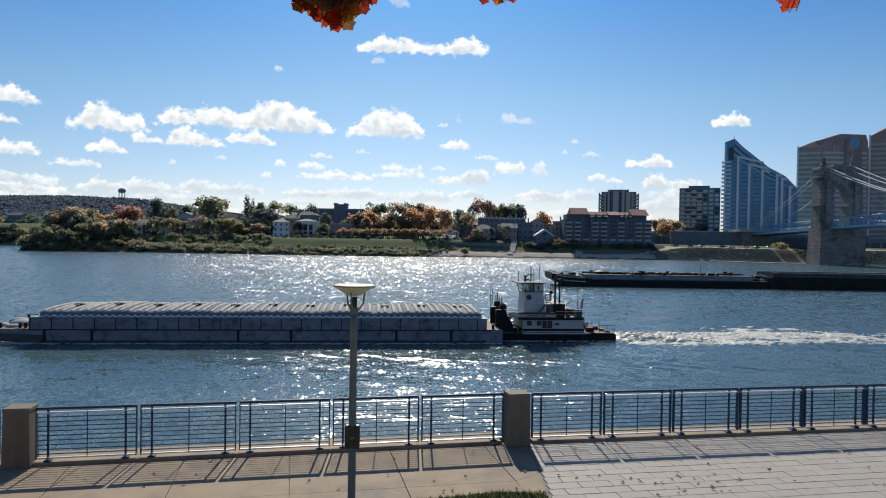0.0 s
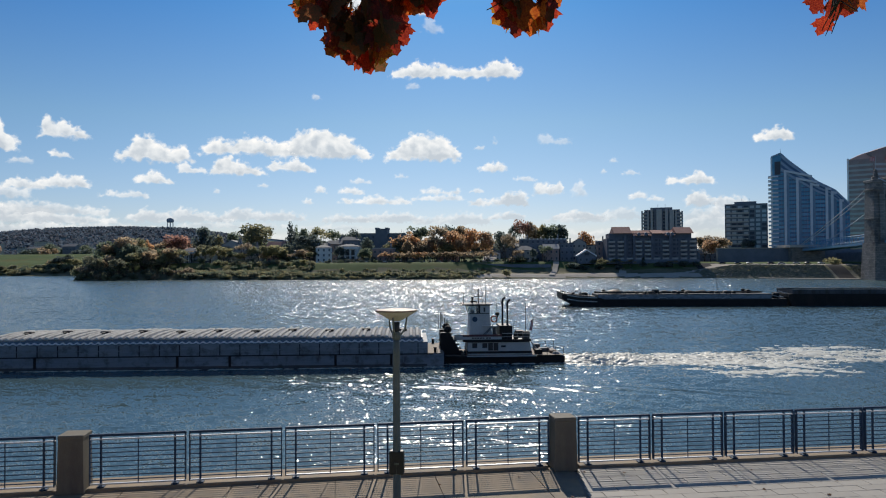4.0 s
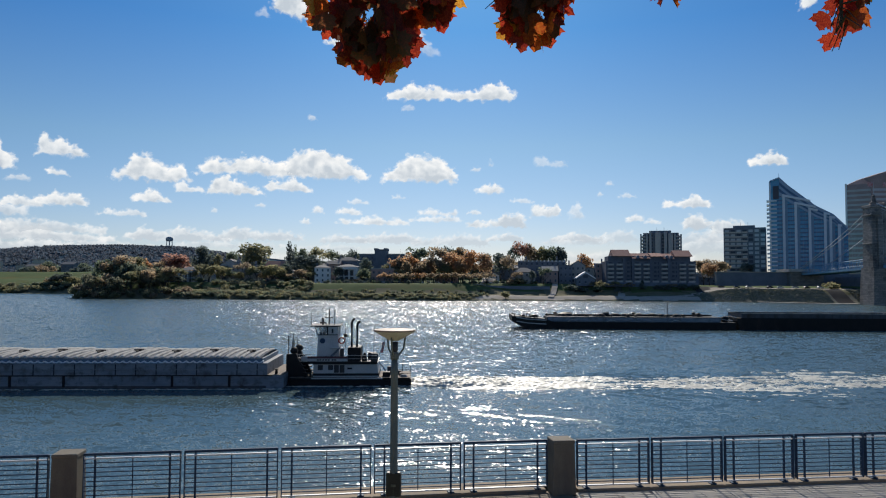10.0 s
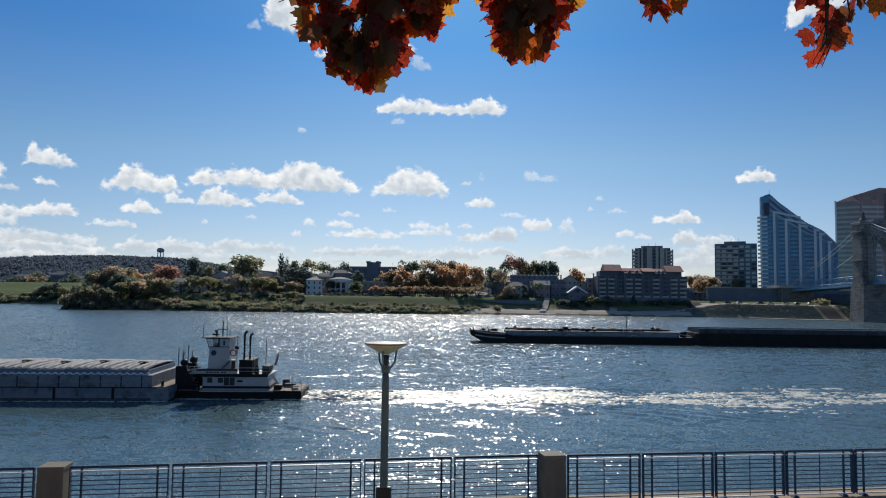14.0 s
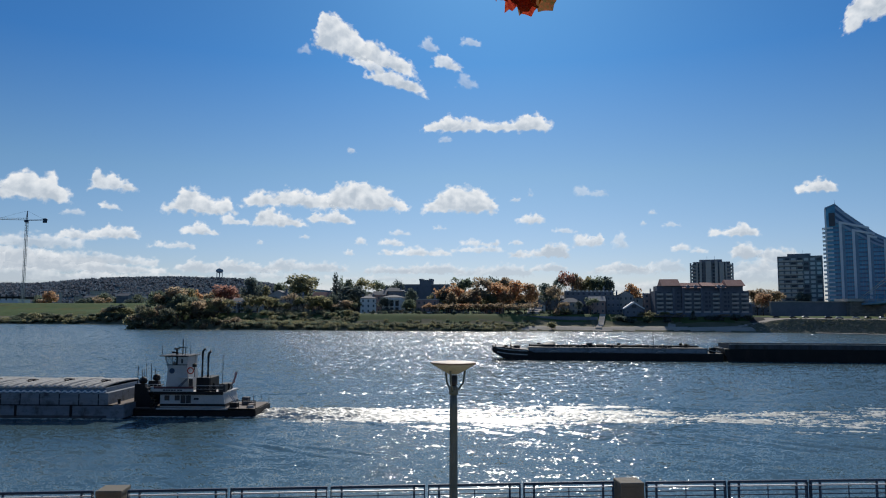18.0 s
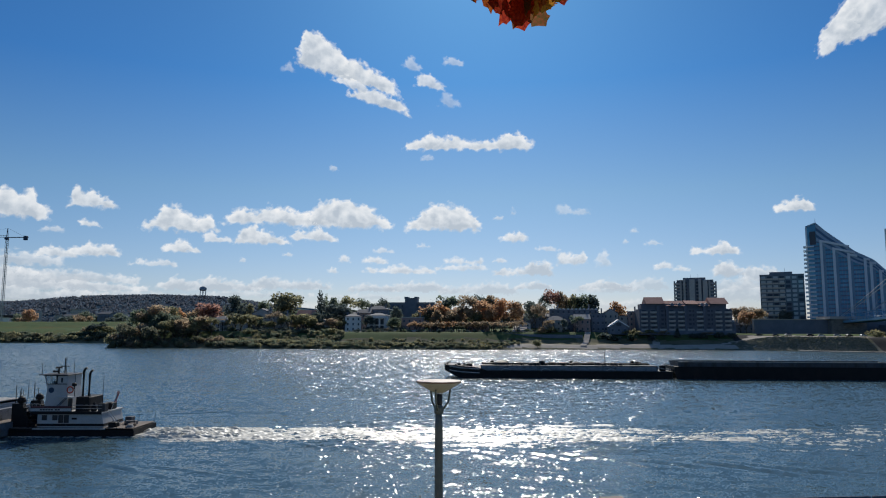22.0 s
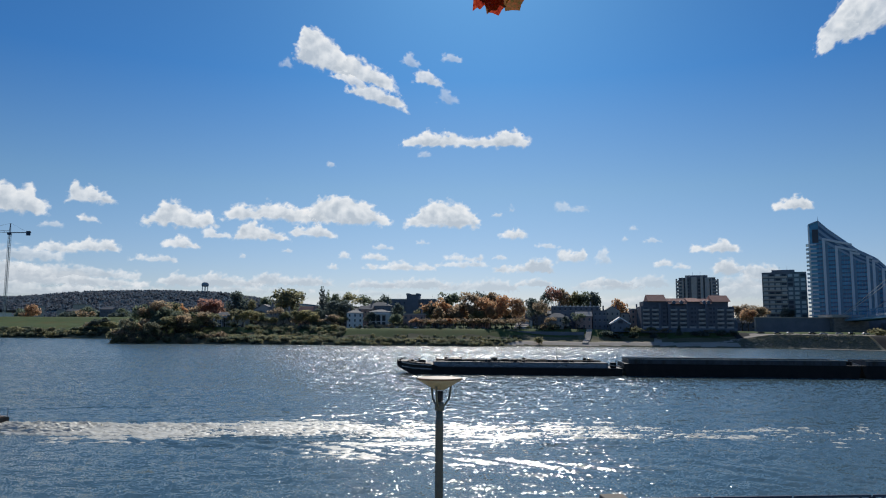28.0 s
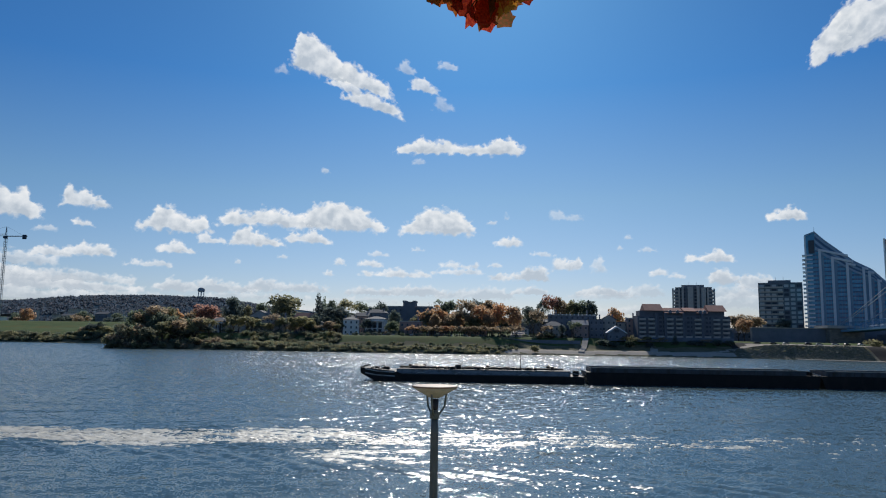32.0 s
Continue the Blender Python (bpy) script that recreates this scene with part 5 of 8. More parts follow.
def slab_tower(x, y, w, d, h, z, wall, label, floors, bays, ribs=True, pale=False):
    """A residential high-rise with ribbed or banded fronts."""
    ob = thing("high_rise", pose(x, y, z, 0, 0, -math.degrees(math.atan2(x, y))), label, "high-rise")
    cw = w * (0.42 if ribs else 0.5)
    part("core", Mesh().box(-cw, -d / 2, 0, cw, d / 2, h), wall, ob)
    part("parapet", Mesh().box(-cw - 0.3, -d / 2 - 0.3, h, cw + 0.3, d / 2 + 0.3, h + 0.9), M_BRICK_DARK, ob)
    fh = (h - 4) / floors
    sw = w / bays
    pane = Mesh().box(-sw * 0.36, -0.1, -fh * 0.3, sw * 0.36, 0.05, fh * 0.3).data("window", M_GLASS_DARK)
    bright = Mesh().box(-sw * 0.36, -0.1, -fh * 0.3, sw * 0.36, 0.05, fh * 0.3).data("window", M_PANE_SKY)
    bal = Mesh().box(-sw * 0.48, -1.6, -0.16, sw * 0.48, 0, 0.16).box(-sw * 0.48, -1.6, 0.16, sw * 0.48, -1.45, 1.1).data("balcony", M_BAND_PALE if pale else M_BRICK_DARK)
    deep_bal = Mesh().box(-sw * 0.42, -0.6, -0.2, sw * 0.42, d * 0.7, 0.2).box(-sw * 0.42, -0.6, 0.2, sw * 0.42, -0.45, 1.1).data("balcony", M_RIB)
    for f in range(floors):
        for b in range(bays):
            bx = -w / 2 + sw * (b + 0.5)
            zf = 4 + fh * (f + 0.5)
            if ribs and b in (0, bays - 1):
                part("balcony", deep_bal, None, ob, at=pose(bx, -d / 2, zf - fh * 0.45))
                continue
            part("window", bright if (b * 7 + f * 5 + b * f) % 5 < 3 and not ribs else pane, None, ob, at=pose(bx, -d / 2 - 0.02, zf))
            if pale and b < bays * 0.45:
                part("balcony", bal, None, ob, at=pose(bx, -d / 2, zf - fh * 0.45))
    if not ribs:
        for i in range(bays + 1):
            part("frame_post", Mesh().box(-0.35, -0.5, 3, 0.35, 0, h + (0.8 if i % 3 == 0 else 0)), M_BRICK_DARK, ob, "dark frame post", at=pose(-w / 2 + sw * i, -d / 2, 0))
    if ribs:
        for at_, half, over in ((-0.48, 0.7, 0), (-0.335, 0.7, 1.0), (-0.25, 0.9, 2.4), (-0.07, 2.3, 1.4), (0.11, 1.2, 1.8), (0.235, 1.9, 0.6), (0.335, 0.7, 0), (0.48, 0.7, -0.6)):
            part("rib", Mesh().box(-half, -1.8, 0, half, 0.4, h + over), M_RIB, ob, at=pose(w * at_, -d / 2, 0))
        for sx in (-1, 1):
            part("rear_wall", Mesh().box(-0.4, 0, 0, 0.4, d * 0.7, h - 0.8), wall, ob, at=pose(sx * w * 0.43, -d / 2, 0))
    part("plant_room", Mesh().box(-w * 0.28, -d * 0.3, h + 0.9, w * 0.25, d * 0.3, h + 3.2), M_BRICK_DARK, ob)
    for px_ in (-w * 0.1, w * 0.08):
        part("aerial", Mesh().rod((px_, 0, h + 3), (px_, 0, h + 6.5), 0.12, n=5), M_STEEL_LIGHT, ob)
    return ob


slab_tower(160.5, 645, 35.5, 20, 46, 10, M_BRICK_DARK, "dark brown ribbed residential tower", 14, 6)
slab_tower(227.5, 625, 33, 22, 49, 10, M_BRICK_DARK, "dark high-rise with pale banded balconies", 12, 7, False, True)


def curved_glass_tower():
    """The blue glass tower whose roof sweeps down in a concave curve; it is turned to face the camera."""
    z0, W = 9.0, 54.6
    ob = thing("glass_tower", pose(230.4, 578.0, 0, 0, 0, -22.0), "blue glass tower with a sweeping concave roofline", "tower")
    line = ((0.0, 94.3), (7.1, 97.0), (13.8, 89.8), (22.3, 82.3), (32.9, 72.9), (45.0, 65.8), (W, 55.0))

    def roof(x):
        for (x0, h0), (x1, h1) in zip(line, line[1:]):
            if x <= x1:
                return h0 + (h1 - h0) * (x - x0) / (x1 - x0)
        return line[-1][1]
    n = 24
    top = [(W * i / n, roof(W * i / n)) for i in range(n + 1)] + [line[1]]
    top.sort()
    part("glass_body", Mesh().prism([(0, z0)] + top + [(W, z0)], 20, "y", 0), M_TOWER_GLASS, ob, "blue reflective curtain wall")
    part("roof_sail", Mesh().loft([[(x, -0.9, z - 0.3), (x, 20.6, z - 0.3), (x, 20.6, z + 0.6), (x, -0.9, z + 0.6)] for x, z in top]), M_TOWER_RIM, ob, "pale blue roof edge")
    # sloped cladding under the roof edge in pale and dark strips that follow the curve
    for (xc, za), (xd, zb) in zip(top[4:-1], top[5:]):
        kc, kd = (1.0 + 2.0 * (1 - x / W) ** 1.3 for x in (xc, xd))
        for j in range(5):
            pale = j % 2 == 0
            part("roof_panel", Mesh().prism([(xc, za - 0.5 - (j + 1) * kc), (xc, za - 0.5 - j * kc), (xd, zb - 0.5 - j * kd), (xd, zb - 0.5 - (j + 1) * kd)], 0.6 + 0.25 * pale, "y", -0.6 - 0.25 * pale), M_TOWER_RIM if pale else M_TOWER_SPAN, ob, "pale blue roof strip" if pale else "dark blue roof strip")
    # flat dark panel, proud of the glass, marks the loggia
    part("loggia", Mesh().box(2.6, -0.3, 80.0, 6.8, 0.1, 90.5), M_GLASS_DARK, ob, "flat dark panel for the loggia")
    z = z0 + 4
    while z < 90:
        xe = W
        while xe > 0 and roof(xe) < z + 2.5:
            xe -= 1.0
        part("spandrel", Mesh().box(5.2, -0.16, z, xe, 0.05, z + 1.1), M_TOWER_SPAN, ob, "dark blue spandrel band")
        if z < 79:
            part("balcony", Mesh().box(-2.2, -1.5, z, 5.2, 8, z + 0.45).box(-2.2, -1.5, z + 0.45, 5.2, -1.35, z + 1.1), M_TOWER_FIN, ob, "white balcony slab")
        z += 3.25
    for x, h, k in ((10.2, 82.0, 19.0), (18.7, 75.6, 14.0), (28.5, 70.6, 5.6), (39.1, 66.6, 3.2), (42.8, 63.6, 3.2), (48.6, 57.0, 2.0)):
        part("fin", Mesh().box(x - 0.9, -1.9, z0, x + 0.9, 0, h), M_TOWER_FIN, ob, "white vertical fin")
        part("fin_head", Mesh().prism([(x - 0.9, h), (x - 0.9, h + 1.6), (x + k, h + 1.6 - 0.29 * k), (x + k, h - 0.29 * k)], 1.9, "y", -1.9), M_TOWER_FIN, ob, "white sloping head")
        part("bay_side", Mesh().box(x + 0.95, -0.5, z0, x + 2.8, 0, h - 0.8), M_TOWER_CLAD, ob, "steel-blue bay side")
    part("corner_column", Mesh().box(-0.3, -0.6, z0, 0.9, 0.4, 94), M_TOWER_FIN, ob, "white corner column")
    for i in range(26):
        x = 6.4 + (W - 7) * (i + 0.5) / 26
        part("mullion", Mesh().box(x - 0.08, -0.22, z0, x + 0.08, 0, roof(x) - 4), M_TOWER_CLAD, ob)
    part("spire", Mesh().rod((7.0, 2, 92), (7.0, 2, 101), 0.2, 0.1, n=6), M_TOWER_RIM, ob)
    part("podium", Mesh().box(-4, -3, z0 - 3, W + 6, 22, z0 + 5), M_BRICK_PALE, ob)
    return ob


def glass_material():
    mat, t, b = nodes_of("tower_glass")
    n = noise_of(t, 0.15, 3)
    t.links.new(ramp_of(t, n.outputs[0], [(0.35, (0.025, 0.235, 0.42)), (0.65, (0.075, 0.38, 0.60))]), b.inputs["Base Color"])
    b.inputs["Roughness"].default_value = 0.12
    b.inputs["Specular IOR Level"].default_value = 0.5
    return mat


M_TOWER_GLASS = glass_material()
M_TOWER_RIM = surface("tower_rim", (0.22, 0.36, 0.50), (0.30, 0.44, 0.58), 0.2, 0.4)
M_TOWER_CLAD = surface("tower_cladding", (0.12, 0.25, 0.37), (0.17, 0.32, 0.45), 0.2, 0.35)
M_TOWER_SPAN = surface("tower_spandrel", (0.015, 0.09, 0.20), (0.03, 0.13, 0.27), 0.2, 0.3)
M_TOWER_FIN = surface("tower_fin", (0.60, 0.68, 0.74), (0.70, 0.78, 0.82), 0.2, 0.5)
curved_glass_tower()


def brick_office(x, y, w, d, z, h, label, peak):
    """A brick office tower with pale window bands, chamfered corners and a gabled crown."""
    ob = thing("office_tower", pose(x, y, z, 0, 0, 0), label, "office tower", "brick office towers")
    c = 9.5
    plan = [(-w / 2 + 24, d / 2), (-w / 2, -d / 2 + c), (-w / 2 + c * 1.6, -d / 2), (w / 2 - 2, -d / 2), (w / 2, -d / 2 + 2), (w / 2, d / 2)]
    part("shaft", Mesh().prism(plan, h, "z", 0), M_BRICK_RED, ob, "brown brick shaft")
    edge = [(-w * 0.26, 0.5), (w * 0.045, 1.0), (w * 0.43, 0.96), (w / 2 - 2, 0.4), (w / 2 - 2, 0)]
    crown = [[(x0, y, h)] + [(x, y, h + peak * k) for x, k in edge] for x0, y in ((-w / 2 + c * 1.6, -d / 2 + 0.02), (-w / 2, -d / 2 + c), (-w / 2 + 12, -d / 2 + c + 9))]
    part("crown", Mesh().loft(crown), M_BRICK_RED, ob, "stepped brick crown")
    part("corner_pier", Mesh().box(-w / 2 - 0.9, -d / 2 + c - 0.6, 0, -w / 2 + 0.1, -d / 2 + c + 0.6, h + 1), M_HOUSE_WHITE, ob, "white corner pier")
    n = int((h - 10) / 4.0)
    for f in range(n):
        zf = 8 + 4.0 * f
        part("window_band", Mesh().box(-w / 2 + c * 1.7, -d / 2 - 0.08, zf, w * 0.10, -d / 2 + 0.1, zf + 1.9), M_BAND_GLASS, ob, "grey window band")
        part("window_band", Mesh().prism([(-w / 2 + 0.2, -d / 2 + c + 0.2), (-w / 2 + c * 1.55, -d / 2 + 0.15), (-w / 2 + c * 1.5, -d / 2 - 0.05), (-w / 2 + 0.05, -d / 2 + c - 0.1)], 1.7, "z", zf), M_BAND_PALE, ob, "pale window band")
        part("window_band", Mesh().box(w * 0.38, -d / 2 - 0.08, zf, w / 2 - 2.6, -d / 2 + 0.1, zf + 1.7), M_BAND_GLASS, ob)
    part("bay", Mesh().box(w * 0.12, -d / 2 - 1.6, 0, w * 0.36, -d / 2, h + peak * 0.55), M_BRICK_PALE2, ob, "paler brick bay")
    part("roundel", Mesh().prism([(w * 0.24 + 4.5 * math.cos(i * 0.3927), h + peak * 0.25 + 4.5 * math.sin(i * 0.3927)) for i in range(16)], 0.5, "y", -d / 2 - 2.0), M_BRIDGE_BLUE, ob, "round blue window")
    for i in range(4):
        part("sign_bar", Mesh().box(-0.9, -0.3, 0, 0.9, 0, 1.8), M_BAND_PALE, ob, at=pose(w * 0.14 + 3.4 * i, -d / 2 + 1.2, h + peak * 0.8))
    return ob


M_BAND_GLASS = surface("band_glass", (0.48, 0.45, 0.45), (0.60, 0.57, 0.565), 0.1, 0.45)
M_BRICK_PALE2 = surface("pale_brick", (0.28, 0.20, 0.18), (0.36, 0.26, 0.235), 0.15, 0.9, fine=1.2)
brick_office(332, 612, 56, 34, 9, 86, "brown brick office tower with pale window bands", 11)
brick_office(390, 606, 56, 34, 9, 96, "brown brick office tower with striped fronts", 14)


# ---- suspension bridge ----
BX, BY = 239.5, 428.0


def bridge_tower():
    ob = thing("bridge_tower", pose(BX, BY, 0, 0, 0, 0), "weathered sandstone bridge tower with an arched portal", "bridge tower")
    part("pier", Mesh().loft([[(-14.2, -8, -3), (14.2, -8, -3), (14.2, 8, -3), (-14.2, 8, -3)], [(-13.2, -7, 21.8), (13.2, -7, 21.8), (13.2, 7, 21.8), (-13.2, 7, 21.8)]]), M_STONE, ob, "stone pier")
    for s in (-1, 1):
        part("leg", Mesh().loft([[(s * 8.7 - 4.2, -5.5, 21.8), (s * 8.7 + 4.2, -5.5, 21.8), (s * 8.7 + 4.2, 5.5, 21.8), (s * 8.7 - 4.2, 5.5, 21.8)],
                                 [(s * 8.7 - 3.9, -4.6, 57), (s * 8.7 + 3.9, -4.6, 57), (s * 8.7 + 3.9, 4.6, 57), (s * 8.7 - 3.9, 4.6, 57)]]), M_STONE, ob, "stone leg")
        for zz in (35.5, 52.5):
            part("string_course", Mesh().box(s * 8.7 - 4.6, -5.6, zz, s * 8.7 + 4.6, 5.6, zz + 0.9, 0.1), M_STONE, ob)
        part("buttress", Mesh().box(s * 8.7 - 1.3, -6.6, 21.8, s * 8.7 + 1.3, -5.0, 51), M_STONE, ob)
        part("turret", Mesh().lathe([(2.2, 58.8), (2.2, 60.5), (1.4, 61.2), (0.9, 63.5), (1.1, 64.2), (0.2, 65.5)], 12, s * 8.7, 0), M_STONE, ob)
        part("flagpole", Mesh().rod((s * 8.7, 0, 65), (s * 8.7, 0, 73), 0.14, 0.08, 6), M_CABLE, ob)
    # pointed arch over the roadway
    arch = [(-4.9, 41)] + [(-4.9 + 4.9 * i / 8, 41 + 8.5 * math.sin(math.pi / 2 * i / 8)) for i in range(1, 9)] + [(4.9 - 4.9 * (8 - i) / 8, 41 + 8.5 * math.sin(math.pi / 2 * (8 - i) / 8)) for i in range(1, 9)]
    for a, b in zip(arch[:-1], arch[1:]):
        part("voussoir", Mesh().prism([a, b, (b[0], 57), (a[0], 57)], 8.4, "y", -4.2), M_STONE, ob)
    part("cornice", Mesh().box(-13.2, -5.4, 57, 13.2, 5.4, 58.8, 0.25), M_STONE, ob)
    part("parapet", Mesh().box(-5, -4.5, 58.8, 5, 4.5, 60.3, 0.2), M_STONE, ob)
    part("flagpole", Mesh().rod((0, 0, 60), (0, 0, 73), 0.16, 0.08, 6), M_CABLE, ob)
    fl = [[(1.4 * i, 0.25 * math.sin(i * 1.3), 70.0), (1.4 * i, 0.25 * math.sin(i * 1.3) + 0.08, 70.0), (1.4 * i, 0.25 * math.sin(i * 1.3) + 0.08, 72.6), (1.4 * i, 0.25 * math.sin(i * 1.3), 72.6)] for i in range(5)]
    for x, k in ((0, -1), (8.7, 1), (-8.7, -1)):
        part("flag", Mesh().loft([[(x - 0.6 * a[0] * (1 if k < 0 else 0.7), a[1], a[2]) for a in r] for r in fl]), M_FLAG, ob, "flag flying")
    return ob


bridge_tower()


def bridge_deck():
    ob = thing("bridge_deck", pose(BX, BY, 0, 0, 0, -2.0), "blue painted steel truss bridge deck", "bridge")
    half = 5.6
    for side, y0, y1 in ((-1, -170, 0), (1, 0, 118)):
        for k in range(int((y1 - y0) / 10)):
            a, b = y0 + 10 * k, y0 + 10 * (k + 1)

            def lev(y):
                return 22.6 + (2.2 * (1 - ((y + 160) / 160) ** 2) if y < 0 else -0.028 * y)
            za, zb = lev(a), lev(b)
            part("floor_girder", Mesh().loft([[(-half - 2, a, za - 1.2), (half + 2, a, za - 1.2), (half + 2, a, za + 0.3), (-half - 2, a, za + 0.3)], [(-half - 2, b, zb - 1.2), (half + 2, b, zb - 1.2), (half + 2, b, zb + 0.3), (-half - 2, b, zb + 0.3)]]), M_BRIDGE_BLUE, ob)
            for x in (-half, half):
                tr = Mesh().rod((x, a, za + 5.2), (x, b, zb + 5.2), 0.32, n=6).rod((x, a, za), (x, a, za + 5.2), 0.2, n=5)
                tr.rod((x, a, za), (x, (a + b) / 2, (za + zb) / 2 + 5.2), 0.17, n=5).rod((x, (a + b) / 2, (za + zb) / 2 + 5.2), (x, b, zb), 0.17, n=5)
                tr.rod((x, (a + b) / 2, (za + zb) / 2), (x, (a + b) / 2, (za + zb) / 2 + 5.2), 0.12, n=5)
                part("truss_panel", tr, M_BRIDGE_BLUE, ob)
            for x in (-half - 2, half + 2):
                part("walkway_rail", Mesh().rod((x, a, za + 1.4), (x, b, zb + 1.4), 0.1, n=5).rod((x, a, za + 0.8), (x, b, zb + 0.8), 0.07, n=5).rod((x, a, za), (x, a, za + 1.4), 0.08, n=5), M_BRIDGE_BLUE, ob)
    return ob


def bridge_cables():
    ob = thing("bridge_cables", pose(BX, BY, 0, 0, 0, -2.0), "pale painted suspension cables with hangers", "cable", kind="")
    for x in (-8.2, -6.9, 6.9, 8.2):
        top = 60.5 if abs(x) > 7.5 else 58.0
        pts = [(x, -170 + 17 * i, 25.5 + (top - 25.5) * ((i) / 10) ** 1.7) for i in range(11)]
        part("main_cable", Mesh().tube(pts, 0.32, 8), M_CABLE, ob, "pale main cable")
        pts = [(x, 118 * i / 8, top + (20.5 - top) * (i / 8) ** 0.85) for i in range(9)]
        part("backstay", Mesh().tube(pts, 0.2, 8), M_CABLE, ob, "pale main cable")
        for i in range(1, 16):
            y = -8 * i * 1.1
            f = (y + 170) / 170
            part("hanger", Mesh().rod((x, y, 24.5), (x, y, 25.5 + (top - 25.5) * f ** 1.7), 0.035, n=5), M_CABLE, ob)
        for i in range(1, 8):
            y = 14 * i
            part("hanger", Mesh().rod((x, y, 21.5), (x, y, top + (20.5 - top) * (y / 118) ** 0.85), 0.035, n=5), M_CABLE, ob)
    for x in (-7.5, 7.5):
        for i in range(4):
            part("stay", Mesh().rod((x, -2, 57), (x, -30 - 16 * i, 27.5), 0.035, n=5), M_CABLE, ob)
            part("stay", Mesh().rod((x, 2, 57), (x, 25 + 14 * i, 24.5), 0.04, n=5), M_CABLE, ob)
    return ob


bridge_deck()
bridge_cables()


def flood_wall():
    ob = thing("flood_wall", pose(0, 0, 0), "dark concrete flood wall and bridge abutment", "wall", kind="structure")
    part("wall_panel", Mesh().box(176, 542, 8, 236, 546, 20.5), M_BRICK_DARK, ob)
    part("coping", Mesh().box(175.7, 541.6, 20.5, 236, 546.4, 21.1), M_CONC_BANK, ob)
    part("abutment", Mesh().box(228, 536, 6, 252, 556, 21.0), M_STONE, ob, "stone bridge abutment")
    part("abutment_cap", Mesh().box(226, 534, 21.0, 254, 557, 23.0), M_BAND_PALE, ob)
    part("wall_panel", Mesh().box(252, 545, 5, 330, 549, 19.5), M_BRICK_DARK, ob)
    part("riverfront_block", Mesh().box(262, 500, 5, 330, 540, 17), M_BRICK_DARK, ob)
    for i in range(8):
        part("opening", Mesh().box(265 + 8 * i, 499.9, 9, 271 + 8 * i, 500.3, 14), M_GLASS_DARK, ob)
    return ob


flood_wall()


# ---- left shore: site crane, water tower, buildings under the ridge ----
def site_crane():
    x, y = -586.0, 756.0
    ob = thing("tower_crane", pose(x, y, 12), "pale lattice tower crane with a long jib", "crane")
    h = 104.0
    leg = 1.1
    for sx in (-1, 1):
        for sy in (-1, 1):
            part("mast_leg", Mesh().rod((sx * leg, sy * leg, 0), (sx * leg, sy * leg, h), 0.22, n=5), M_CRANE, ob)
    for i in range(38):
        za, zb = h * i / 38, h * (i + 1) / 38
        s = 1 if i % 2 else -1
        br = Mesh().rod((-leg * s, -leg, za), (leg * s, -leg, zb), 0.12, n=4).rod((-leg * s, leg, za), (leg * s, leg, zb), 0.12, n=4)
        br.rod((-leg, -leg * s, za), (-leg, leg * s, zb), 0.12, n=4).rod((leg, -leg * s, za), (leg, leg * s, zb), 0.12, n=4)
        part("lattice_bay", br, M_CRANE, ob)
    part("slewing_ring", Mesh().lathe([(1.8, h), (2.0, h + 1), (1.6, h + 3)], 12), M_STEEL_BLUE, ob)
    part("cab", Mesh().box(-2.8, -1.2, h + 0.5, -1.0, 1.0, h + 3.0, 0.15), M_STEEL_BLUE, ob)
    part("apex", Mesh().rod((-1, 0, h + 3), (0, 0, h + 14), 0.35).rod((1, 0, h + 3), (0, 0, h + 14), 0.35), M_STEEL_BLUE, ob)
    for y_ in (-0.8, 0.8):
        part("jib_chord", Mesh().rod((0, y_, h + 3), (-60, y_, h + 5), 0.2, n=5), M_CRANE, ob)
    part("jib_chord", Mesh().rod((0, 0, h + 5.2), (-60, 0, h + 6.4), 0.2, n=5), M_CRANE, ob)
    for i in range(20):
        part("jib_brace", Mesh().rod((-3 * i, -0.8, h + 3 + 0.1 * i), (-3 * i - 1.5, 0, h + 5.2 + 0.09 * i), 0.09, n=4).rod((-3 * i - 1.5, 0, h + 5.2 + 0.09 * i), (-3 * i - 3, 0.8, h + 3.1 + 0.1 * i), 0.09, n=4), M_CRANE, ob)
    part("counter_jib", Mesh().box(0, -0.9, h + 2.4, 26, 0.9, h + 3.2), M_STEEL_BLUE, ob)
    part("counterweight", Mesh().box(21, -1.3, h - 0.6, 25, 1.3, h + 4.5, 0.2), M_STEEL_BLUE, ob, "dark counterweight")
    part("tie", Mesh().rod((0, 0, h + 14), (-36, 0, h + 5.8), 0.1, n=4).rod((0, 0, h + 14), (22, 0, h + 3.2), 0.1, n=4), M_CRANE, ob)
    part("foot", Mesh().box(-4, -4, -2, 4, 4, 0.8), M_CONC_BANK, ob)
    return ob


M_CRANE = surface("crane_paint", (0.40, 0.40, 0.38), (0.52, 0.52, 0.50), 0.5, 0.6)
site_crane()


def water_tower():
    y = 2400.0
    x = -0.458 * y
    z = land(x, y) - 3
    ob = thing("water_tower", pose(x, y, z), "grey round water tower on legs above a wooded ridge", "water tower")
    part("tank", Mesh().lathe([(4, 27), (10, 28.5), (12.5, 32), (12.5, 37), (10, 41), (4, 43.5), (0.5, 44)], 20), M_TANK, ob, smooth=True)
    for a in range(6):
        c, s = math.cos(a * 1.047), math.sin(a * 1.047)
        part("leg", Mesh().rod((11 * c, 11 * s, 0), (10 * c, 10 * s, 33), 0.9, n=6), M_TANK, ob)
    part("riser", Mesh().rod((0, 0, 0), (0, 0, 28), 1.6, n=8), M_TANK, ob)
    return ob


M_TANK = surface("tank_paint", (0.26, 0.32, 0.37), (0.34, 0.40, 0.45), 0.1, 0.8)
water_tower()


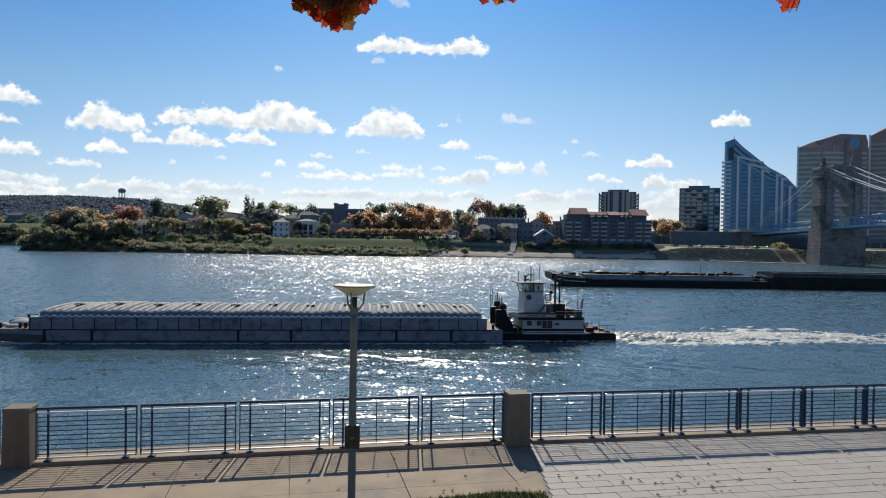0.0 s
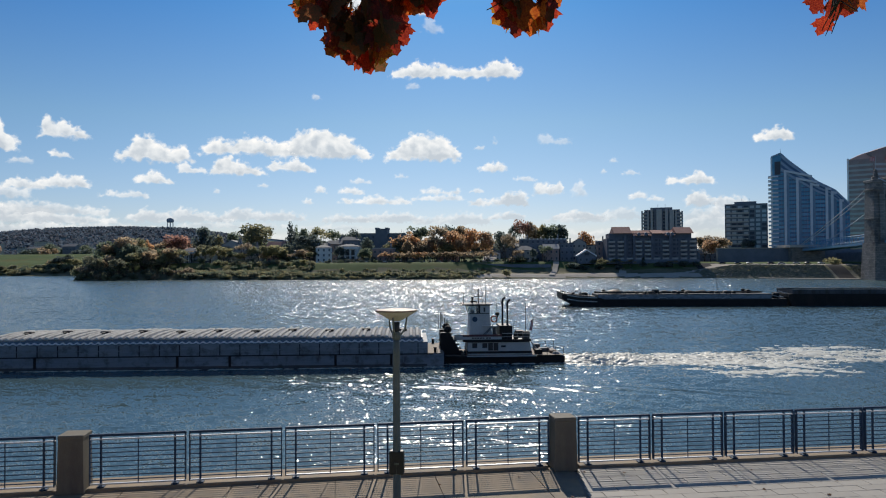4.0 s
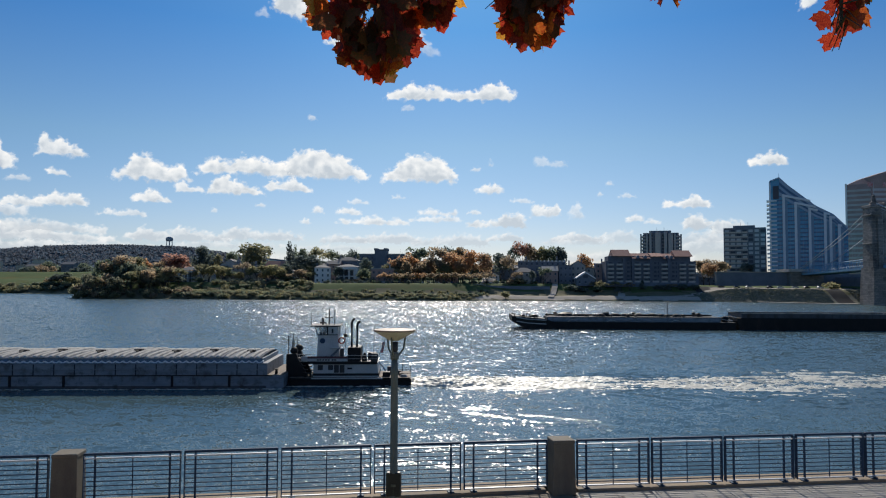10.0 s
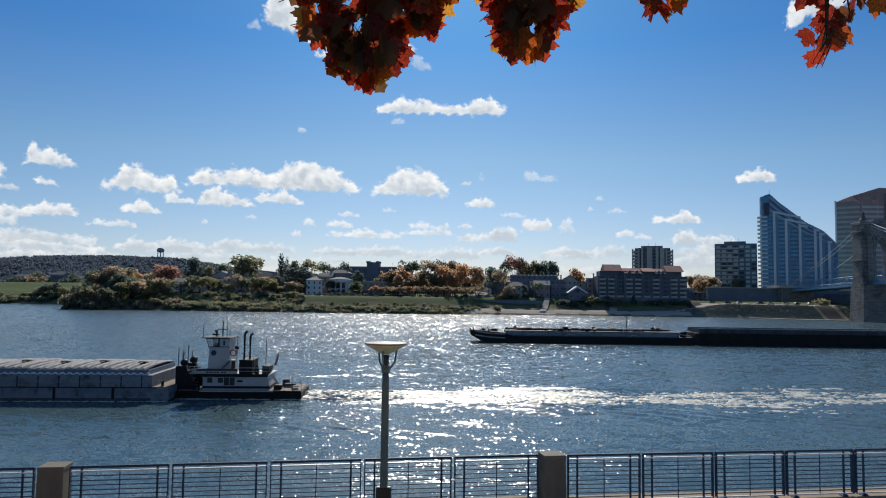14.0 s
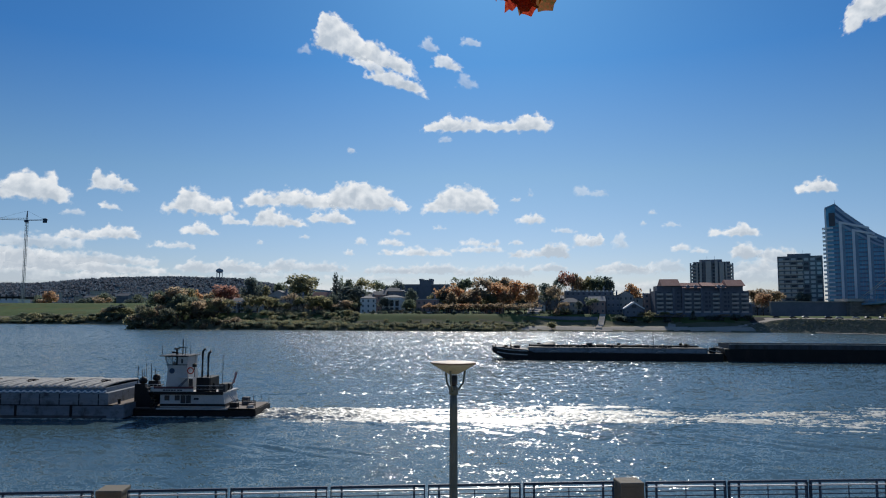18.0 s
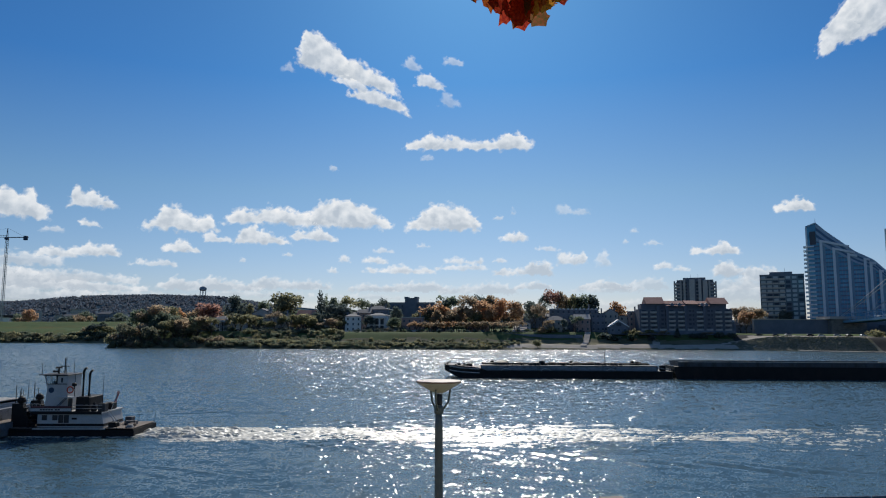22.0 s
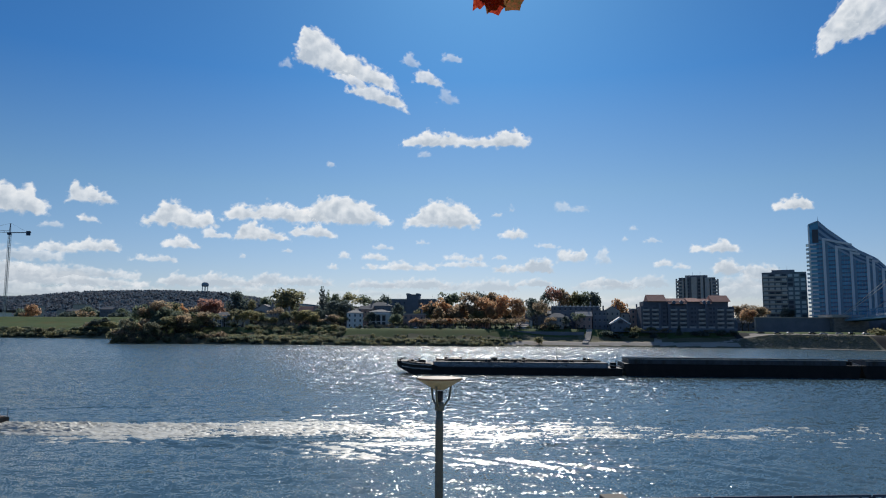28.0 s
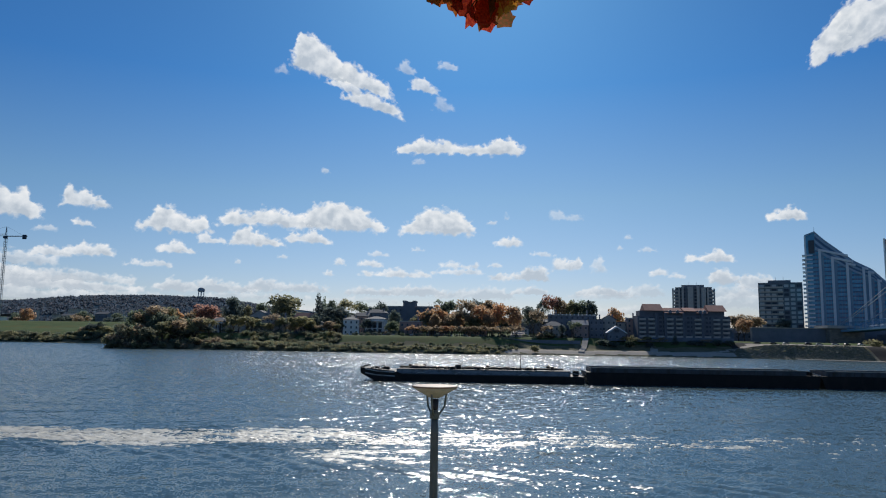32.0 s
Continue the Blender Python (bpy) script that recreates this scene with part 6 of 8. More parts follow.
def shell_building():
    ob = thing("unfinished_building", pose(-640, 770, 13), "dark unfinished building with white sheeting", "building")
    part("frame", Mesh().box(-60, 0, 13.6, 39, 25, 16.5), M_HULL_DARK, ob)
    part("sheeting", Mesh().box(-60, -0.4, 0, 38, 20, 14), M_HOUSE_WHITE, ob, "white sheeting")
    for i in range(12):
        part("column", Mesh().box(-58 + 8 * i, -1, 12, -57 + 8 * i, 0, 18), M_ASPHALT, ob)
    return ob


shell_building()
rng = random.Random(11)
for i in range(26):
    hx, hy = rng.uniform(-760, -330), rng.uniform(900, 1150)
    w, h = rng.uniform(10, 26), rng.uniform(9, 19)
    house(hx, hy, w, 12, h, rng.choice((M_BRICK_DARK, M_BRICK_PALE, M_BRICK_RED, M_HOUSE_WHITE)), M_ROOF_GREY, "small far house under the wooded ridge", "side", 4, 2, base=16, chim=0)


for hx, hy, w, h in ((-905, 1250, 24, 33), (-858, 1265, 18, 26), (-812, 1250, 26, 36), (-742, 1270, 20, 28), (-690, 1240, 30, 20)):
    house(hx, hy, w, 16, h, M_BRICK_PALE, M_ROOF_GREY, "pale apartment slab below the wooded ridge", "flat", 6, 8, base=14, chim=0)


def parked_car(x, y, turn, paint, label):
    ob = thing("car", pose(x, y, land(x, y) + 0.02, 0, 0, turn), label, "car", "parked cars on the far bank")
    part("body", Mesh().prism([(-2.2, 0.35), (-2.25, 0.8), (-1.9, 0.95), (1.2, 0.95), (2.2, 0.8), (2.25, 0.4)], 1.75, "y", -0.87), paint, ob)
    part("cabin", Mesh().loft([[(-1.8, -0.8, 0.95), (1.1, -0.8, 0.95), (1.1, 0.8, 0.95), (-1.8, 0.8, 0.95)], [(-1.3, -0.65, 1.45), (0.5, -0.65, 1.45), (0.5, 0.65, 1.45), (-1.3, 0.65, 1.45)]]), M_GLASS_DARK, ob)
    for a in (-1.35, 1.4):
        for b in (-0.85, 0.85):
            part("wheel", Mesh().rod((a, b - 0.1, 0.33), (a, b + 0.1, 0.33), 0.33, n=10), M_DARK, ob)
    return ob


M_CAR_A = surface("silver_car_paint", (0.45, 0.46, 0.47), (0.5, 0.51, 0.52), 2, 0.3, 0.5)
for i in range(20):
    cx = -210 + 13.5 * i + rng.uniform(-3, 3)
    parked_car(cx, shore(cx) + 50 + rng.uniform(-1, 1), rng.choice((0, 180)), rng.choice((M_CAR_A, M_HULL_DARK, M_HOUSE_WHITE, M_STEEL_BLUE)), "parked car on the river drive")
for i in range(9):
    cx = 168 + 7.5 * i + rng.uniform(-2, 2)
    parked_car(cx, shore(cx) + 38 + rng.uniform(-3, 3), rng.uniform(-20, 20), rng.choice((M_CAR_A, M_HULL_DARK, M_HOUSE_WHITE)), "parked car on the landing")


def side_street():
    ob = thing("hill_street", pose(0, 0, 0), "pale concrete street running up the hill", "road", kind="structure")
    pts = [(4 + 0.02 * k * k, 518 + 11 * k) for k in range(13)]
    m = Mesh()
    m.loft([[(x - 5.5, y, land(x, y) - 0.5), (x + 5.5, y, land(x, y) - 0.5), (x + 5.5, y, land(x, y) + 0.35 + 0.45 * i), (x - 5.5, y, land(x, y) + 0.35 + 0.45 * i)] for i, (x, y) in enumerate(pts)])
    part("roadway", m, M_CONC_BANK, ob)
    for x0, x1 in ((44, 48), (92, 97)):       # steps and ramps down the bank
        m = Mesh()
        ys = [shore(x0) + 8 + 2.6 * i for i in range(14)]
        m.loft([[(x0 + 0.5 * i, y, land(x0, y) - 0.4), (x1 + 0.5 * i, y, land(x0, y) - 0.4), (x1 + 0.5 * i, y, land(x0, y) + 0.5), (x0 + 0.5 * i, y, land(x0, y) + 0.5)] for i, y in enumerate(ys)])
        part("ramp", m, M_CONC_BANK, ob, "pale concrete steps")
    return ob


side_street()


def drive_wall():
    """The dark retaining wall that carries the river drive."""
    ob = thing("drive_wall", pose(0, 0, 0), "dark retaining wall below the river drive", "wall", kind="structure")
    for i in range(12):
        x = -66 + 9.5 * i
        part("wall_panel", Mesh().box(x, 507.5, 3.5, x + 9.4, 508.6, 10.4 - 0.08 * i, 0.05), M_BRICK_DARK, ob)
    part("coping", Mesh().box(-66.2, 507.2, 10.4, 2, 508.9, 10.75, 0.05), M_CONC_BANK, ob)
    return ob


drive_wall()



def landing_ledge():
    """A low concrete ledge at the water's edge below the landing."""
    m = Mesh()
    m.loft([[(x, shore(x) - 3, -1), (x, shore(x) + 1.5, -1), (x, shore(x) + 1.5, 0.6), (x, shore(x) - 3, 0.5)] for x in range(176, 226, 4)])
    return solid("landing_ledge", m, M_CONC_BANK, pose(0, 0, 0), "pale concrete ledge along the landing waterline", "ledge", kind="structure")


landing_ledge()
# ---- clouds ----
def cloud_material():
    """Thin vapour that glows by itself: opaque where dense, ragged where it thins out; its shading is painted."""
    mat = bpy.data.materials.new("cloud_vapour")
    mat.use_nodes = True
    t = mat.node_tree
    t.nodes.remove(t.nodes["Principled BSDF"])
    out = t.nodes["Material Output"]
    at = t.nodes.new("ShaderNodeAttribute")
    at.attribute_name = "body"
    sh = t.nodes.new("ShaderNodeAttribute")
    sh.attribute_name = "self_shade"
    n = noise_of(t, 0.028, 6, "Object", None, 0.62)
    k = t.nodes.new("ShaderNodeMath")
    k.operation = "MULTIPLY_ADD"
    k.inputs[1].default_value, k.inputs[2].default_value = 0.55, -0.275
    t.links.new(n.outputs[0], k.inputs[0])
    s = t.nodes.new("ShaderNodeMath")
    s.operation = "ADD"
    t.links.new(at.outputs["Fac"], s.inputs[0])
    t.links.new(k.outputs[0], s.inputs[1])
    alpha = ramp_of(t, s.outputs[0], [(0.02, (0, 0, 0)), (0.18, (0.30, 0.30, 0.30)), (0.42, (0.96, 0.96, 0.96))])
    veil = t.nodes.new("ShaderNodeMath")
    veil.operation = "MULTIPLY"
    oi = t.nodes.new("ShaderNodeObjectInfo")
    t.links.new(alpha, veil.inputs[0])
    t.links.new(oi.outputs["Alpha"], veil.inputs[1])
    n2 = noise_of(t, 0.016, 4, "Object")
    d = t.nodes.new("ShaderNodeMath")
    d.operation = "MULTIPLY_ADD"
    d.inputs[1].default_value, d.inputs[2].default_value = 1.0, -0.35
    t.links.new(n2.outputs[0], d.inputs[0])
    e = t.nodes.new("ShaderNodeMath")
    e.operation = "ADD"
    t.links.new(sh.outputs["Fac"], e.inputs[0])
    t.links.new(d.outputs[0], e.inputs[1])
    # self-shading painted into the glow: white crests, grey bases
    col = ramp_of(t, e.outputs[0], [(0.08, (1.0, 1.0, 1.0)), (0.38, (0.80, 0.845, 0.89)), (0.75, (0.53, 0.60, 0.68))])
    em = t.nodes.new("ShaderNodeEmission")
    em.inputs[1].default_value = CLOUD_GLOW
    t.links.new(col, em.inputs[0])
    tr = t.nodes.new("ShaderNodeBsdfTransparent")
    mx = t.nodes.new("ShaderNodeMixShader")
    t.links.new(veil.outputs[0], mx.inputs[0])
    t.links.new(tr.outputs[0], mx.inputs[1])
    t.links.new(em.outputs[0], mx.inputs[2])
    t.links.new(mx.outputs[0], out.inputs[0])
    return mat


CLOUD_GLOW = 1.02
M_CLOUD = cloud_material()
CLOUD_R = 4300.0


def cloud(az, el, w, h, crest, veil, slant, seed):
    """A cumulus w x h degrees wide and high on a base at elevation el; crest gives its top line in ninths."""
    r = CLOUD_R
    step = 0.05 if w < 6 else 0.07
    nx, ny = int((w * 1.3 + 0.5) / step), int((h * 1.35 + 0.7) / step)
    tops = [int(c) / 9 for c in crest]
    grid, dens, deep = {}, [], []
    m = Mesh()
    size = min(1.0, 0.35 + 0.3 * h)

    def top_at(u):
        k = (u + 0.5) * (len(tops) - 1)
        if k <= 0 or k >= len(tops) - 1:
            return (tops[0] if k <= 0 else tops[-1]) - 2.5 * (abs(u) - 0.5)
        i = int(k)
        f = smooth(0, 1, k - i)
        return tops[i] + (tops[i + 1] - tops[i]) * f

    for j in range(ny + 1):
        for i in range(nx + 1):
            x, y = (w * 1.3 + 0.5) * (i / nx - 0.5), -0.35 + (h * 1.35 + 0.7) * j / ny
            p = Vector((x + seed * 7.3, y * 1.25, seed * 1.7))
            puff = 1 - abs(noise.noise(p * (1.3 / size))) * 2.4
            small = 1 - abs(noise.noise(p * (3.1 / size) + Vector((5, 2, 1)))) * 2.4
            f = noise.fractal(p * 1.7 + Vector((3, 1, 0)), 0.8, 2.0, 6, noise_basis="PERLIN_ORIGINAL")
            line = h * 0.86 * top_at(x / w) + size * (0.17 * puff + 0.09 * small)
            below = y + 0.10 * size * puff
            d = min(line - y, below * 1.5 + 0.05, (w * 0.52 - abs(x)) * 0.8) / (0.75 * size) + 0.42 * f
            grid[i, j] = (x, y, d, (line - y) / max(0.3, h), puff)
    used = {}

    def vert(i, j):
        if (i, j) not in used:
            x, y, d, low, puff = grid[i, j]
            used[i, j] = len(m.v)
            m.v.append((r * radians(x), -r * radians(0.3) * max(0.0, min(1.0, d)) ** 0.5, r * radians(y + x * slant)))
            dens.append(max(0.0, min(1.0, d * 0.75)) if 0 < i < nx and 0 < j < ny else 0.0)
            deep.append(max(0.0, min(1.0, (0.62 * low + 0.2 * min(1.0, d) - 0.2 * puff + (0.15 if el < 4.5 else 0.0)) * min(1.0, (0.3 if el > 4.5 else 0.65) + h * 0.5))))
        return used[i, j]

    for j in range(ny):
        for i in range(nx):
            if max(grid[a, b][2] for a in (i, i + 1) for b in (j, j + 1)) > 0.0:
                m.f.append((vert(i, j), vert(i + 1, j), vert(i + 1, j + 1), vert(i, j + 1)))
    me = bpy.data.meshes.new("cloud")
    me.from_pydata(m.v, [], m.f)
    me.materials.append(M_CLOUD)
    for name, vals in (("body", dens), ("self_shade", deep)):
        a = me.attributes.new(name, "FLOAT", "POINT")
        a.data.foreach_set("value", vals)
    me.shade_smooth()
    ob = new("cloud", me)
    ob.color = (1, 1, 1, veil)
    a, e = radians(az), radians(el)
    ob.matrix_basis = Matrix.Translation((r * math.sin(a) * math.cos(e), r * math.cos(a) * math.cos(e), 12.5 + r * math.sin(e))) @ pose(0, 0, 0, 0, 0, -az) @ pose(0, 0, 0, el, 0, 0)
    tagged(ob, "white fair-weather cumulus cloud in a blue sky" if veil > 0.7 else "thin pale wisp of cloud in a blue sky", "cloud", "clouds")
    CLOUDS.append((ob, el))
    return ob


CLOUDS = []
# azimuth, base elevation, width, height in degrees at nine seconds, crest, veil, slant
SKY = [
    (-25.9, 7.5, 5.6, 2.3, "24997572", 1, 0), (-18.6, 8.3, 8.2, 1.9, "37688653", 1, 0), (-13.2, 8.2, 7.8, 2.7, "258998741", 1, 0),
    (-19.8, 6.8, 4.3, 1.6, "3897642", 1, 0), (-15.8, 7.1, 3.8, 1.2, "487962", 0.95, 0), (-23.1, 6.8, 2.3, 0.9, "69642", 0.85, 0),
    (-37.1, 7.8, 5.1, 2.4, "46898953", 1, 0), (-31.9, 8.9, 3.5, 1.7, "4978541", 0.95, 0), (-32.2, 7.5, 1.5, 0.7, "4963", 0.9, 0),
    (-34.7, 7.0, 1.7, 0.5, "4794", 0.55, 0), (-25.8, 5.9, 2.8, 1.1, "469842", 0.95, 0), (-32.0, 5.4, 3.6, 1.1, "369784", 0.95, 0),
    (-34.4, 5.2, 2.6, 1.0, "47964", 0.9, 0), (-27.9, 4.8, 3.5, 0.6, "38695", 0.7, 0), (-5.3, 8.1, 6.1, 2.4, "24899974", 1, 0),
    (-2.7, 14.6, 10.3, 1.6, "36978555994", 1, 0), (-17.9, 5.9, 0.8, 0.4, "494", 0.7, 0), (-13.5, 5.5, 1.1, 0.6, "495", 0.8, 0),
    (-14.3, 4.6, 1.0, 0.5, "594", 0.75, 0), (-21.4, 5.3, 0.7, 0.4, "594", 0.6, 0), (-10.2, 6.3, 1.7, 0.4, "594", 0.6, 0), (-6.9, 6.7, 1.2, 0.4, "694", 0.7, 0),
    (-10.9, 5.4, 2.2, 0.7, "4974", 0.85, 0), (-9.1, 4.6, 6.0, 0.8, "36589573", 0.9, 0), (-3.7, 5.4, 3.1, 0.7, "5947", 0.8, 0), (-3.8, 4.9, 4.6, 0.6, "4794", 0.7, 0),
    (0.6, 7.2, 2.3, 0.9, "4895", 0.95, 0), (-0.6, 9.0, 1.0, 0.4, "496", 0.6, 0), (0.6, 9.4, 0.5, 0.7, "494", 0.45, 0), (5.5, 9.3, 2.7, 0.9, "89453", 0.4, 0),
    (3.1, 6.4, 1.6, 0.5, "4894", 0.6, 0), (-0.8, 5.5, 1.4, 0.5, "494", 0.7, 0), (1.1, 4.4, 5.1, 1.4, "3545996", 0.9, 0), (5.2, 5.3, 2.5, 1.2, "98784", 0.9, 0),
    (7.5, 5.1, 1.3, 1.4, "4896", 0.55, 0), (10.1, 7.7, 0.7, 0.4, "594", 0.55, 0), (9.4, 6.9, 0.7, 0.4, "495", 0.6, 0), (11.4, 6.7, 1.6, 0.4, "594", 0.5, 0),
    (15.9, 5.8, 3.8, 1.1, "4657963", 0.95, 0), (21.7, 8.7, 2.7, 1.2, "46984", 1, 0), (12.0, 4.8, 1.5, 0.7, "496", 0.8, 0), (13.3, 4.6, 1.2, 0.5, "594", 0.8, 0),
    (16.7, 4.1, 2.3, 1.4, "49964", 0.95, 0), (18.9, 3.7, 2.9, 1.4, "48974", 0.85, 0), (1.7, 3.3, 3.1, 0.8, "4794", 0.8, 0), (7.5, 3.2, 4.3, 1.0, "468956", 0.85, 0),
    (18.0, 3.0, 5.2, 1.3, "67987", 0.6, 0), (10.9, 3.2, 2.8, 1.2, "596", 0.6, 0), (-13.9, 12.8, 0.9, 0.5, "793", 0.5, 0), (-6.1, 13.8, 1.2, 0.5, "495", 0.4, 0),
    (-36.9, 3.0, 8.7, 2.0, "898654", 0.9, 0), (-33.3, 2.8, 10.3, 1.5, "7967543", 0.9, 0), (-23.8, 3.0, 7.8, 1.3, "4869754", 0.85, 0),
    (-17.8, 3.2, 6.6, 1.2, "49674", 0.8, 0), (-11.2, 3.1, 4.2, 0.8, "5974", 0.8, 0), (-7.8, 3.1, 5.7, 1.0, "4895", 0.8, 0), (-40.7, 2.9, 6.9, 2.9, "98864", 0.9, 0),
    (-2.6, 2.9, 6.4, 1.2, "4796", 0.7, 0),
    (-14.7, 20.3, 4.9, 3.3, "4998753", 1, -0.22), (-11.4, 19.4, 5.0, 2.3, "3798764", 1, -0.3), (-10.3, 18.0, 4.8, 1.5, "369875", 0.97, -0.28),
    (-12.7, 19.3, 3.0, 1.2, "2685", 0.9, -0.4), (-6.1, 19.5, 2.4, 1.3, "48963", 0.85, -0.2), (-7.7, 20.9, 1.4, 1.2, "494", 0.5, -0.2), (-4.4, 18.1, 1.8, 1.4, "59742", 0.4, -0.1),
    (-17.9, 20.3, 1.2, 0.8, "393", 0.4, 0), (-4.2, 21.3, 1.6, 0.7, "694", 0.5, -0.1), (25.7, 20.0, 3.6, 3.0, "368998", 1, 0.42), (28.3, 20.4, 5.2, 3.8, "799986", 1, 0.22),
    (-34, 3.4, 10, 1.3, "4868754", 0.75, 0), (-38, 4.5, 8, 1.1, "6897", 0.7, 0), (-29, 2.0, 12, 1.2, "58697564", 0.7, 0), (-23, 1.4, 11, 1.0, "4756845", 0.6, 0),
    (-36, 2.0, 10, 1.5, "598674", 0.75, 0), (-16, 1.5, 9, 1.0, "486574", 0.55, 0), (-9, 1.4, 9, 0.9, "57684", 0.55, 0), (-2, 1.5, 8, 0.9, "46865", 0.5, 0), (5, 1.6, 8, 1.1, "58674", 0.55, 0),
    (12, 1.6, 9, 1.2, "478654", 0.6, 0), (18.5, 2.2, 7, 1.7, "479865", 0.65, 0), (24, 2.4, 8, 2.0, "58974", 0.6, 0), (-20, 2.6, 8, 0.8, "37564", 0.6, 0), (7.5, 3.0, 6, 0.8, "4685", 0.6, 0), (-12, 2.5, 6, 0.6, "4674", 0.5, 0),
]
for i, c in enumerate(SKY):
    cloud(*c, i + 1)

# ---- trees on the far bank ----
def leaf_material(name, tones, glow=0.74, haze=0.46):
    """Leaves: tone by clump and by tree, distance haze mixed in, some light passing through."""
    mat, t, b = nodes_of(name)
    g = t.nodes.new("ShaderNodeNewGeometry")
    col = ramp_of(t, g.outputs["Random Per Island"], [(i / (len(tones) - 1), c) for i, c in enumerate(tones)])
    oi = t.nodes.new("ShaderNodeObjectInfo")
    col = mix_of(t, 1.0, col, ramp_of(t, oi.outputs["Random"], [(0, (1.6, 1.65, 1.75)), (1, (2.5, 2.42, 2.35))]), "MULTIPLY")
    col = mix_of(t, haze, col, (0.27, 0.285, 0.295))      # blue-grey distance haze put into the leaf colour
    t.links.new(col, b.inputs["Base Color"])
    b.inputs["Roughness"].default_value = 0.85
    b.inputs["Specular IOR Level"].default_value = 0.15
    tr = t.nodes.new("ShaderNodeBsdfTranslucent")
    t.links.new(col, tr.inputs[0])
    mx = t.nodes.new("ShaderNodeMixShader")
    mx.inputs[0].default_value = glow
    t.links.new(b.outputs[0], mx.inputs[1])
    t.links.new(tr.outputs[0], mx.inputs[2])
    t.links.new(mx.outputs[0], t.nodes["Material Output"].inputs[0])
    return mat


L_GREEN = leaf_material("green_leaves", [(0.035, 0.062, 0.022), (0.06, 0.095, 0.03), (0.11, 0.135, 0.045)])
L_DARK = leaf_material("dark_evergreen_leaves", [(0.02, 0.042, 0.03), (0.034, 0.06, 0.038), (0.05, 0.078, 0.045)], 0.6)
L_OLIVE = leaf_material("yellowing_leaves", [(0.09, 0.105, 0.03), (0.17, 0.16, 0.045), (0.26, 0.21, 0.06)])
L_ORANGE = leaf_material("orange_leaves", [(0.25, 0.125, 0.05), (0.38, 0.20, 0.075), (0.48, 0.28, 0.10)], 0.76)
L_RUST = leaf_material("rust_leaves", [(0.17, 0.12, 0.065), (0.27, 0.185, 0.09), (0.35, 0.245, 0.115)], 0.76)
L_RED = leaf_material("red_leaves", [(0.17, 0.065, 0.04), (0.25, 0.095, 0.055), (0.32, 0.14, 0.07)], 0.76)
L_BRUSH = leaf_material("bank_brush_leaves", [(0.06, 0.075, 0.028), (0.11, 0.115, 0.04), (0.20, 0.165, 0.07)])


def crown_mesh(seed, kind, h, r, n, size):
    """A crown of many small leaf clumps on lobes; h: crown height, r: radius."""
    g = random.Random(seed)
    lobes = []
    if kind == "round":
        for i in range(13):
            a, e = g.uniform(0, 6.28), g.uniform(-0.5, 1.0)
            k = math.cos(e * 1.3) * g.uniform(0.45, 0.75)
            lobes.append((Vector((r * k * math.cos(a), r * k * math.sin(a), h * (0.5 + 0.36 * e))), r * g.uniform(0.32, 0.52)))
        lobes.append((Vector((0, 0, h * 0.5)), r * 0.6))
    elif kind == "cone":
        for i in range(12):
            f = i / 11
            a = g.uniform(0, 6.28)
            lobes.append((Vector((r * 0.5 * (1 - f) * math.cos(a), r * 0.5 * (1 - f) * math.sin(a), h * (0.06 + 0.86 * f))), r * (0.62 * (1 - f) ** 0.7 + 0.16)))
    elif kind == "spread":
        for i in range(15):
            a = g.uniform(0, 6.28)
            k = g.uniform(0.25, 0.85)
            lobes.append((Vector((r * k * math.cos(a), r * k * math.sin(a), h * (0.4 + 0.45 * (1 - k * k) + g.uniform(-0.1, 0.1)))), r * g.uniform(0.22, 0.36)))
    else:                         # bush
        for i in range(8):
            a = g.uniform(0, 6.28)
            k = g.uniform(0.0, 0.75)
            lobes.append((Vector((r * k * math.cos(a), r * k * math.sin(a), h * g.uniform(0.2, 0.6))), r * g.uniform(0.35, 0.55)))
    m = Mesh()
    tot = sum(q ** 2 for _, q in lobes)
    for c, q in lobes:
        for _ in range(int(n * q * q / tot)):
            d = Vector((g.gauss(0, 1), g.gauss(0, 1), g.gauss(0, 1))).normalized()
            p = c + Vector((d.x, d.y, d.z * 0.8)) * q * (g.random() ** 0.35) * g.uniform(0.75, 1.15)
            if p.z < 0.0:
                continue
            s = size * g.uniform(0.5, 1.3)
            u = Vector((g.gauss(0, 1), g.gauss(0, 1), g.gauss(0, 0.7))).normalized() * s
            w = u.cross(Vector((g.gauss(0, 1), g.gauss(0, 1), g.gauss(0, 1)))).normalized() * s * g.uniform(0.5, 0.9)
            b = u.cross(w).normalized() * s * 0.25
            k0 = len(m.v)
            m.v += [tuple(p - u), tuple(p - w * 0.9 + b), tuple(p + u * 0.4 - w * 0.3), tuple(p + u), tuple(p + w + b * 0.6), tuple(p - u * 0.35 + w * 0.4)]
            m.f += [(k0, k0 + 1, k0 + 2, k0 + 5), (k0 + 2, k0 + 3, k0 + 4, k0 + 5)]
    me = bpy.data.meshes.new("crown")
    me.from_pydata(m.v, [], m.f)
    return me


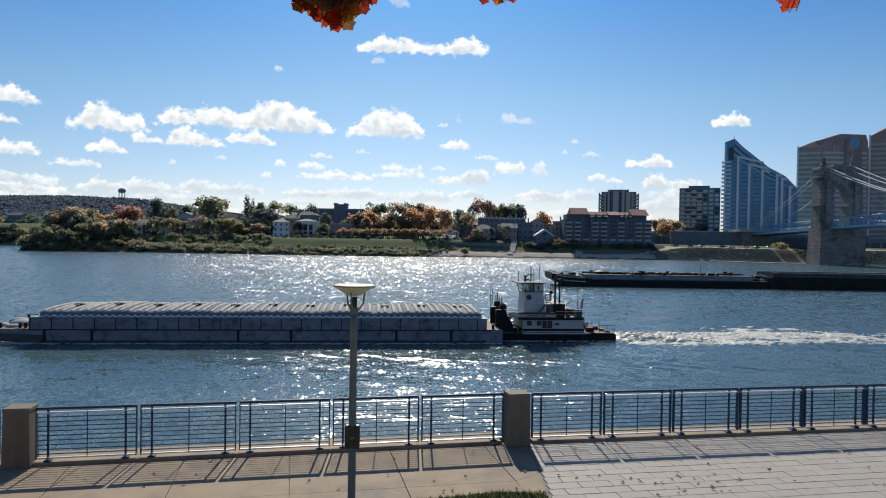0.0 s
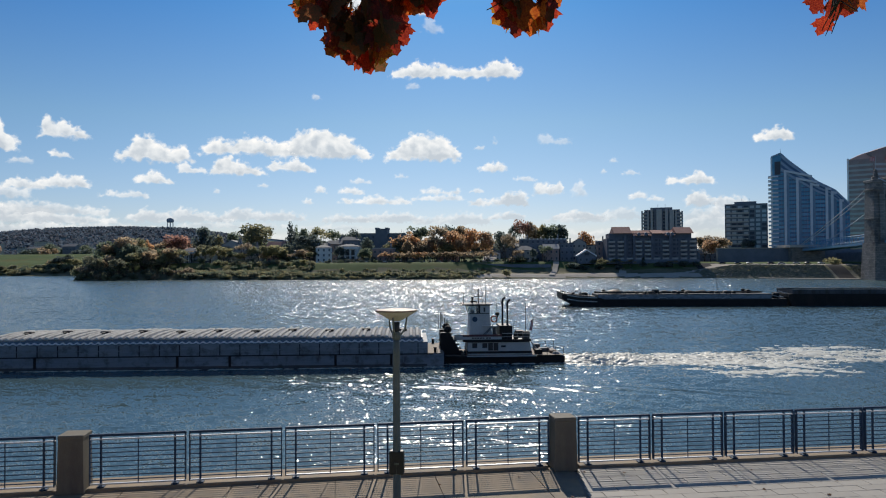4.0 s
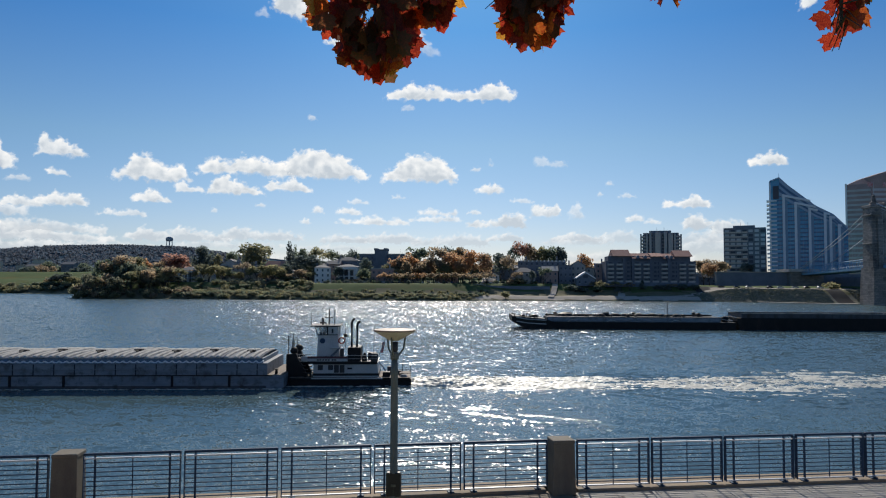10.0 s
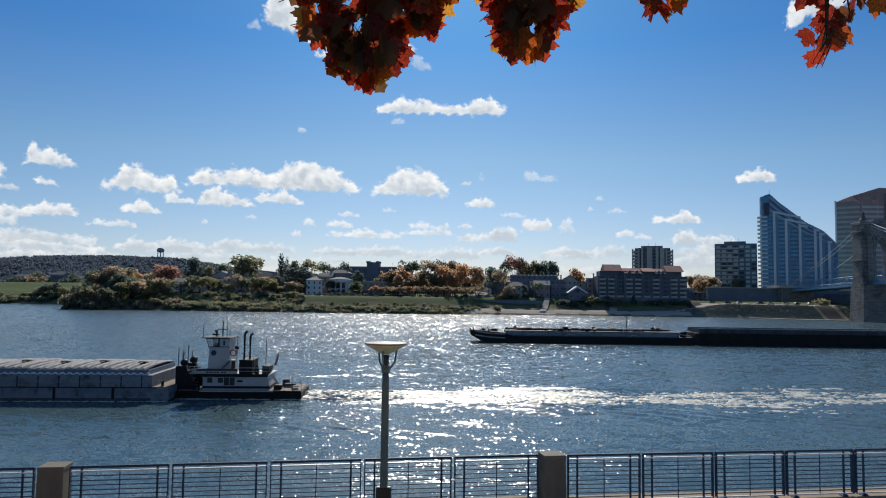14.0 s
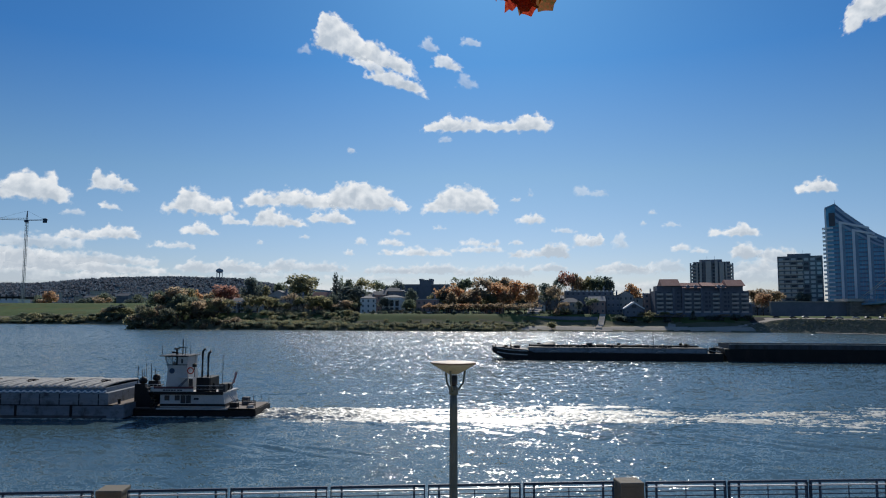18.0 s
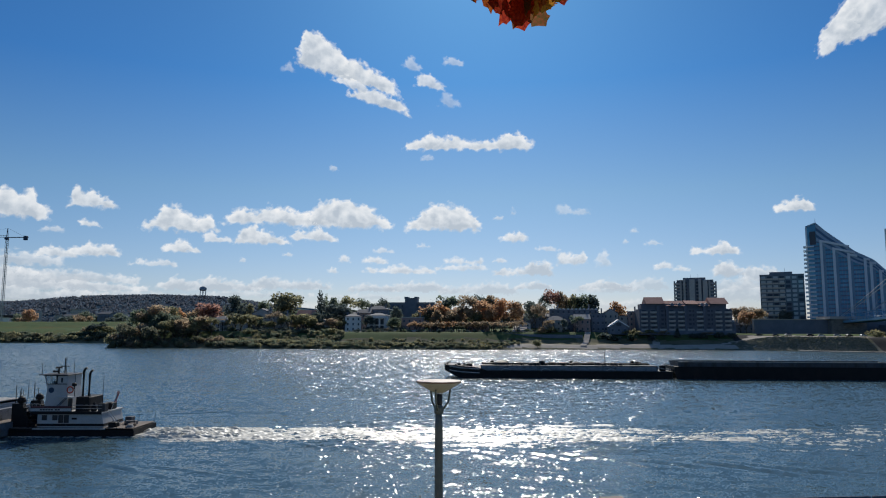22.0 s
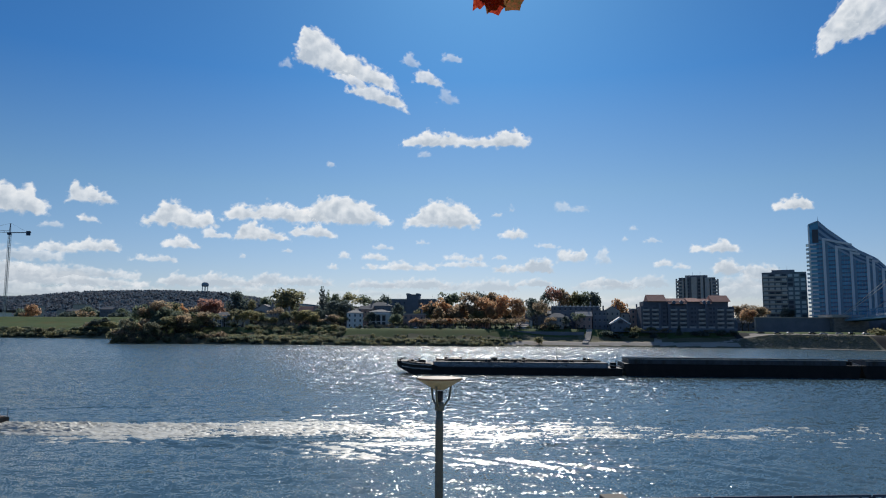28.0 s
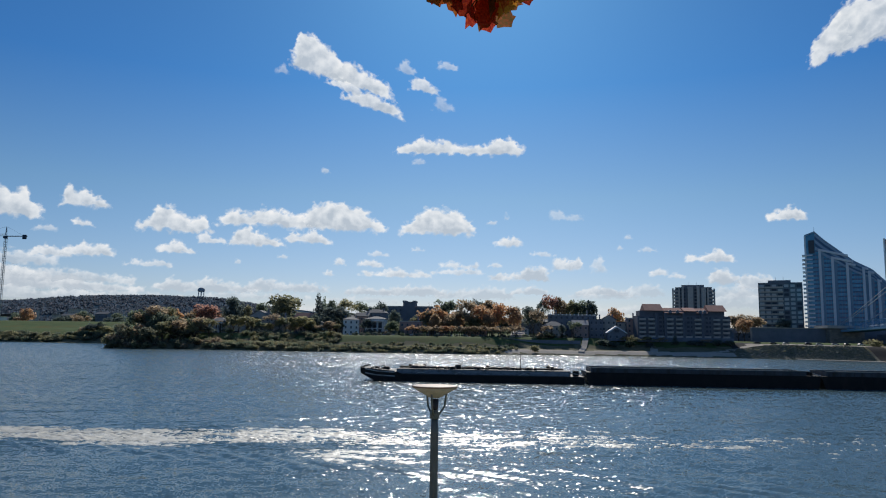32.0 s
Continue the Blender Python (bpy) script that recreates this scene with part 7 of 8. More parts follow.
def trunk_mesh(seed, h, r, th):
    """A tapered trunk that forks into limbs."""
    g = random.Random(seed)
    m = Mesh().rod((0, 0, -0.6), (0.1, 0, h), th, th * 0.6, 7)
    for i in range(6):
        a = 6.28 * i / 6 + g.uniform(-0.4, 0.4)
        z = h * g.uniform(0.7, 1.05)
        k = r * g.uniform(0.45, 0.8)
        mid = (k * 0.5 * math.cos(a), k * 0.5 * math.sin(a), z + r * 0.45)
        end = (k * math.cos(a), k * math.sin(a), z + r * g.uniform(0.8, 1.3))
        m.rod((0.05, 0, z), mid, th * 0.4, th * 0.26, 5).rod(mid, end, th * 0.26, th * 0.08, 5)
        m.rod(mid, (end[0] * 0.6 - 0.6, end[1] * 0.6 + 0.7, end[2] + 0.8), th * 0.2, th * 0.06, 4)
    return m.data("trunk", M_BARK, True)


FORMS = {}


def tree_form(key, kind, h, r, trunk_h, n, size, variants=3):
    FORMS[key] = [(crown_mesh(97 * i + len(key) * 7 + int(h * 3), kind, h, r, n, size), trunk_mesh(i + 5, trunk_h, r, 0.06 * r), trunk_h) for i in range(variants)]


tree_form("round", "round", 10.0, 5.2, 3.0, 1150, 0.54, 5)
tree_form("cone", "cone", 14.0, 4.4, 1.6, 950, 0.6, 3)
tree_form("spread", "spread", 6.5, 5.6, 2.6, 760, 0.52, 4)
tree_form("sparse", "spread", 9.5, 5.0, 3.5, 620, 0.45, 4)
tree_form("bush", "bush", 3.2, 2.9, 0.2, 420, 0.42, 4)
TINTED = {}
WORDS = {"green_leaves": "green leafy", "dark_evergreen_leaves": "dark evergreen", "yellowing_leaves": "yellow-green autumn", "orange_leaves": "orange autumn",
         "rust_leaves": "rust-brown autumn", "red_leaves": "red autumn", "bank_brush_leaves": "olive brushy"}
tg = random.Random(3)


def tree(x, y, key, mat, scale=1.0, z=None, group="trees on the far bank"):
    i = tg.randrange(len(FORMS[key]))
    crown, trunk, th = FORMS[key][i]
    if (key, i, mat.name) not in TINTED:
        me = crown.copy()
        me.materials.clear()
        me.materials.append(mat)
        TINTED[key, i, mat.name] = me
    bush = key == "bush"
    ob = new("bush" if bush else "tree")
    k = scale * tg.uniform(0.9, 1.12) * (1.0 if bush else 1.36)
    ob.matrix_basis = Matrix.LocRotScale((x, y, (land(x, y) if z is None else z) - 0.1), Euler((0, 0, tg.uniform(0, 6.28))), (k * tg.uniform(0.9, 1.1), k * tg.uniform(0.9, 1.1), k))
    tagged(ob, WORDS[mat.name] + (" bush on the river bank" if bush else " tree on the river bank"), "bush" if bush else "tree", "bank bushes" if bush else group)
    part("crown", TINTED[key, i, mat.name], None, ob, at=pose(0, 0, th * 0.8))
    part("trunk", trunk, None, ob)
    return ob


def brush(spots, mat):
    """Brush along the waterline, too dense to count."""
    m = Mesh()
    for x, y, k in spots:
        crown = FORMS["bush"][tg.randrange(4)][0]
        z, a = land(x, y) - 0.2, tg.uniform(0, 6.28)
        c, s = math.cos(a) * k, math.sin(a) * k
        m.add([(x + v.co.x * c - v.co.y * s, y + v.co.x * s + v.co.y * c, z + v.co.z * k) for v in crown.vertices], [tuple(f.vertices) for f in crown.polygons])
    me = bpy.data.meshes.new("bank_brush")
    me.from_pydata(m.v, [], m.f)
    me.materials.append(mat)
    tagged(new("bank_brush", me), WORDS[mat.name] + " brush along the river bank", "brush", kind="stuff")


# x, y, form, leaves, width and height of the trees along the river drive
TREES = [
    (-286, 515, "round", L_OLIVE, 14.1, 14.1), (-283, 522, "sparse", L_RUST, 12.6, 15.2), (-281, 530, "round", L_GREEN, 11.9, 18.1),
    (-264, 520, "round", L_OLIVE, 15.9, 19.2), (-267, 535, "spread", L_ORANGE, 12.1, 18.1), (-246, 492, "sparse", L_RUST, 15.8, 9.2),
    (-232, 500, "round", L_DARK, 18.5, 8.8), (-245, 505, "round", L_GREEN, 11.4, 7.1), (-277, 500, "spread", L_RUST, 8.9, 8.9), (-264, 490, "round", L_OLIVE, 9.5, 6.5),
    (-244, 540, "sparse", L_RED, 16.5, 22.1), (-241, 536, "round", L_RED, 12.1, 18.9), (-254, 545, "sparse", L_RUST, 8.8, 18.2), (-226, 556, "round", L_DARK, 17.0, 29.3),
    (-228, 556, "cone", L_DARK, 8.1, 28.9), (-216, 560, "round", L_OLIVE, 8.6, 23.0), (-212, 522, "spread", L_OLIVE, 10.1, 13.8),
    (-200, 520, "sparse", L_OLIVE, 12.1, 13.1), (-216, 590, "round", L_GREEN, 9.5, 25.6), (-188, 575, "round", L_OLIVE, 26.8, 31.8),
    (-195, 585, "round", L_GREEN, 14.1, 28.7), (-181, 521, "sparse", L_RUST, 9.2, 15.1), (-170, 520, "spread", L_OLIVE, 11.7, 12.7),
    (-158, 519, "round", L_OLIVE, 14.2, 13.3), (-161, 575, "cone", L_DARK, 11.6, 33.1), (-152, 532, "round", L_DARK, 10.7, 15.0), (-160, 590, "cone", L_GREEN, 10.4, 30.8),
    (-140, 548, "round", L_DARK, 17.6, 21.4), (-152, 585, "round", L_GREEN, 10.4, 28.0), (-141, 596, "sparse", L_OLIVE, 12.5, 29.7),
    (-148, 596, "round", L_RUST, 6.7, 24.8), (-131, 610, "sparse", L_GREEN, 10.3, 27.4), (-110, 524, "round", L_DARK, 8.0, 12.1), (-115, 612, "sparse", L_DARK, 8.9, 27.2),
    (-123, 612, "round", L_DARK, 8.9, 22.6), (-91, 545, "round", L_DARK, 8.8, 19.5), (-90, 522, "round", L_GREEN, 10.5, 10.7), (-68, 560, "round", L_DARK, 14.9, 19.5),
    (-63, 552, "spread", L_ORANGE, 18.7, 23.7), (-60, 540, "round", L_RUST, 8.3, 16.7), (-57, 590, "sparse", L_GREEN, 14.7, 29.1), (-58, 592, "round", L_DARK, 8.1, 26.2),
    (-38, 560, "sparse", L_RUST, 14.4, 28.5), (-37, 548, "sparse", L_RUST, 9.7, 20.9), (-29, 600, "sparse", L_DARK, 9.2, 30.1), (-21, 598, "round", L_RUST, 13.0, 29.3),
    (-24, 548, "round", L_ORANGE, 15.4, 24.1), (-47, 545, "round", L_RUST, 11.4, 16.2), (-9, 548, "round", L_ORANGE, 13.2, 25.7), (-0, 545, "round", L_ORANGE, 14.0, 23.5),
    (3, 592, "round", L_GREEN, 9.1, 24.3), (-16, 540, "spread", L_ORANGE, 9.6, 20.0), (15, 600, "round", L_DARK, 13.0, 24.5), (16, 540, "sparse", L_RUST, 7.4, 21.4),
    (21, 536, "sparse", L_RUST, 6.9, 19.6), (26, 600, "sparse", L_DARK, 9.2, 31.0), (33, 595, "sparse", L_RED, 11.5, 34.4), (40, 600, "round", L_RUST, 12.1, 32.6),
    (49, 602, "round", L_OLIVE, 9.7, 30.4), (57, 600, "round", L_GREEN, 11.6, 30.0), (66, 604, "round", L_DARK, 13.1, 29.7), (84, 590, "round", L_ORANGE, 10.9, 24.2),
    (35, 516, "round", L_DARK, 5.0, 10.0), (44, 518, "sparse", L_GREEN, 7.5, 11.9), (26, 517, "sparse", L_RUST, 6.7, 9.1), (82, 510, "spread", L_OLIVE, 10.3, 8.0),
    (94, 509, "sparse", L_OLIVE, 7.0, 7.0), (113, 508, "cone", L_DARK, 4.9, 7.7), (133, 507, "sparse", L_RUST, 6.9, 4.7), (104, 508, "sparse", L_RUST, 6.5, 6.3),
    (178, 580, "round", L_RUST, 11.7, 20.9), (192, 590, "round", L_RUST, 12.3, 20.2), (177, 562, "round", L_ORANGE, 10.0, 17.5), (202, 600, "sparse", L_RUST, 7.7, 17.8),
    (215, 585, "round", L_DARK, 9.4, 18.3),
]


def grow(x, y, key, mat, wide, tall):
    """A tree of a given width and height."""
    ob = tree(x, y, key, mat)
    crown = ob.children[0].data
    if crown.name not in SPANS:
        co = [v.co for v in crown.vertices]
        SPANS[crown.name] = (max(c.x for c in co) - min(c.x for c in co), max(c.z for c in co))
    w, h = SPANS[crown.name]
    th = ob.children[0].matrix_basis.translation.z
    turn = ob.matrix_basis.to_quaternion()
    ob.matrix_basis = Matrix.LocRotScale(ob.matrix_basis.translation, turn, (wide * 1.38 / w, wide * 1.38 / w, tall * 1.04 / (h + th)))
    return ob


SPANS = {}


def plant():
    g = random.Random(8)
    # wooded point at the river mouth
    for i in range(34):
        x = g.uniform(-284, -206)
        d = g.uniform(3, 40)
        tree(x, shore(max(x, -271)) + d, g.choice(("round", "spread", "round", "sparse")), g.choice((L_OLIVE, L_GREEN, L_BRUSH, L_RUST, L_OLIVE, L_RUST, L_OLIVE)), 0.62 + 0.014 * d + g.uniform(-0.1, 0.15))
    for i in range(46):
        x = g.uniform(-284, -196)
        tree(x, shore(max(x, -271)) + g.uniform(1, 12), "bush", g.choice((L_BRUSH, L_GREEN, L_OLIVE, L_OLIVE, L_RUST)), g.uniform(0.9, 1.7))
    # brush along the waterline
    for mat in (L_BRUSH, L_OLIVE, L_GREEN):
        spots = []
        for i in range(110):
            x = -204 + 2.25 * i + g.uniform(-2, 2)
            if x > -8:
                continue
            spots.append((x, shore(x) + g.uniform(2, 20 if x < -130 else 12), g.uniform(0.5, 1.0) * (1.3 if x < -130 else 0.9)))
        for i in range(55):
            x = g.uniform(-206, -122)
            spots.append((x, shore(x) + g.uniform(8, 42), g.uniform(0.6, 1.2)))
        for i in range(80):
            x = g.uniform(-122, 4)
            spots.append((x, shore(x) + g.uniform(8, 30), g.uniform(0.3, 0.65)))
        for i in range(60):
            x = 148 + 2.4 * i + g.uniform(-3, 3)
            if not 213 < x < 229:
                spots.append((x, shore(x) + g.uniform(2, 25), g.uniform(0.14, 0.32)))
        for i in range(70):
            x = g.uniform(-520, -300)
            spots.append((x, shore(-320) + g.uniform(4, 24), g.uniform(0.9, 1.7)))
        brush(spots, mat)
    for i in range(60):
        x = -200 + 4.2 * i + g.uniform(-1.5, 1.5)
        tree(x, shore(x) + g.uniform(46, 50), "bush", g.choice((L_DARK, L_GREEN, L_DARK)), g.uniform(0.4, 0.8))
    # trees of the river drive, left to right
    for row in TREES:
        grow(*row)
    # undergrowth of smaller trees between the houses
    for i in range(64):
        x = -262 + 3.92 * i + g.uniform(-2, 2)
        if (-132 < x < -66 and i % 3) or -1 < x < 21:      # the hill street stays open
            continue
        y = g.uniform(545, 585)
        hot = -66 < x < 2
        grow(x, y, g.choice(("round", "round", "sparse", "spread")), g.choice((L_ORANGE, L_RUST, L_ORANGE, L_OLIVE) if hot else (L_OLIVE, L_GREEN, L_DARK, L_DARK, L_RUST)), g.uniform(8, 13), g.uniform(10, 16 if not hot else 20))
    for i in range(15):
        x = -238 + 7.8 * i + g.uniform(-1.5, 1.5)
        if x > -128:
            break
        grow(x, g.uniform(519, 525), g.choice(("sparse", "spread", "round")), g.choice((L_OLIVE, L_OLIVE, L_GREEN, L_RUST)), g.uniform(6, 9), g.uniform(6.5, 10.5))
    # a clipped row of maples along the drive
    for i in range(14):
        x = -72 + 5.7 * i + g.uniform(-0.8, 0.8)
        grow(x, 515 + g.uniform(-1.5, 1.5), "spread", g.choice((L_RUST, L_RUST, L_ORANGE)), 9.2, g.uniform(7.0, 8.4))
    for x, y, m, w, h in ((15, 480, L_OLIVE, 5.5, 5.0), (62, 509, L_GREEN, 6, 4), (66, 508, L_DARK, 7, 5.5), (71, 507, L_DARK, 6, 4.5), (82, 508, L_GREEN, 7, 4.5), (96, 508, L_DARK, 6, 4),
                          (124, 508, L_DARK, 6, 3.5), (129, 507, L_DARK, 6, 4), (142, 508, L_DARK, 7, 4.5), (150, 509, L_GREEN, 6, 4), (228, 572, L_RED, 9, 6), (226, 470, L_OLIVE, 8, 5), (258, 470, L_GREEN, 10, 7),
                          (-149, 520, L_GREEN, 11, 5), (-138, 522, L_RUST, 8, 4.5), (-143, 519, L_OLIVE, 8, 3.5), (-106, 519, L_DARK, 7, 4), (-92, 518, L_RUST, 6, 3.5), (-100, 518, L_RUST, 6, 3.2), (-231, 520, L_DARK, 8, 4),
                          (-214, 518, L_GREEN, 8, 4), (-190, 518, L_DARK, 9, 4), (-178, 518, L_DARK, 8, 3.5), (-84, 519, L_DARK, 7, 4.5), (26, 518, L_OLIVE, 9, 5), (20, 516, L_RUST, 7, 5)):
        grow(x, y, "bush", m, w, h)
    # far left shore: brush, then trees beyond the levee
    for x, y, m, w, h in ((-402, 648, L_DARK, 15, 11), (-391, 647, L_OLIVE, 12, 9), (-412, 650, L_RUST, 12, 8), (-384, 647, L_OLIVE, 9, 6), (-398, 652, L_GREEN, 9, 13)):
        grow(x, y, "round", m, w, h)
    for i in range(34):
        x = -780 + 13.5 * i + g.uniform(-5, 5)
        tree(x, g.uniform(880, 960), g.choice(("round", "spread")), g.choice((L_DARK, L_RUST, L_GREEN, L_ORANGE)), g.uniform(1.0, 1.7), z=11)
    # streets behind, to close the skyline
    for i in range(96):
        x = -258 + 3.6 * i + g.uniform(-3, 3)
        if x < 80:
            grow(x * 1.15, 650 + g.uniform(-14, 20), g.choice(("round", "round", "round", "sparse")), g.choice((L_DARK, L_GREEN, L_GREEN, L_RUST, L_OLIVE)), g.uniform(10, 15), g.uniform(9.5, 15.5) if not -125 < x < -68 else g.uniform(9, 12))


plant()


def ridge_woods():
    """Countless small tree crowns on the far ridge, each a loose clump of leaf sprays."""
    g = random.Random(21)
    m = Mesh()
    for i in range(5200):
        y = 2380 + 170 * g.random() if i < 1500 else 1480 + 920 * g.random()
        x = g.uniform(-0.86, -0.12) * y
        z = land(x, y)
        r, hgt = g.uniform(6, 11), g.uniform(6, 12)
        for _ in range(16):
            a, q = g.uniform(0, 6.283), math.sqrt(g.random())
            f = g.random()
            c = Vector((x + r * q * math.cos(a), y + r * q * math.sin(a), z + hgt * (0.1 + 0.8 * f * (1 - 0.5 * q * q))))
            n = Vector((g.gauss(0, 1), g.gauss(0, 1), g.gauss(0.5, 1))).normalized()
            u = n.orthogonal().normalized() * g.uniform(1.8, 3.4)
            v = n.cross(u).normalized() * g.uniform(1.5, 2.8)
            k = len(m.v)
            m.v += [tuple(c - u - v * 0.4), tuple(c - v), tuple(c + u - v * 0.3), tuple(c + u * 0.5 + v), tuple(c - u * 0.6 + v * 0.8)]
            m.f.append((k, k + 1, k + 2, k + 3, k + 4))
    me = bpy.data.meshes.new("ridge_woods")
    me.from_pydata(m.v, [], m.f)
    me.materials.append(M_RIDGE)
    tagged(new("ridge_woods", me), "autumn woods on a far ridge, blue haze painted in", "woods", kind="stuff")


# blue tones carry the air's haze in the ridge leaf colour
M_RIDGE = leaf_material("ridge_leaves_haze", [(0.026, 0.046, 0.070), (0.034, 0.054, 0.078), (0.056, 0.055, 0.066), (0.03, 0.05, 0.076), (0.046, 0.06, 0.074)], 0.75, 0.12)
ridge_woods()



def bank_stones(name, count, x0, x1, d0, d1, size, label):
    """Dumped stone on the far bank, as one heap of rough blocks."""
    g = random.Random(count)
    m = Mesh()
    for _ in range(count):
        x = g.uniform(x0, x1)
        if 213 < x < 228:
            continue
        y = shore(x) + g.uniform(d0, d1)
        z = land(x, y)
        s = size * g.uniform(0.5, 1.4)
        pts = [(x + s * a * g.uniform(0.6, 1.1), y + s * b * g.uniform(0.6, 1.1), z + s * (0.55 * g.uniform(0.6, 1.1) if c else -0.3)) for c in (0, 1) for b in (-1, 1) for a in (-1, 1)]
        m.add(pts, [(4, 5, 7, 6), (0, 1, 5, 4), (2, 6, 7, 3), (0, 4, 6, 2), (1, 3, 7, 5)])
    me = bpy.data.meshes.new(name)
    me.from_pydata(m.v, [], m.f)
    me.materials.append(M_STONES)
    tagged(new(name, me), label, "stones", kind="stuff")


def stones_material():
    mat, t, b = nodes_of("dumped_stone")
    ge = t.nodes.new("ShaderNodeNewGeometry")
    col = ramp_of(t, ge.outputs["Random Per Island"], [(0, (0.15, 0.16, 0.125)), (0.6, (0.225, 0.225, 0.19)), (1, (0.31, 0.30, 0.26))])
    n = noise_of(t, 2.0, 4)
    col = mix_of(t, 0.35, col, ramp_of(t, n.outputs[0], [(0.35, (0.10, 0.13, 0.07)), (0.7, (0.27, 0.265, 0.23))]))
    t.links.new(col, b.inputs["Base Color"])
    b.inputs["Roughness"].default_value = 0.95
    b.inputs["Specular IOR Level"].default_value = 0.1
    return mat


M_STONES = stones_material()
bank_stones("riprap_stones", 5000, 146, 300, -1, 13, 0.5, "grey-green dumped stones on the landing slope")
bank_stones("slope_stones", 4200, 146, 300, 12, 25, 0.4, "grey-green rubble on the upper landing slope")
bank_stones("shore_stones", 1500, -206, 150, -1, 3.2, 0.4, "grey stones and drift along the far waterline")
# ---- propeller wake: rafts of foam that well up astern and sink slowly ----
def foam_mesh(seed, half_l=6.5, half_w=10.5, cell=0.14, cover=0.065, rise=0.36, wedge=0.0, soft=4, mat=None):
    """A raft of streaky foam; cover: how much is closed, rise: its relief, wedge: how far it narrows towards the boat."""
    g = Mesh()
    nx, ny = int(2 * half_l / cell), int(2 * half_w / cell)
    hs = np.zeros((ny + 1, nx + 1))
    for j in range(ny + 1):
        for i in range(nx + 1):
            x, y = -half_l + i * cell, -half_w + j * cell
            u, v = abs(x) / half_l, abs(y) / (half_w * (1 - wedge * (0.5 - 0.5 * x / half_l)))
            p = Vector((x * 0.17 + seed * 9.1, y * 0.48, seed))
            f = noise.fractal(p * 1.2, 1.0, 2.0, 3, noise_basis="PERLIN_ORIGINAL")
            q = noise.fractal(p * 6.0, 0.7, 2.0, 4, noise_basis="PERLIN_ORIGINAL")
            r = 1 - abs(noise.noise(Vector((x * 0.5 + seed, y * 1.5, seed * 3.3)))) * 2.2
            hs[j, i] = cover + 0.23 * f + 0.23 * q + 0.10 * r - 0.32 * u ** soft - 0.11 * v ** 2 - 0.25 * v ** (soft + 2)
    idx = {}

    def vert(i, j):
        if (i, j) not in idx:
            idx[i, j] = len(g.v)
            g.v.append((-half_l + i * cell, -half_w + j * cell, float(hs[j, i]) * rise))
        return idx[i, j]
    for j in range(ny):
        for i in range(nx):
            if hs[j:j + 2, i:i + 2].max() > -0.02:
                g.f.append((vert(i, j), vert(i + 1, j), vert(i + 1, j + 1), vert(i, j + 1)))
    me = bpy.data.meshes.new("wake_foam")
    me.from_pydata(g.v, [], g.f)
    me.materials.append(mat or M_FOAM)
    me.shade_smooth()
    return me


FOAM = [foam_mesh(s, half_l=7.8, half_w=6.7, cover=0.01, rise=0.6) for s in (1, 2, 3, 4)]
# seeds 11 and 12 are water relief that glints, 13 is foam
FLANK = [foam_mesh(s, half_l=11.0, half_w=7.5, cell=0.17, cover=0.02, rise=0.42, soft=1.6, mat=M_WATER if s < 13 else M_FOAM) for s in (11, 12, 13)]
WAKE = []
ALONG = Vector((math.cos(radians(LEAD)), math.sin(radians(LEAD)), 0))
ACROSS = Vector((-ALONG.y, ALONG.x, 0))
STERN = TUG_AT + ALONG * 9.5
for i in range(34):
    born = -36.0 + 2.05 * i
    p = STERN + NEAR_V * born + Vector((0.1, -0.9, 0))
    rafts = [(FOAM[i % 4], p, 0.0)]
    if i % 2 == 0:       # the wake spreads: thinner rafts open beside the first
        rafts += [(FLANK[i % 3], p + ACROSS * (5.5 + 1.5 * math.sin(i * 1.9)) + ALONG * 2.0 * math.sin(i * 2.7), 6.0), (FLANK[(i + 1) % 3], p - ACROSS * (6.5 + 2.0 * math.sin(i * 1.3)) + ALONG * 2.5 * math.sin(i * 3.1), 5.0)]
        if i % 4 == 0:
            rafts.append((FLANK[(i + 2) % 3], p - ACROSS * 12.0, 11.0))
    for me, q, late in rafts:
        ob = new("wake_foam", me)
        ob.matrix_basis = pose(q.x, q.y, 0, 0, 0, LEAD + (180 if i % 3 == 1 else 0))
        tagged(ob, "churned propeller foam and rough water on the river", "foam", "wake foam", kind="stuff")
        WAKE.append((ob, born + late, q))


def foam_level(age):
    """Height of a raft's origin by its age in seconds."""
    if age < 0:
        return -0.35
    if age < 1.6:
        return -0.35 + 0.37 * smooth(0, 1.6, age)
    return 0.02 - 0.0042 * (age - 1.6) - 0.012 * smooth(1.6, 7, age)


# the boil right behind the propellers and the lace along the hulls travel with the boat
BOIL = new("stern_boil", foam_mesh(7, 7.0, 5.4, 0.13, 0.26, 1.1, 0.45))
BOIL.matrix_basis = pose(STERN.x + 3.6, STERN.y, -0.02, 0, 0, LEAD)
tagged(BOIL, "boiling white water right behind the towboat", "foam", "wake foam", kind="stuff")


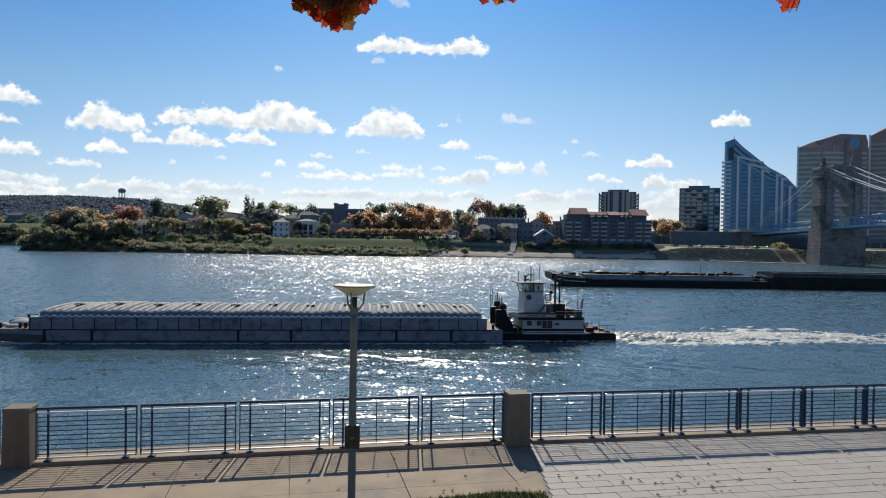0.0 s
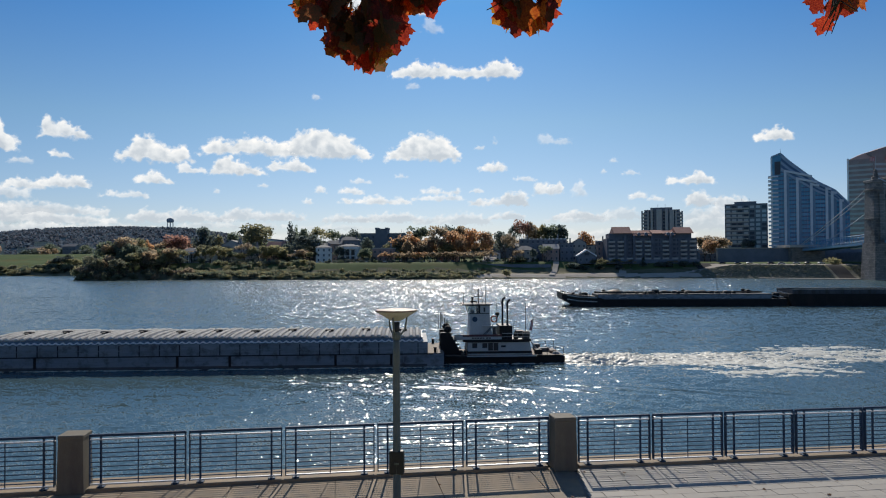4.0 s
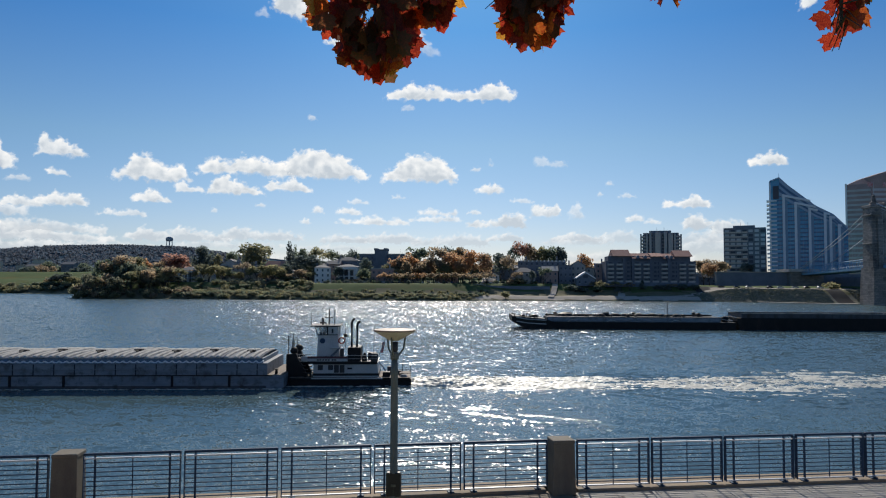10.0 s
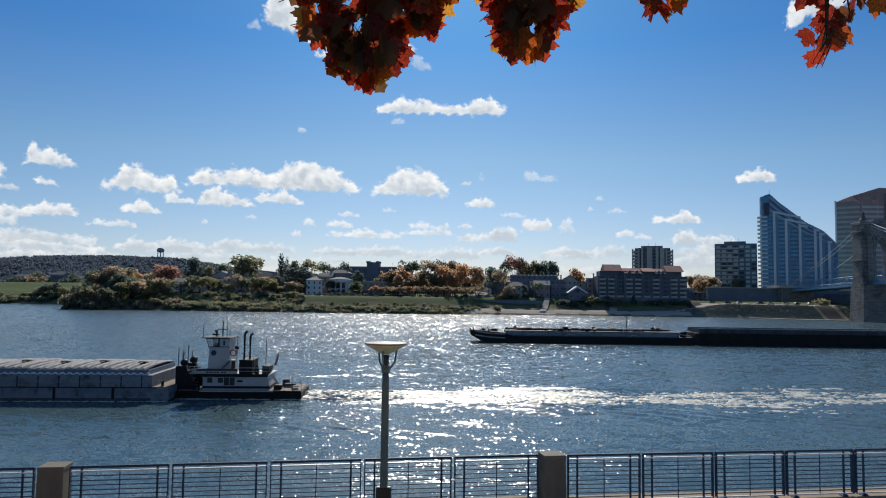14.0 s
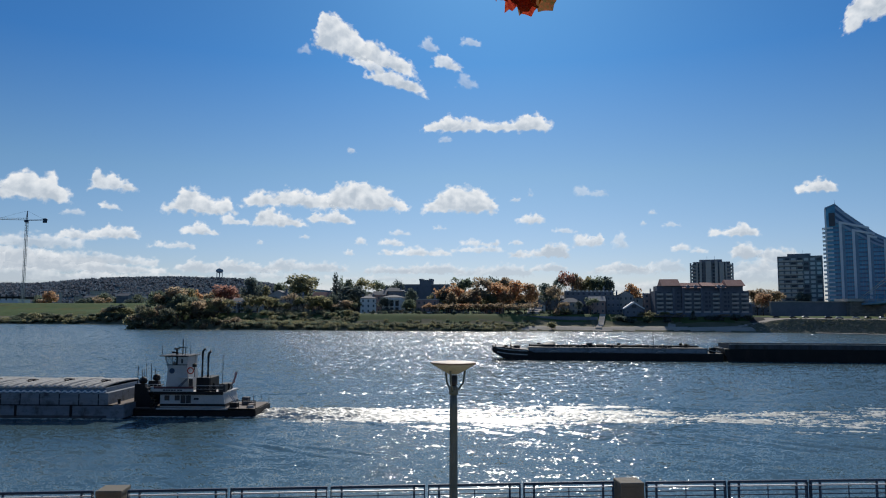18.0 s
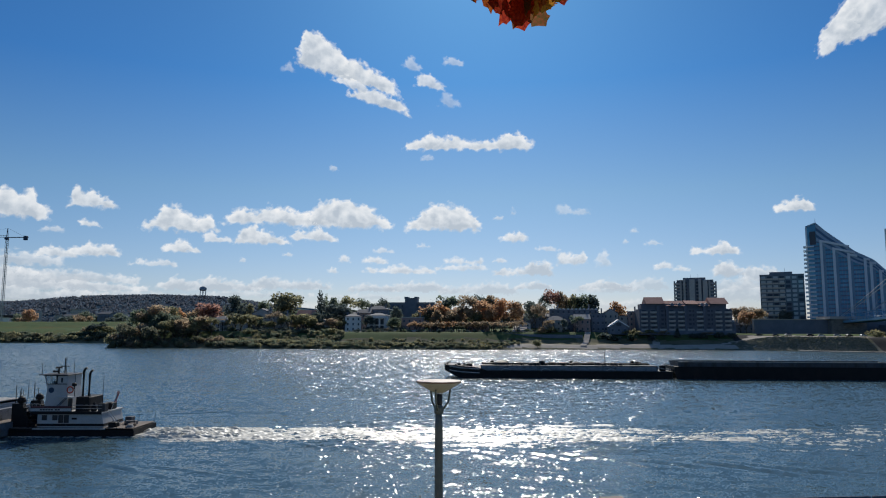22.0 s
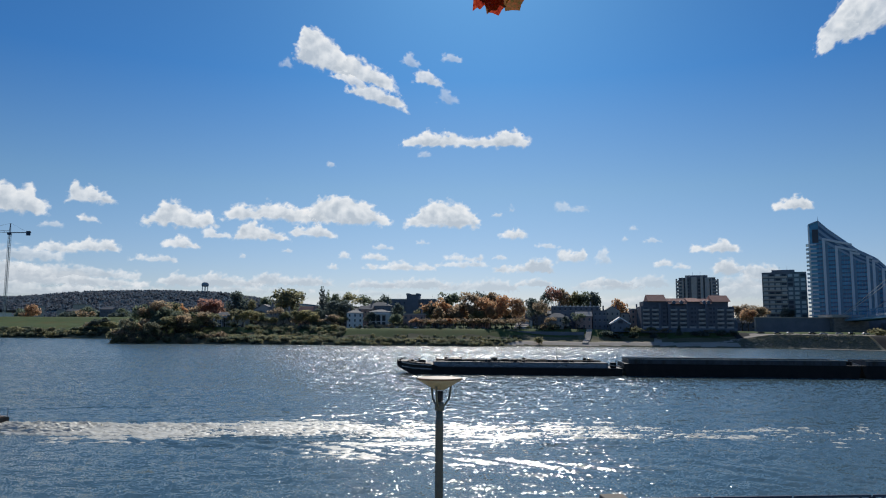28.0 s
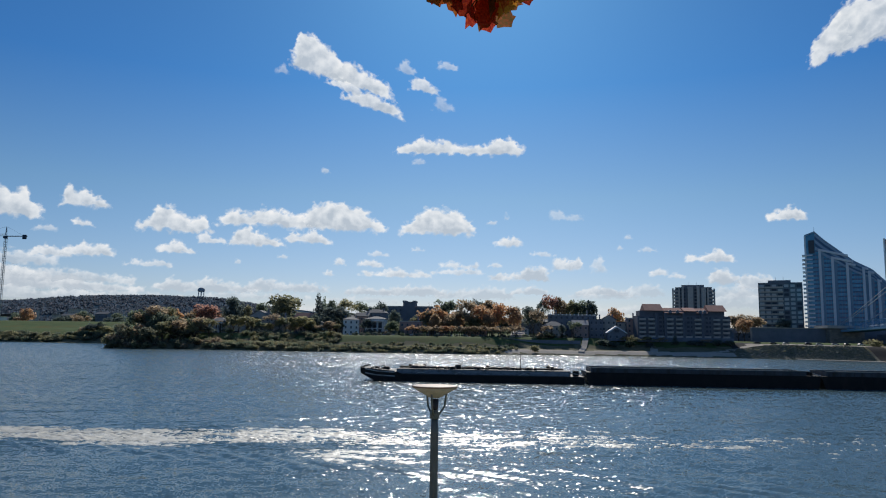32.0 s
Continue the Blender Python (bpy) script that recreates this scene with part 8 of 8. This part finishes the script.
def wake_waves():
    """Low diverging crests that spread from the tow, drawn along by it."""
    g = random.Random(31)
    ob = thing("wake_waves", pose(0, 0, 0), "low diverging wake crests on the river", "waves", kind="stuff")
    crests = []
    for side in (-1, 1):
        for k in range(26):           # from the towboat's stern
            a = 14 + 5.2 * k
            crests.append((9 + a, side * (3.5 + 0.27 * a) + g.uniform(-1, 1), side * g.uniform(38, 50), 3.0 + 0.10 * a, 0.10 + 0.03 * g.random(), 1.1 + 0.006 * a))
        for k in range(16):           # from the barge's bow, alongside
            a = 4 + 5.5 * k
            crests.append((-66 + a, side * (6.2 + 0.20 * a) + g.uniform(-0.6, 0.6), side * g.uniform(22, 34), 3.5 + 0.05 * a, 0.08 + 0.03 * g.random(), 0.9))
    for ax, lat, ang, half, high, wide in crests:
        c = TUG_AT + ALONG * ax + ACROSS * lat
        w = Matrix.Rotation(radians(LEAD + ang), 3, "Z") @ Vector((1, 0, 0))
        n = Vector((-w.y, w.x, 0))
        m = Mesh()
        nu, nv = 14, 8
        for i in range(nu + 1):
            u = 2 * i / nu - 1
            for j in range(nv + 1):
                v = 2 * j / nv - 1
                p = c + w * (half * u) + n * (wide * v + 0.35 * math.sin(u * 2.6 + ax))
                m.v.append((p.x, p.y, -0.006 + high * (1 - u * u) * (0.5 + 0.5 * math.cos(math.pi * v))))
        m.f += [(i * (nv + 1) + j, (i + 1) * (nv + 1) + j, (i + 1) * (nv + 1) + j + 1, i * (nv + 1) + j + 1) for i in range(nu) for j in range(nv)]
        part("crest", m, M_WATER, ob, smooth=True)
    return ob


WAVELETS = wake_waves()


def hull_lace():
    g = random.Random(4)
    m = Mesh()
    for _ in range(420):
        x = g.uniform(-29, 44.5)
        y = (-5.45 if x < 29.7 else -3.4) - abs(g.gauss(0, 0.25))
        s = g.uniform(0.06, 0.22)
        a = g.uniform(0, 6.28)
        pts = [(x + s * (2.4 if True else 1) * math.cos(a + k * 1.2566) * g.uniform(0.6, 1.2), y + s * math.sin(a + k * 1.2566) * g.uniform(0.6, 1.2), 0.02) for k in range(5)]
        k0 = len(m.v)
        m.v += pts + [(x, y, 0.02 + s * 0.35)]
        m.f += [(k0 + k, k0 + (k + 1) % 5, k0 + 5) for k in range(5)]
    me = bpy.data.meshes.new("hull_lace")
    me.from_pydata(m.v, [], m.f)
    me.materials.append(M_FOAM)
    ob = new("hull_foam", me)
    ob.matrix_basis = pose(BARGE_AT.x, BARGE_AT.y, 0, 0, 0, LEAD)
    return tagged(ob, "thin foam flecks along the barge waterline", "foam", kind="stuff")


LACE = hull_lace()

# ---- the maple over the viewpoint ----
def maple_leaf_material(name, a, b_, c):
    mat, t, b = nodes_of(name)
    n = noise_of(t, 14, 4)
    col = ramp_of(t, n.outputs[0], [(0.3, a), (0.52, b_), (0.72, c)])
    oi = t.nodes.new("ShaderNodeObjectInfo")
    col = mix_of(t, 1.0, col, ramp_of(t, oi.outputs["Random"], [(0, (0.8, 0.8, 0.85)), (1, (1.6, 1.5, 1.35))]), "MULTIPLY")
    t.links.new(col, b.inputs["Base Color"])
    b.inputs["Roughness"].default_value = 0.45
    tr = t.nodes.new("ShaderNodeBsdfTranslucent")
    t.links.new(col, tr.inputs[0])
    mx = t.nodes.new("ShaderNodeMixShader")
    mx.inputs[0].default_value = 0.7
    t.links.new(b.outputs[0], mx.inputs[1])
    t.links.new(tr.outputs[0], mx.inputs[2])
    t.links.new(mx.outputs[0], t.nodes["Material Output"].inputs[0])
    return mat


LEAF_MATS = [maple_leaf_material("maple_red", (0.12, 0.012, 0.010), (0.28, 0.03, 0.016), (0.40, 0.08, 0.025)),
             maple_leaf_material("maple_orange", (0.25, 0.04, 0.012), (0.42, 0.10, 0.02), (0.52, 0.19, 0.03)),
             maple_leaf_material("maple_gold", (0.42, 0.13, 0.02), (0.58, 0.27, 0.04), (0.50, 0.34, 0.06)),
             maple_leaf_material("maple_dark", (0.07, 0.065, 0.025), (0.15, 0.06, 0.03), (0.22, 0.08, 0.035))]
# right half of a lobed leaf, stalk at the origin, tip at y = 1
HALF = [(0.0, 0.0), (0.16, -0.06), (0.36, -0.02), (0.39, 0.12), (0.58, 0.22), (0.50, 0.33), (0.65, 0.60), (0.50, 0.57), (0.41, 0.66), (0.28, 0.60), (0.23, 0.73), (0.27, 0.80), (0.13, 0.88), (0.0, 1.0)]


def maple_leaf_mesh(seed, mat):
    """A hanging leaf 1 unit long: folded along the midrib, curled at the lobes."""
    g = random.Random(seed)
    m = Mesh()
    fold, curl = g.uniform(0.15, 0.5), g.uniform(-0.3, 0.5)

    def put(x, y):
        return (x * g.uniform(0.96, 1.04), abs(x) * fold + curl * y * y * 0.5 + 0.12 * x * x, -y)
    for s in (-1, 1):
        k0 = len(m.v)
        pts = [put(s * x, y) for x, y in HALF]
        mids = [put(0, y) for y in (0.0, 0.15, 0.3, 0.45, 0.6, 0.8)]
        m.v += pts + mids
        link = [1, 1, 1, 2, 2, 3, 3, 3, 3, 3, 4, 4, 5, 5]
        for i in range(len(HALF) - 1):
            a, b = k0 + len(HALF) + link[i], k0 + len(HALF) + link[i + 1]
            m.f.append((k0 + i, k0 + i + 1, b) if a == b else (k0 + i, k0 + i + 1, b, a))
    m.rod((0, 0.01, 0.55), (0, 0, 0), 0.012, 0.015, 4)
    me = bpy.data.meshes.new("leaf")
    me.from_pydata(m.v, [], m.f)
    me.materials.append(mat)
    return me


LEAVES = {k: [maple_leaf_mesh(10 * k + i, LEAF_MATS[k]) for i in range(4)] for k in range(4)}


def maple_branch(seed, tip, spread, up, count, size=0.074):
    """A hanging spray of leaves: its lowest leaf ends near tip; spread and up give its width and height."""
    g = random.Random(seed)
    ob = thing("maple_branch", pose(*tip), "hanging maple branch with red and orange autumn leaves", "branch", "maple branches overhead")
    twig = Mesh().rod((0.02, 0.06, up + 0.62), (0.0, 0.03, up * 0.75), 0.008, 0.005, 6).rod((0.0, 0.03, up * 0.75), (0.0, 0.0, 0.09), 0.005, 0.002, 5)
    for i in range(7):
        z = up * (0.25 + 0.7 * i / 6)
        sx = spread * g.uniform(0.5, 0.95) * (1 if i % 2 else -1) * min(1.0, 0.35 + z / up)
        twig.rod((0.0, 0.03, z + 0.05), (sx * 0.55, g.uniform(-0.05, 0.08), z + 0.03), 0.003, 0.0022, 4)
        twig.rod((sx * 0.55, 0.02, z + 0.03), (sx, g.uniform(-0.06, 0.1), z - 0.02), 0.0022, 0.0012, 4)
    part("twig", twig, M_BARK, ob)
    count = int(count * 0.82)
    for i in range(count):
        f = i / max(1, count - 1)
        z = up * (f ** 0.85)
        wide = spread * min(1.0, 0.12 + 1.15 * (z / up) ** 0.95)
        k = g.uniform(-1, 1)
        k = math.copysign(abs(k) ** 0.8, k)
        x, y = k * wide, g.uniform(-0.08, 0.10)
        edge = abs(k) + max(0.0, 0.25 - f)
        # inner leaves are coloured dark for self-shadow, rim leaves bright for backlight
        pool = (0, 0, 0, 1, 1, 2, 3) if edge > 0.74 else (0, 0, 1, 3, 3) if edge > 0.45 else (3, 3, 3, 3, 0, 3)
        me = g.choice(LEAVES[g.choice(pool)])
        s = size * g.uniform(0.75, 1.2)
        m = Matrix.LocRotScale((x, y, z + s * 0.95), Euler((g.gauss(0, 0.35), g.gauss(0, 0.45) - 0.35 * k, g.gauss(0, 0.9))), (s, s, s))
        part("leaf", me, None, ob, at=m)
    return ob


MAPLE = [maple_branch(1, (-0.338, 2.0, 13.08), 0.305, 0.40, 270), maple_branch(2, (0.14, 2.05, 13.175), 0.21, 0.34, 140), maple_branch(3, (0.56, 2.05, 13.31), 0.15, 0.30, 70),
         maple_branch(4, (1.09, 2.05, 13.235), 0.15, 0.34, 46), maple_branch(5, (1.03, 2.05, 13.175), 0.025, 0.10, 5, 0.07)]


def maple_tree():
    ob = thing("maple_tree", pose(2.4, -1.6, 10.9), "grey-barked maple tree above the terrace", "tree")
    part("trunk", Mesh().rod((0, 0, -0.3), (0.05, 0.05, 1.6), 0.17, 0.14, 14).rod((0.05, 0.05, 1.6), (-0.1, 0.2, 4.2), 0.14, 0.08, 12), M_BARK, ob, smooth=True)
    for a, b, c in (((0.0, 0.1, 2.4), (-1.2, 2.2, 3.15), (-2.75, 3.72, 3.16)), ((0.0, 0.15, 2.2), (-0.9, 2.4, 3.05), (-2.3, 3.75, 3.12)), ((0.0, 0.15, 2.5), (-0.8, 2.4, 3.2), (-1.9, 3.75, 3.22)), ((0.02, 0.1, 2.3), (-0.6, 2.5, 3.1), (-1.5, 3.72, 3.2))):
        part("limb", Mesh().rod(a, b, 0.05, 0.03, 8).rod(b, c, 0.03, 0.010, 8), M_BARK, ob)
    part("crown", crown_mesh(44, "round", 4.0, 2.6, 900, 0.1), L_RED, ob, at=pose(0.3, -0.6, 3.6))
    return ob


maple_tree()
terrace = thing("terrace", pose(0, 0, 0), "upper lawn terrace behind a concrete retaining wall", "terrace", kind="structure")
part("lawn", Mesh().box(-60, -60, 7.5, 60, 3.5, 10.9), M_GRASS, terrace)
part("retaining_wall", Mesh().box(-60, 3.5, 7.5, 60, 3.8, 10.9), M_CONC, terrace)

# ---- paving pieces, grass bed, fallen leaves ----
def paving():
    p, w = RAIL_R
    n = Vector((-w.y, w.x, 0))
    q = p + w * -0.30 - n * 0.10          # corner of the paver field
    g = random.Random(6)
    L, H, J = 0.60, 0.30, 0.007
    ang = math.atan2(w.y, w.x)
    shapes = {}

    def paver(length):
        key = round(length, 2)
        if key not in shapes:
            shapes[key] = Mesh().box(J / 2, -H + J / 2, -0.05, length - J / 2, -J / 2, 0.0, 0.006).data("paver", M_PAVER)
        return shapes[key]
    for r in range(13):
        u = -0.0556 * r
        first = True
        while u < 11.4:
            length = L * (0.5 if first and r % 2 else 1.0)
            first = False
            c = q + w * u - n * (H * r)
            part("paver", paver(length), None, PROM, at=pose(c.x, c.y, DECK - 0.004 + g.uniform(-0.003, 0.003), 0, 0, math.degrees(ang)))
            u += length
    rest = Mesh()
    for r in range(13):
        c = q + w * 11.4 - n * (H * r)
        for k in range(40):
            d = c + w * (0.6 * k)
            e = [d, d + w * (L - J), d + w * (L - J) - n * (H - J), d - n * (H - J)]
            rest.loft([[(v.x, v.y, DECK - 0.05) for v in e], [(v.x, v.y, DECK - 0.004) for v in e]])
    part("far_pavers", rest, M_PAVER, PROM)
    near = Mesh()
    a, b = q - n * (H * 13), q + w * 36 - n * (H * 13)
    near.prism([(a.x, a.y), (b.x, b.y), (b.x, 4.0), (a.x + 0.3, 4.0)], -0.05, "z", DECK - 0.004)
    part("near_paving", near, M_PAVER, PROM)
    # concrete slabs on the other side
    p, w = RAIL_L
    n = Vector((-w.y, w.x, 0))
    for i in range(-6, 5):
        for j, (v0, v1) in enumerate(((0.10, 2.35), (2.36, 5.2), (5.21, 9.5))):
            u0 = 2.02 * i + 0.45
            e = [p + w * (u0 + 0.008) - n * v0, p + w * (u0 + 2.012) - n * v0, p + w * (u0 + 2.012) - n * v1, p + w * (u0 + 0.008) - n * v1]
            if max(c.x for c in e) > 2.0:
                e = [Vector((min(c.x, 1.87), c.y, c.z)) for c in e]
            if min(c.x for c in e) > 1.7:
                continue
            part("concrete_slab", Mesh().loft([[(c.x, c.y, DECK - 0.06) for c in e], [(c.x, c.y, DECK - 0.006) for c in e]]), M_CONC, PROM)


paving()
bed = Mesh().prism([(1.83, 4.0), (1.83, 11.9), (1.5, 12.02), (0.9, 12.0), (0.15, 11.75), (-0.8, 11.2), (-2.2, 10.1), (-4.5, 7.5), (-7, 4.0)], 0.06, "z", DECK - 0.01)
solid("grass_bed", bed, M_GRASS, pose(0, 0, 0), "trimmed green grass bed beside the paving", "grass", kind="structure")


def grass_blades():
    g = random.Random(2)
    m = Mesh()
    for _ in range(5200):
        x, y = g.uniform(-0.4, 1.84), g.uniform(11.0, 12.02)
        if x < 0.9 and y > 11.75 + (x - 0.15) * 0.3:
            continue
        h, a = g.uniform(0.03, 0.09), g.uniform(0, 6.28)
        dx, dy = 0.006 * math.cos(a), 0.006 * math.sin(a)
        k = len(m.v)
        m.v += [(x - dx, y - dy, DECK + 0.04), (x + dx, y + dy, DECK + 0.04), (x + g.uniform(-0.03, 0.03), y + g.uniform(-0.03, 0.03), DECK + 0.05 + h)]
        m.f.append((k, k + 1, k + 2))
    me = bpy.data.meshes.new("grass_blades")
    me.from_pydata(m.v, [], m.f)
    me.materials.append(M_GRASS)
    tagged(new("grass_blades", me), "short green grass at the paving edge", "grass", kind="stuff")


grass_blades()
fg = random.Random(17)
for i in range(90):
    y = fg.uniform(11.9, 15.2)
    x = fg.uniform(-6.5, 9.5)
    if y > 14.9 + 0.2 * (x - 1.7) - 0.1:
        continue
    if i > 60:
        x, y = fg.gauss(4.6, 1.0), fg.gauss(12.7, 0.35)
    s = fg.uniform(0.04, 0.075)
    ob = new("fallen_leaf", LEAVES[3][fg.randrange(4)])
    ob.matrix_basis = Matrix.LocRotScale((x, y, DECK + 0.012), Euler((radians(90 + fg.uniform(-12, 12)), fg.uniform(-0.2, 0.2), fg.uniform(0, 6.28)), "XYZ"), (s, s, s))
    tagged(ob, "dry brown maple leaf fallen on the paving", "leaf", "fallen leaves on the promenade")


# ---- what moves ----
# seconds, metres added to the near tow's even run to fit the camera's view
VIEW_SHIFT = ((0.0, -0.3), (3.0, -0.15), (6.0, 0.0), (9.0, 0.0), (12.0, 0.35), (15.0, 0.65), (18.0, 0.82), (21.0, 0.98), (24.0, 0.75), (32.0, 0.6))


def motions():
    for ob, v in [(BARGE, NEAR_V), (TUG, NEAR_V), (BOIL, NEAR_V), (LACE, NEAR_V), (WAVELETS, NEAR_V)] + [(o, FAR_V) for o in FAR_TOW]:
        m0 = ob.matrix_basis.copy()
        shift = VIEW_SHIFT if v is NEAR_V else ((0.0, 0.0), (16.0, 0.0), (32.0, 0.0))
        walk(ob, [(t, Matrix.Translation(v * t + Vector((k, 0.1 * k, 0))) @ m0) for t, k in shift])
    # clouds drift across, the higher in the sky the faster
    # clouds turn about the viewpoint at rates fitted to their drift in view
    for ob, el in CLOUDS:
        m0 = ob.matrix_basis.copy()
        walk(ob, [(t, pose(0, 0, 0, 0, 0, (0.0052 * el if el < 17 else 0.058) * (t - 9.0)) @ m0) for t in (0.0, 16.0, 32.0)])
    # foam rafts rise as the stern passes and settle again
    for ob, born, p in WAKE:
        q = ob.matrix_basis.to_quaternion()
        keys = sorted({0.0, 32.0} | {round(born + a, 2) for a in (0.0, 0.8, 1.6, 4.0, 8.0, 16.0) if 0 < born + a < 32})
        walk(ob, [(t, Matrix.LocRotScale((p.x, p.y, foam_level(t - born)), q, None)) for t in keys])
    # branches sway
    for i, ob in enumerate(MAPLE):
        m0 = ob.matrix_basis.copy()
        rows = []
        for t, dx, dz in SWAY:
            k = 1.0 if i == 0 else 0.6
            rows.append((t, Matrix.Translation((dx * k, 0.01 * math.sin(t * 1.3 + i), dz * k)) @ m0 @ pose(0, 0, 0, 0, 2.0 * math.sin(t * 0.9 + i * 1.7), 3.0 * math.sin(t * 0.7 + i))))
        walk(ob, rows)


# seconds, sideways and upward sway of the branches in metres
SWAY = [(0.0, 0.006, 0.018), (2.0, -0.005, 0.0), (3.5, 0.0, -0.01), (6.0, -0.02, -0.02), (7.5, 0.0, -0.01), (9.0, 0.026, 0.0), (11.0, 0.01, 0.01), (13.0, 0.0, 0.0), (14.5, 0.01, 0.02),
        (16.5, 0.05, -0.025), (17.6, 0.06, -0.025), (19.0, 0.085, -0.005), (21.0, 0.08, 0.0), (23.0, 0.095, -0.008), (25.0, 0.075, 0.008), (28.0, 0.04, 0.025), (30.0, 0.035, 0.022), (32.0, 0.025, 0.012)]
motions()
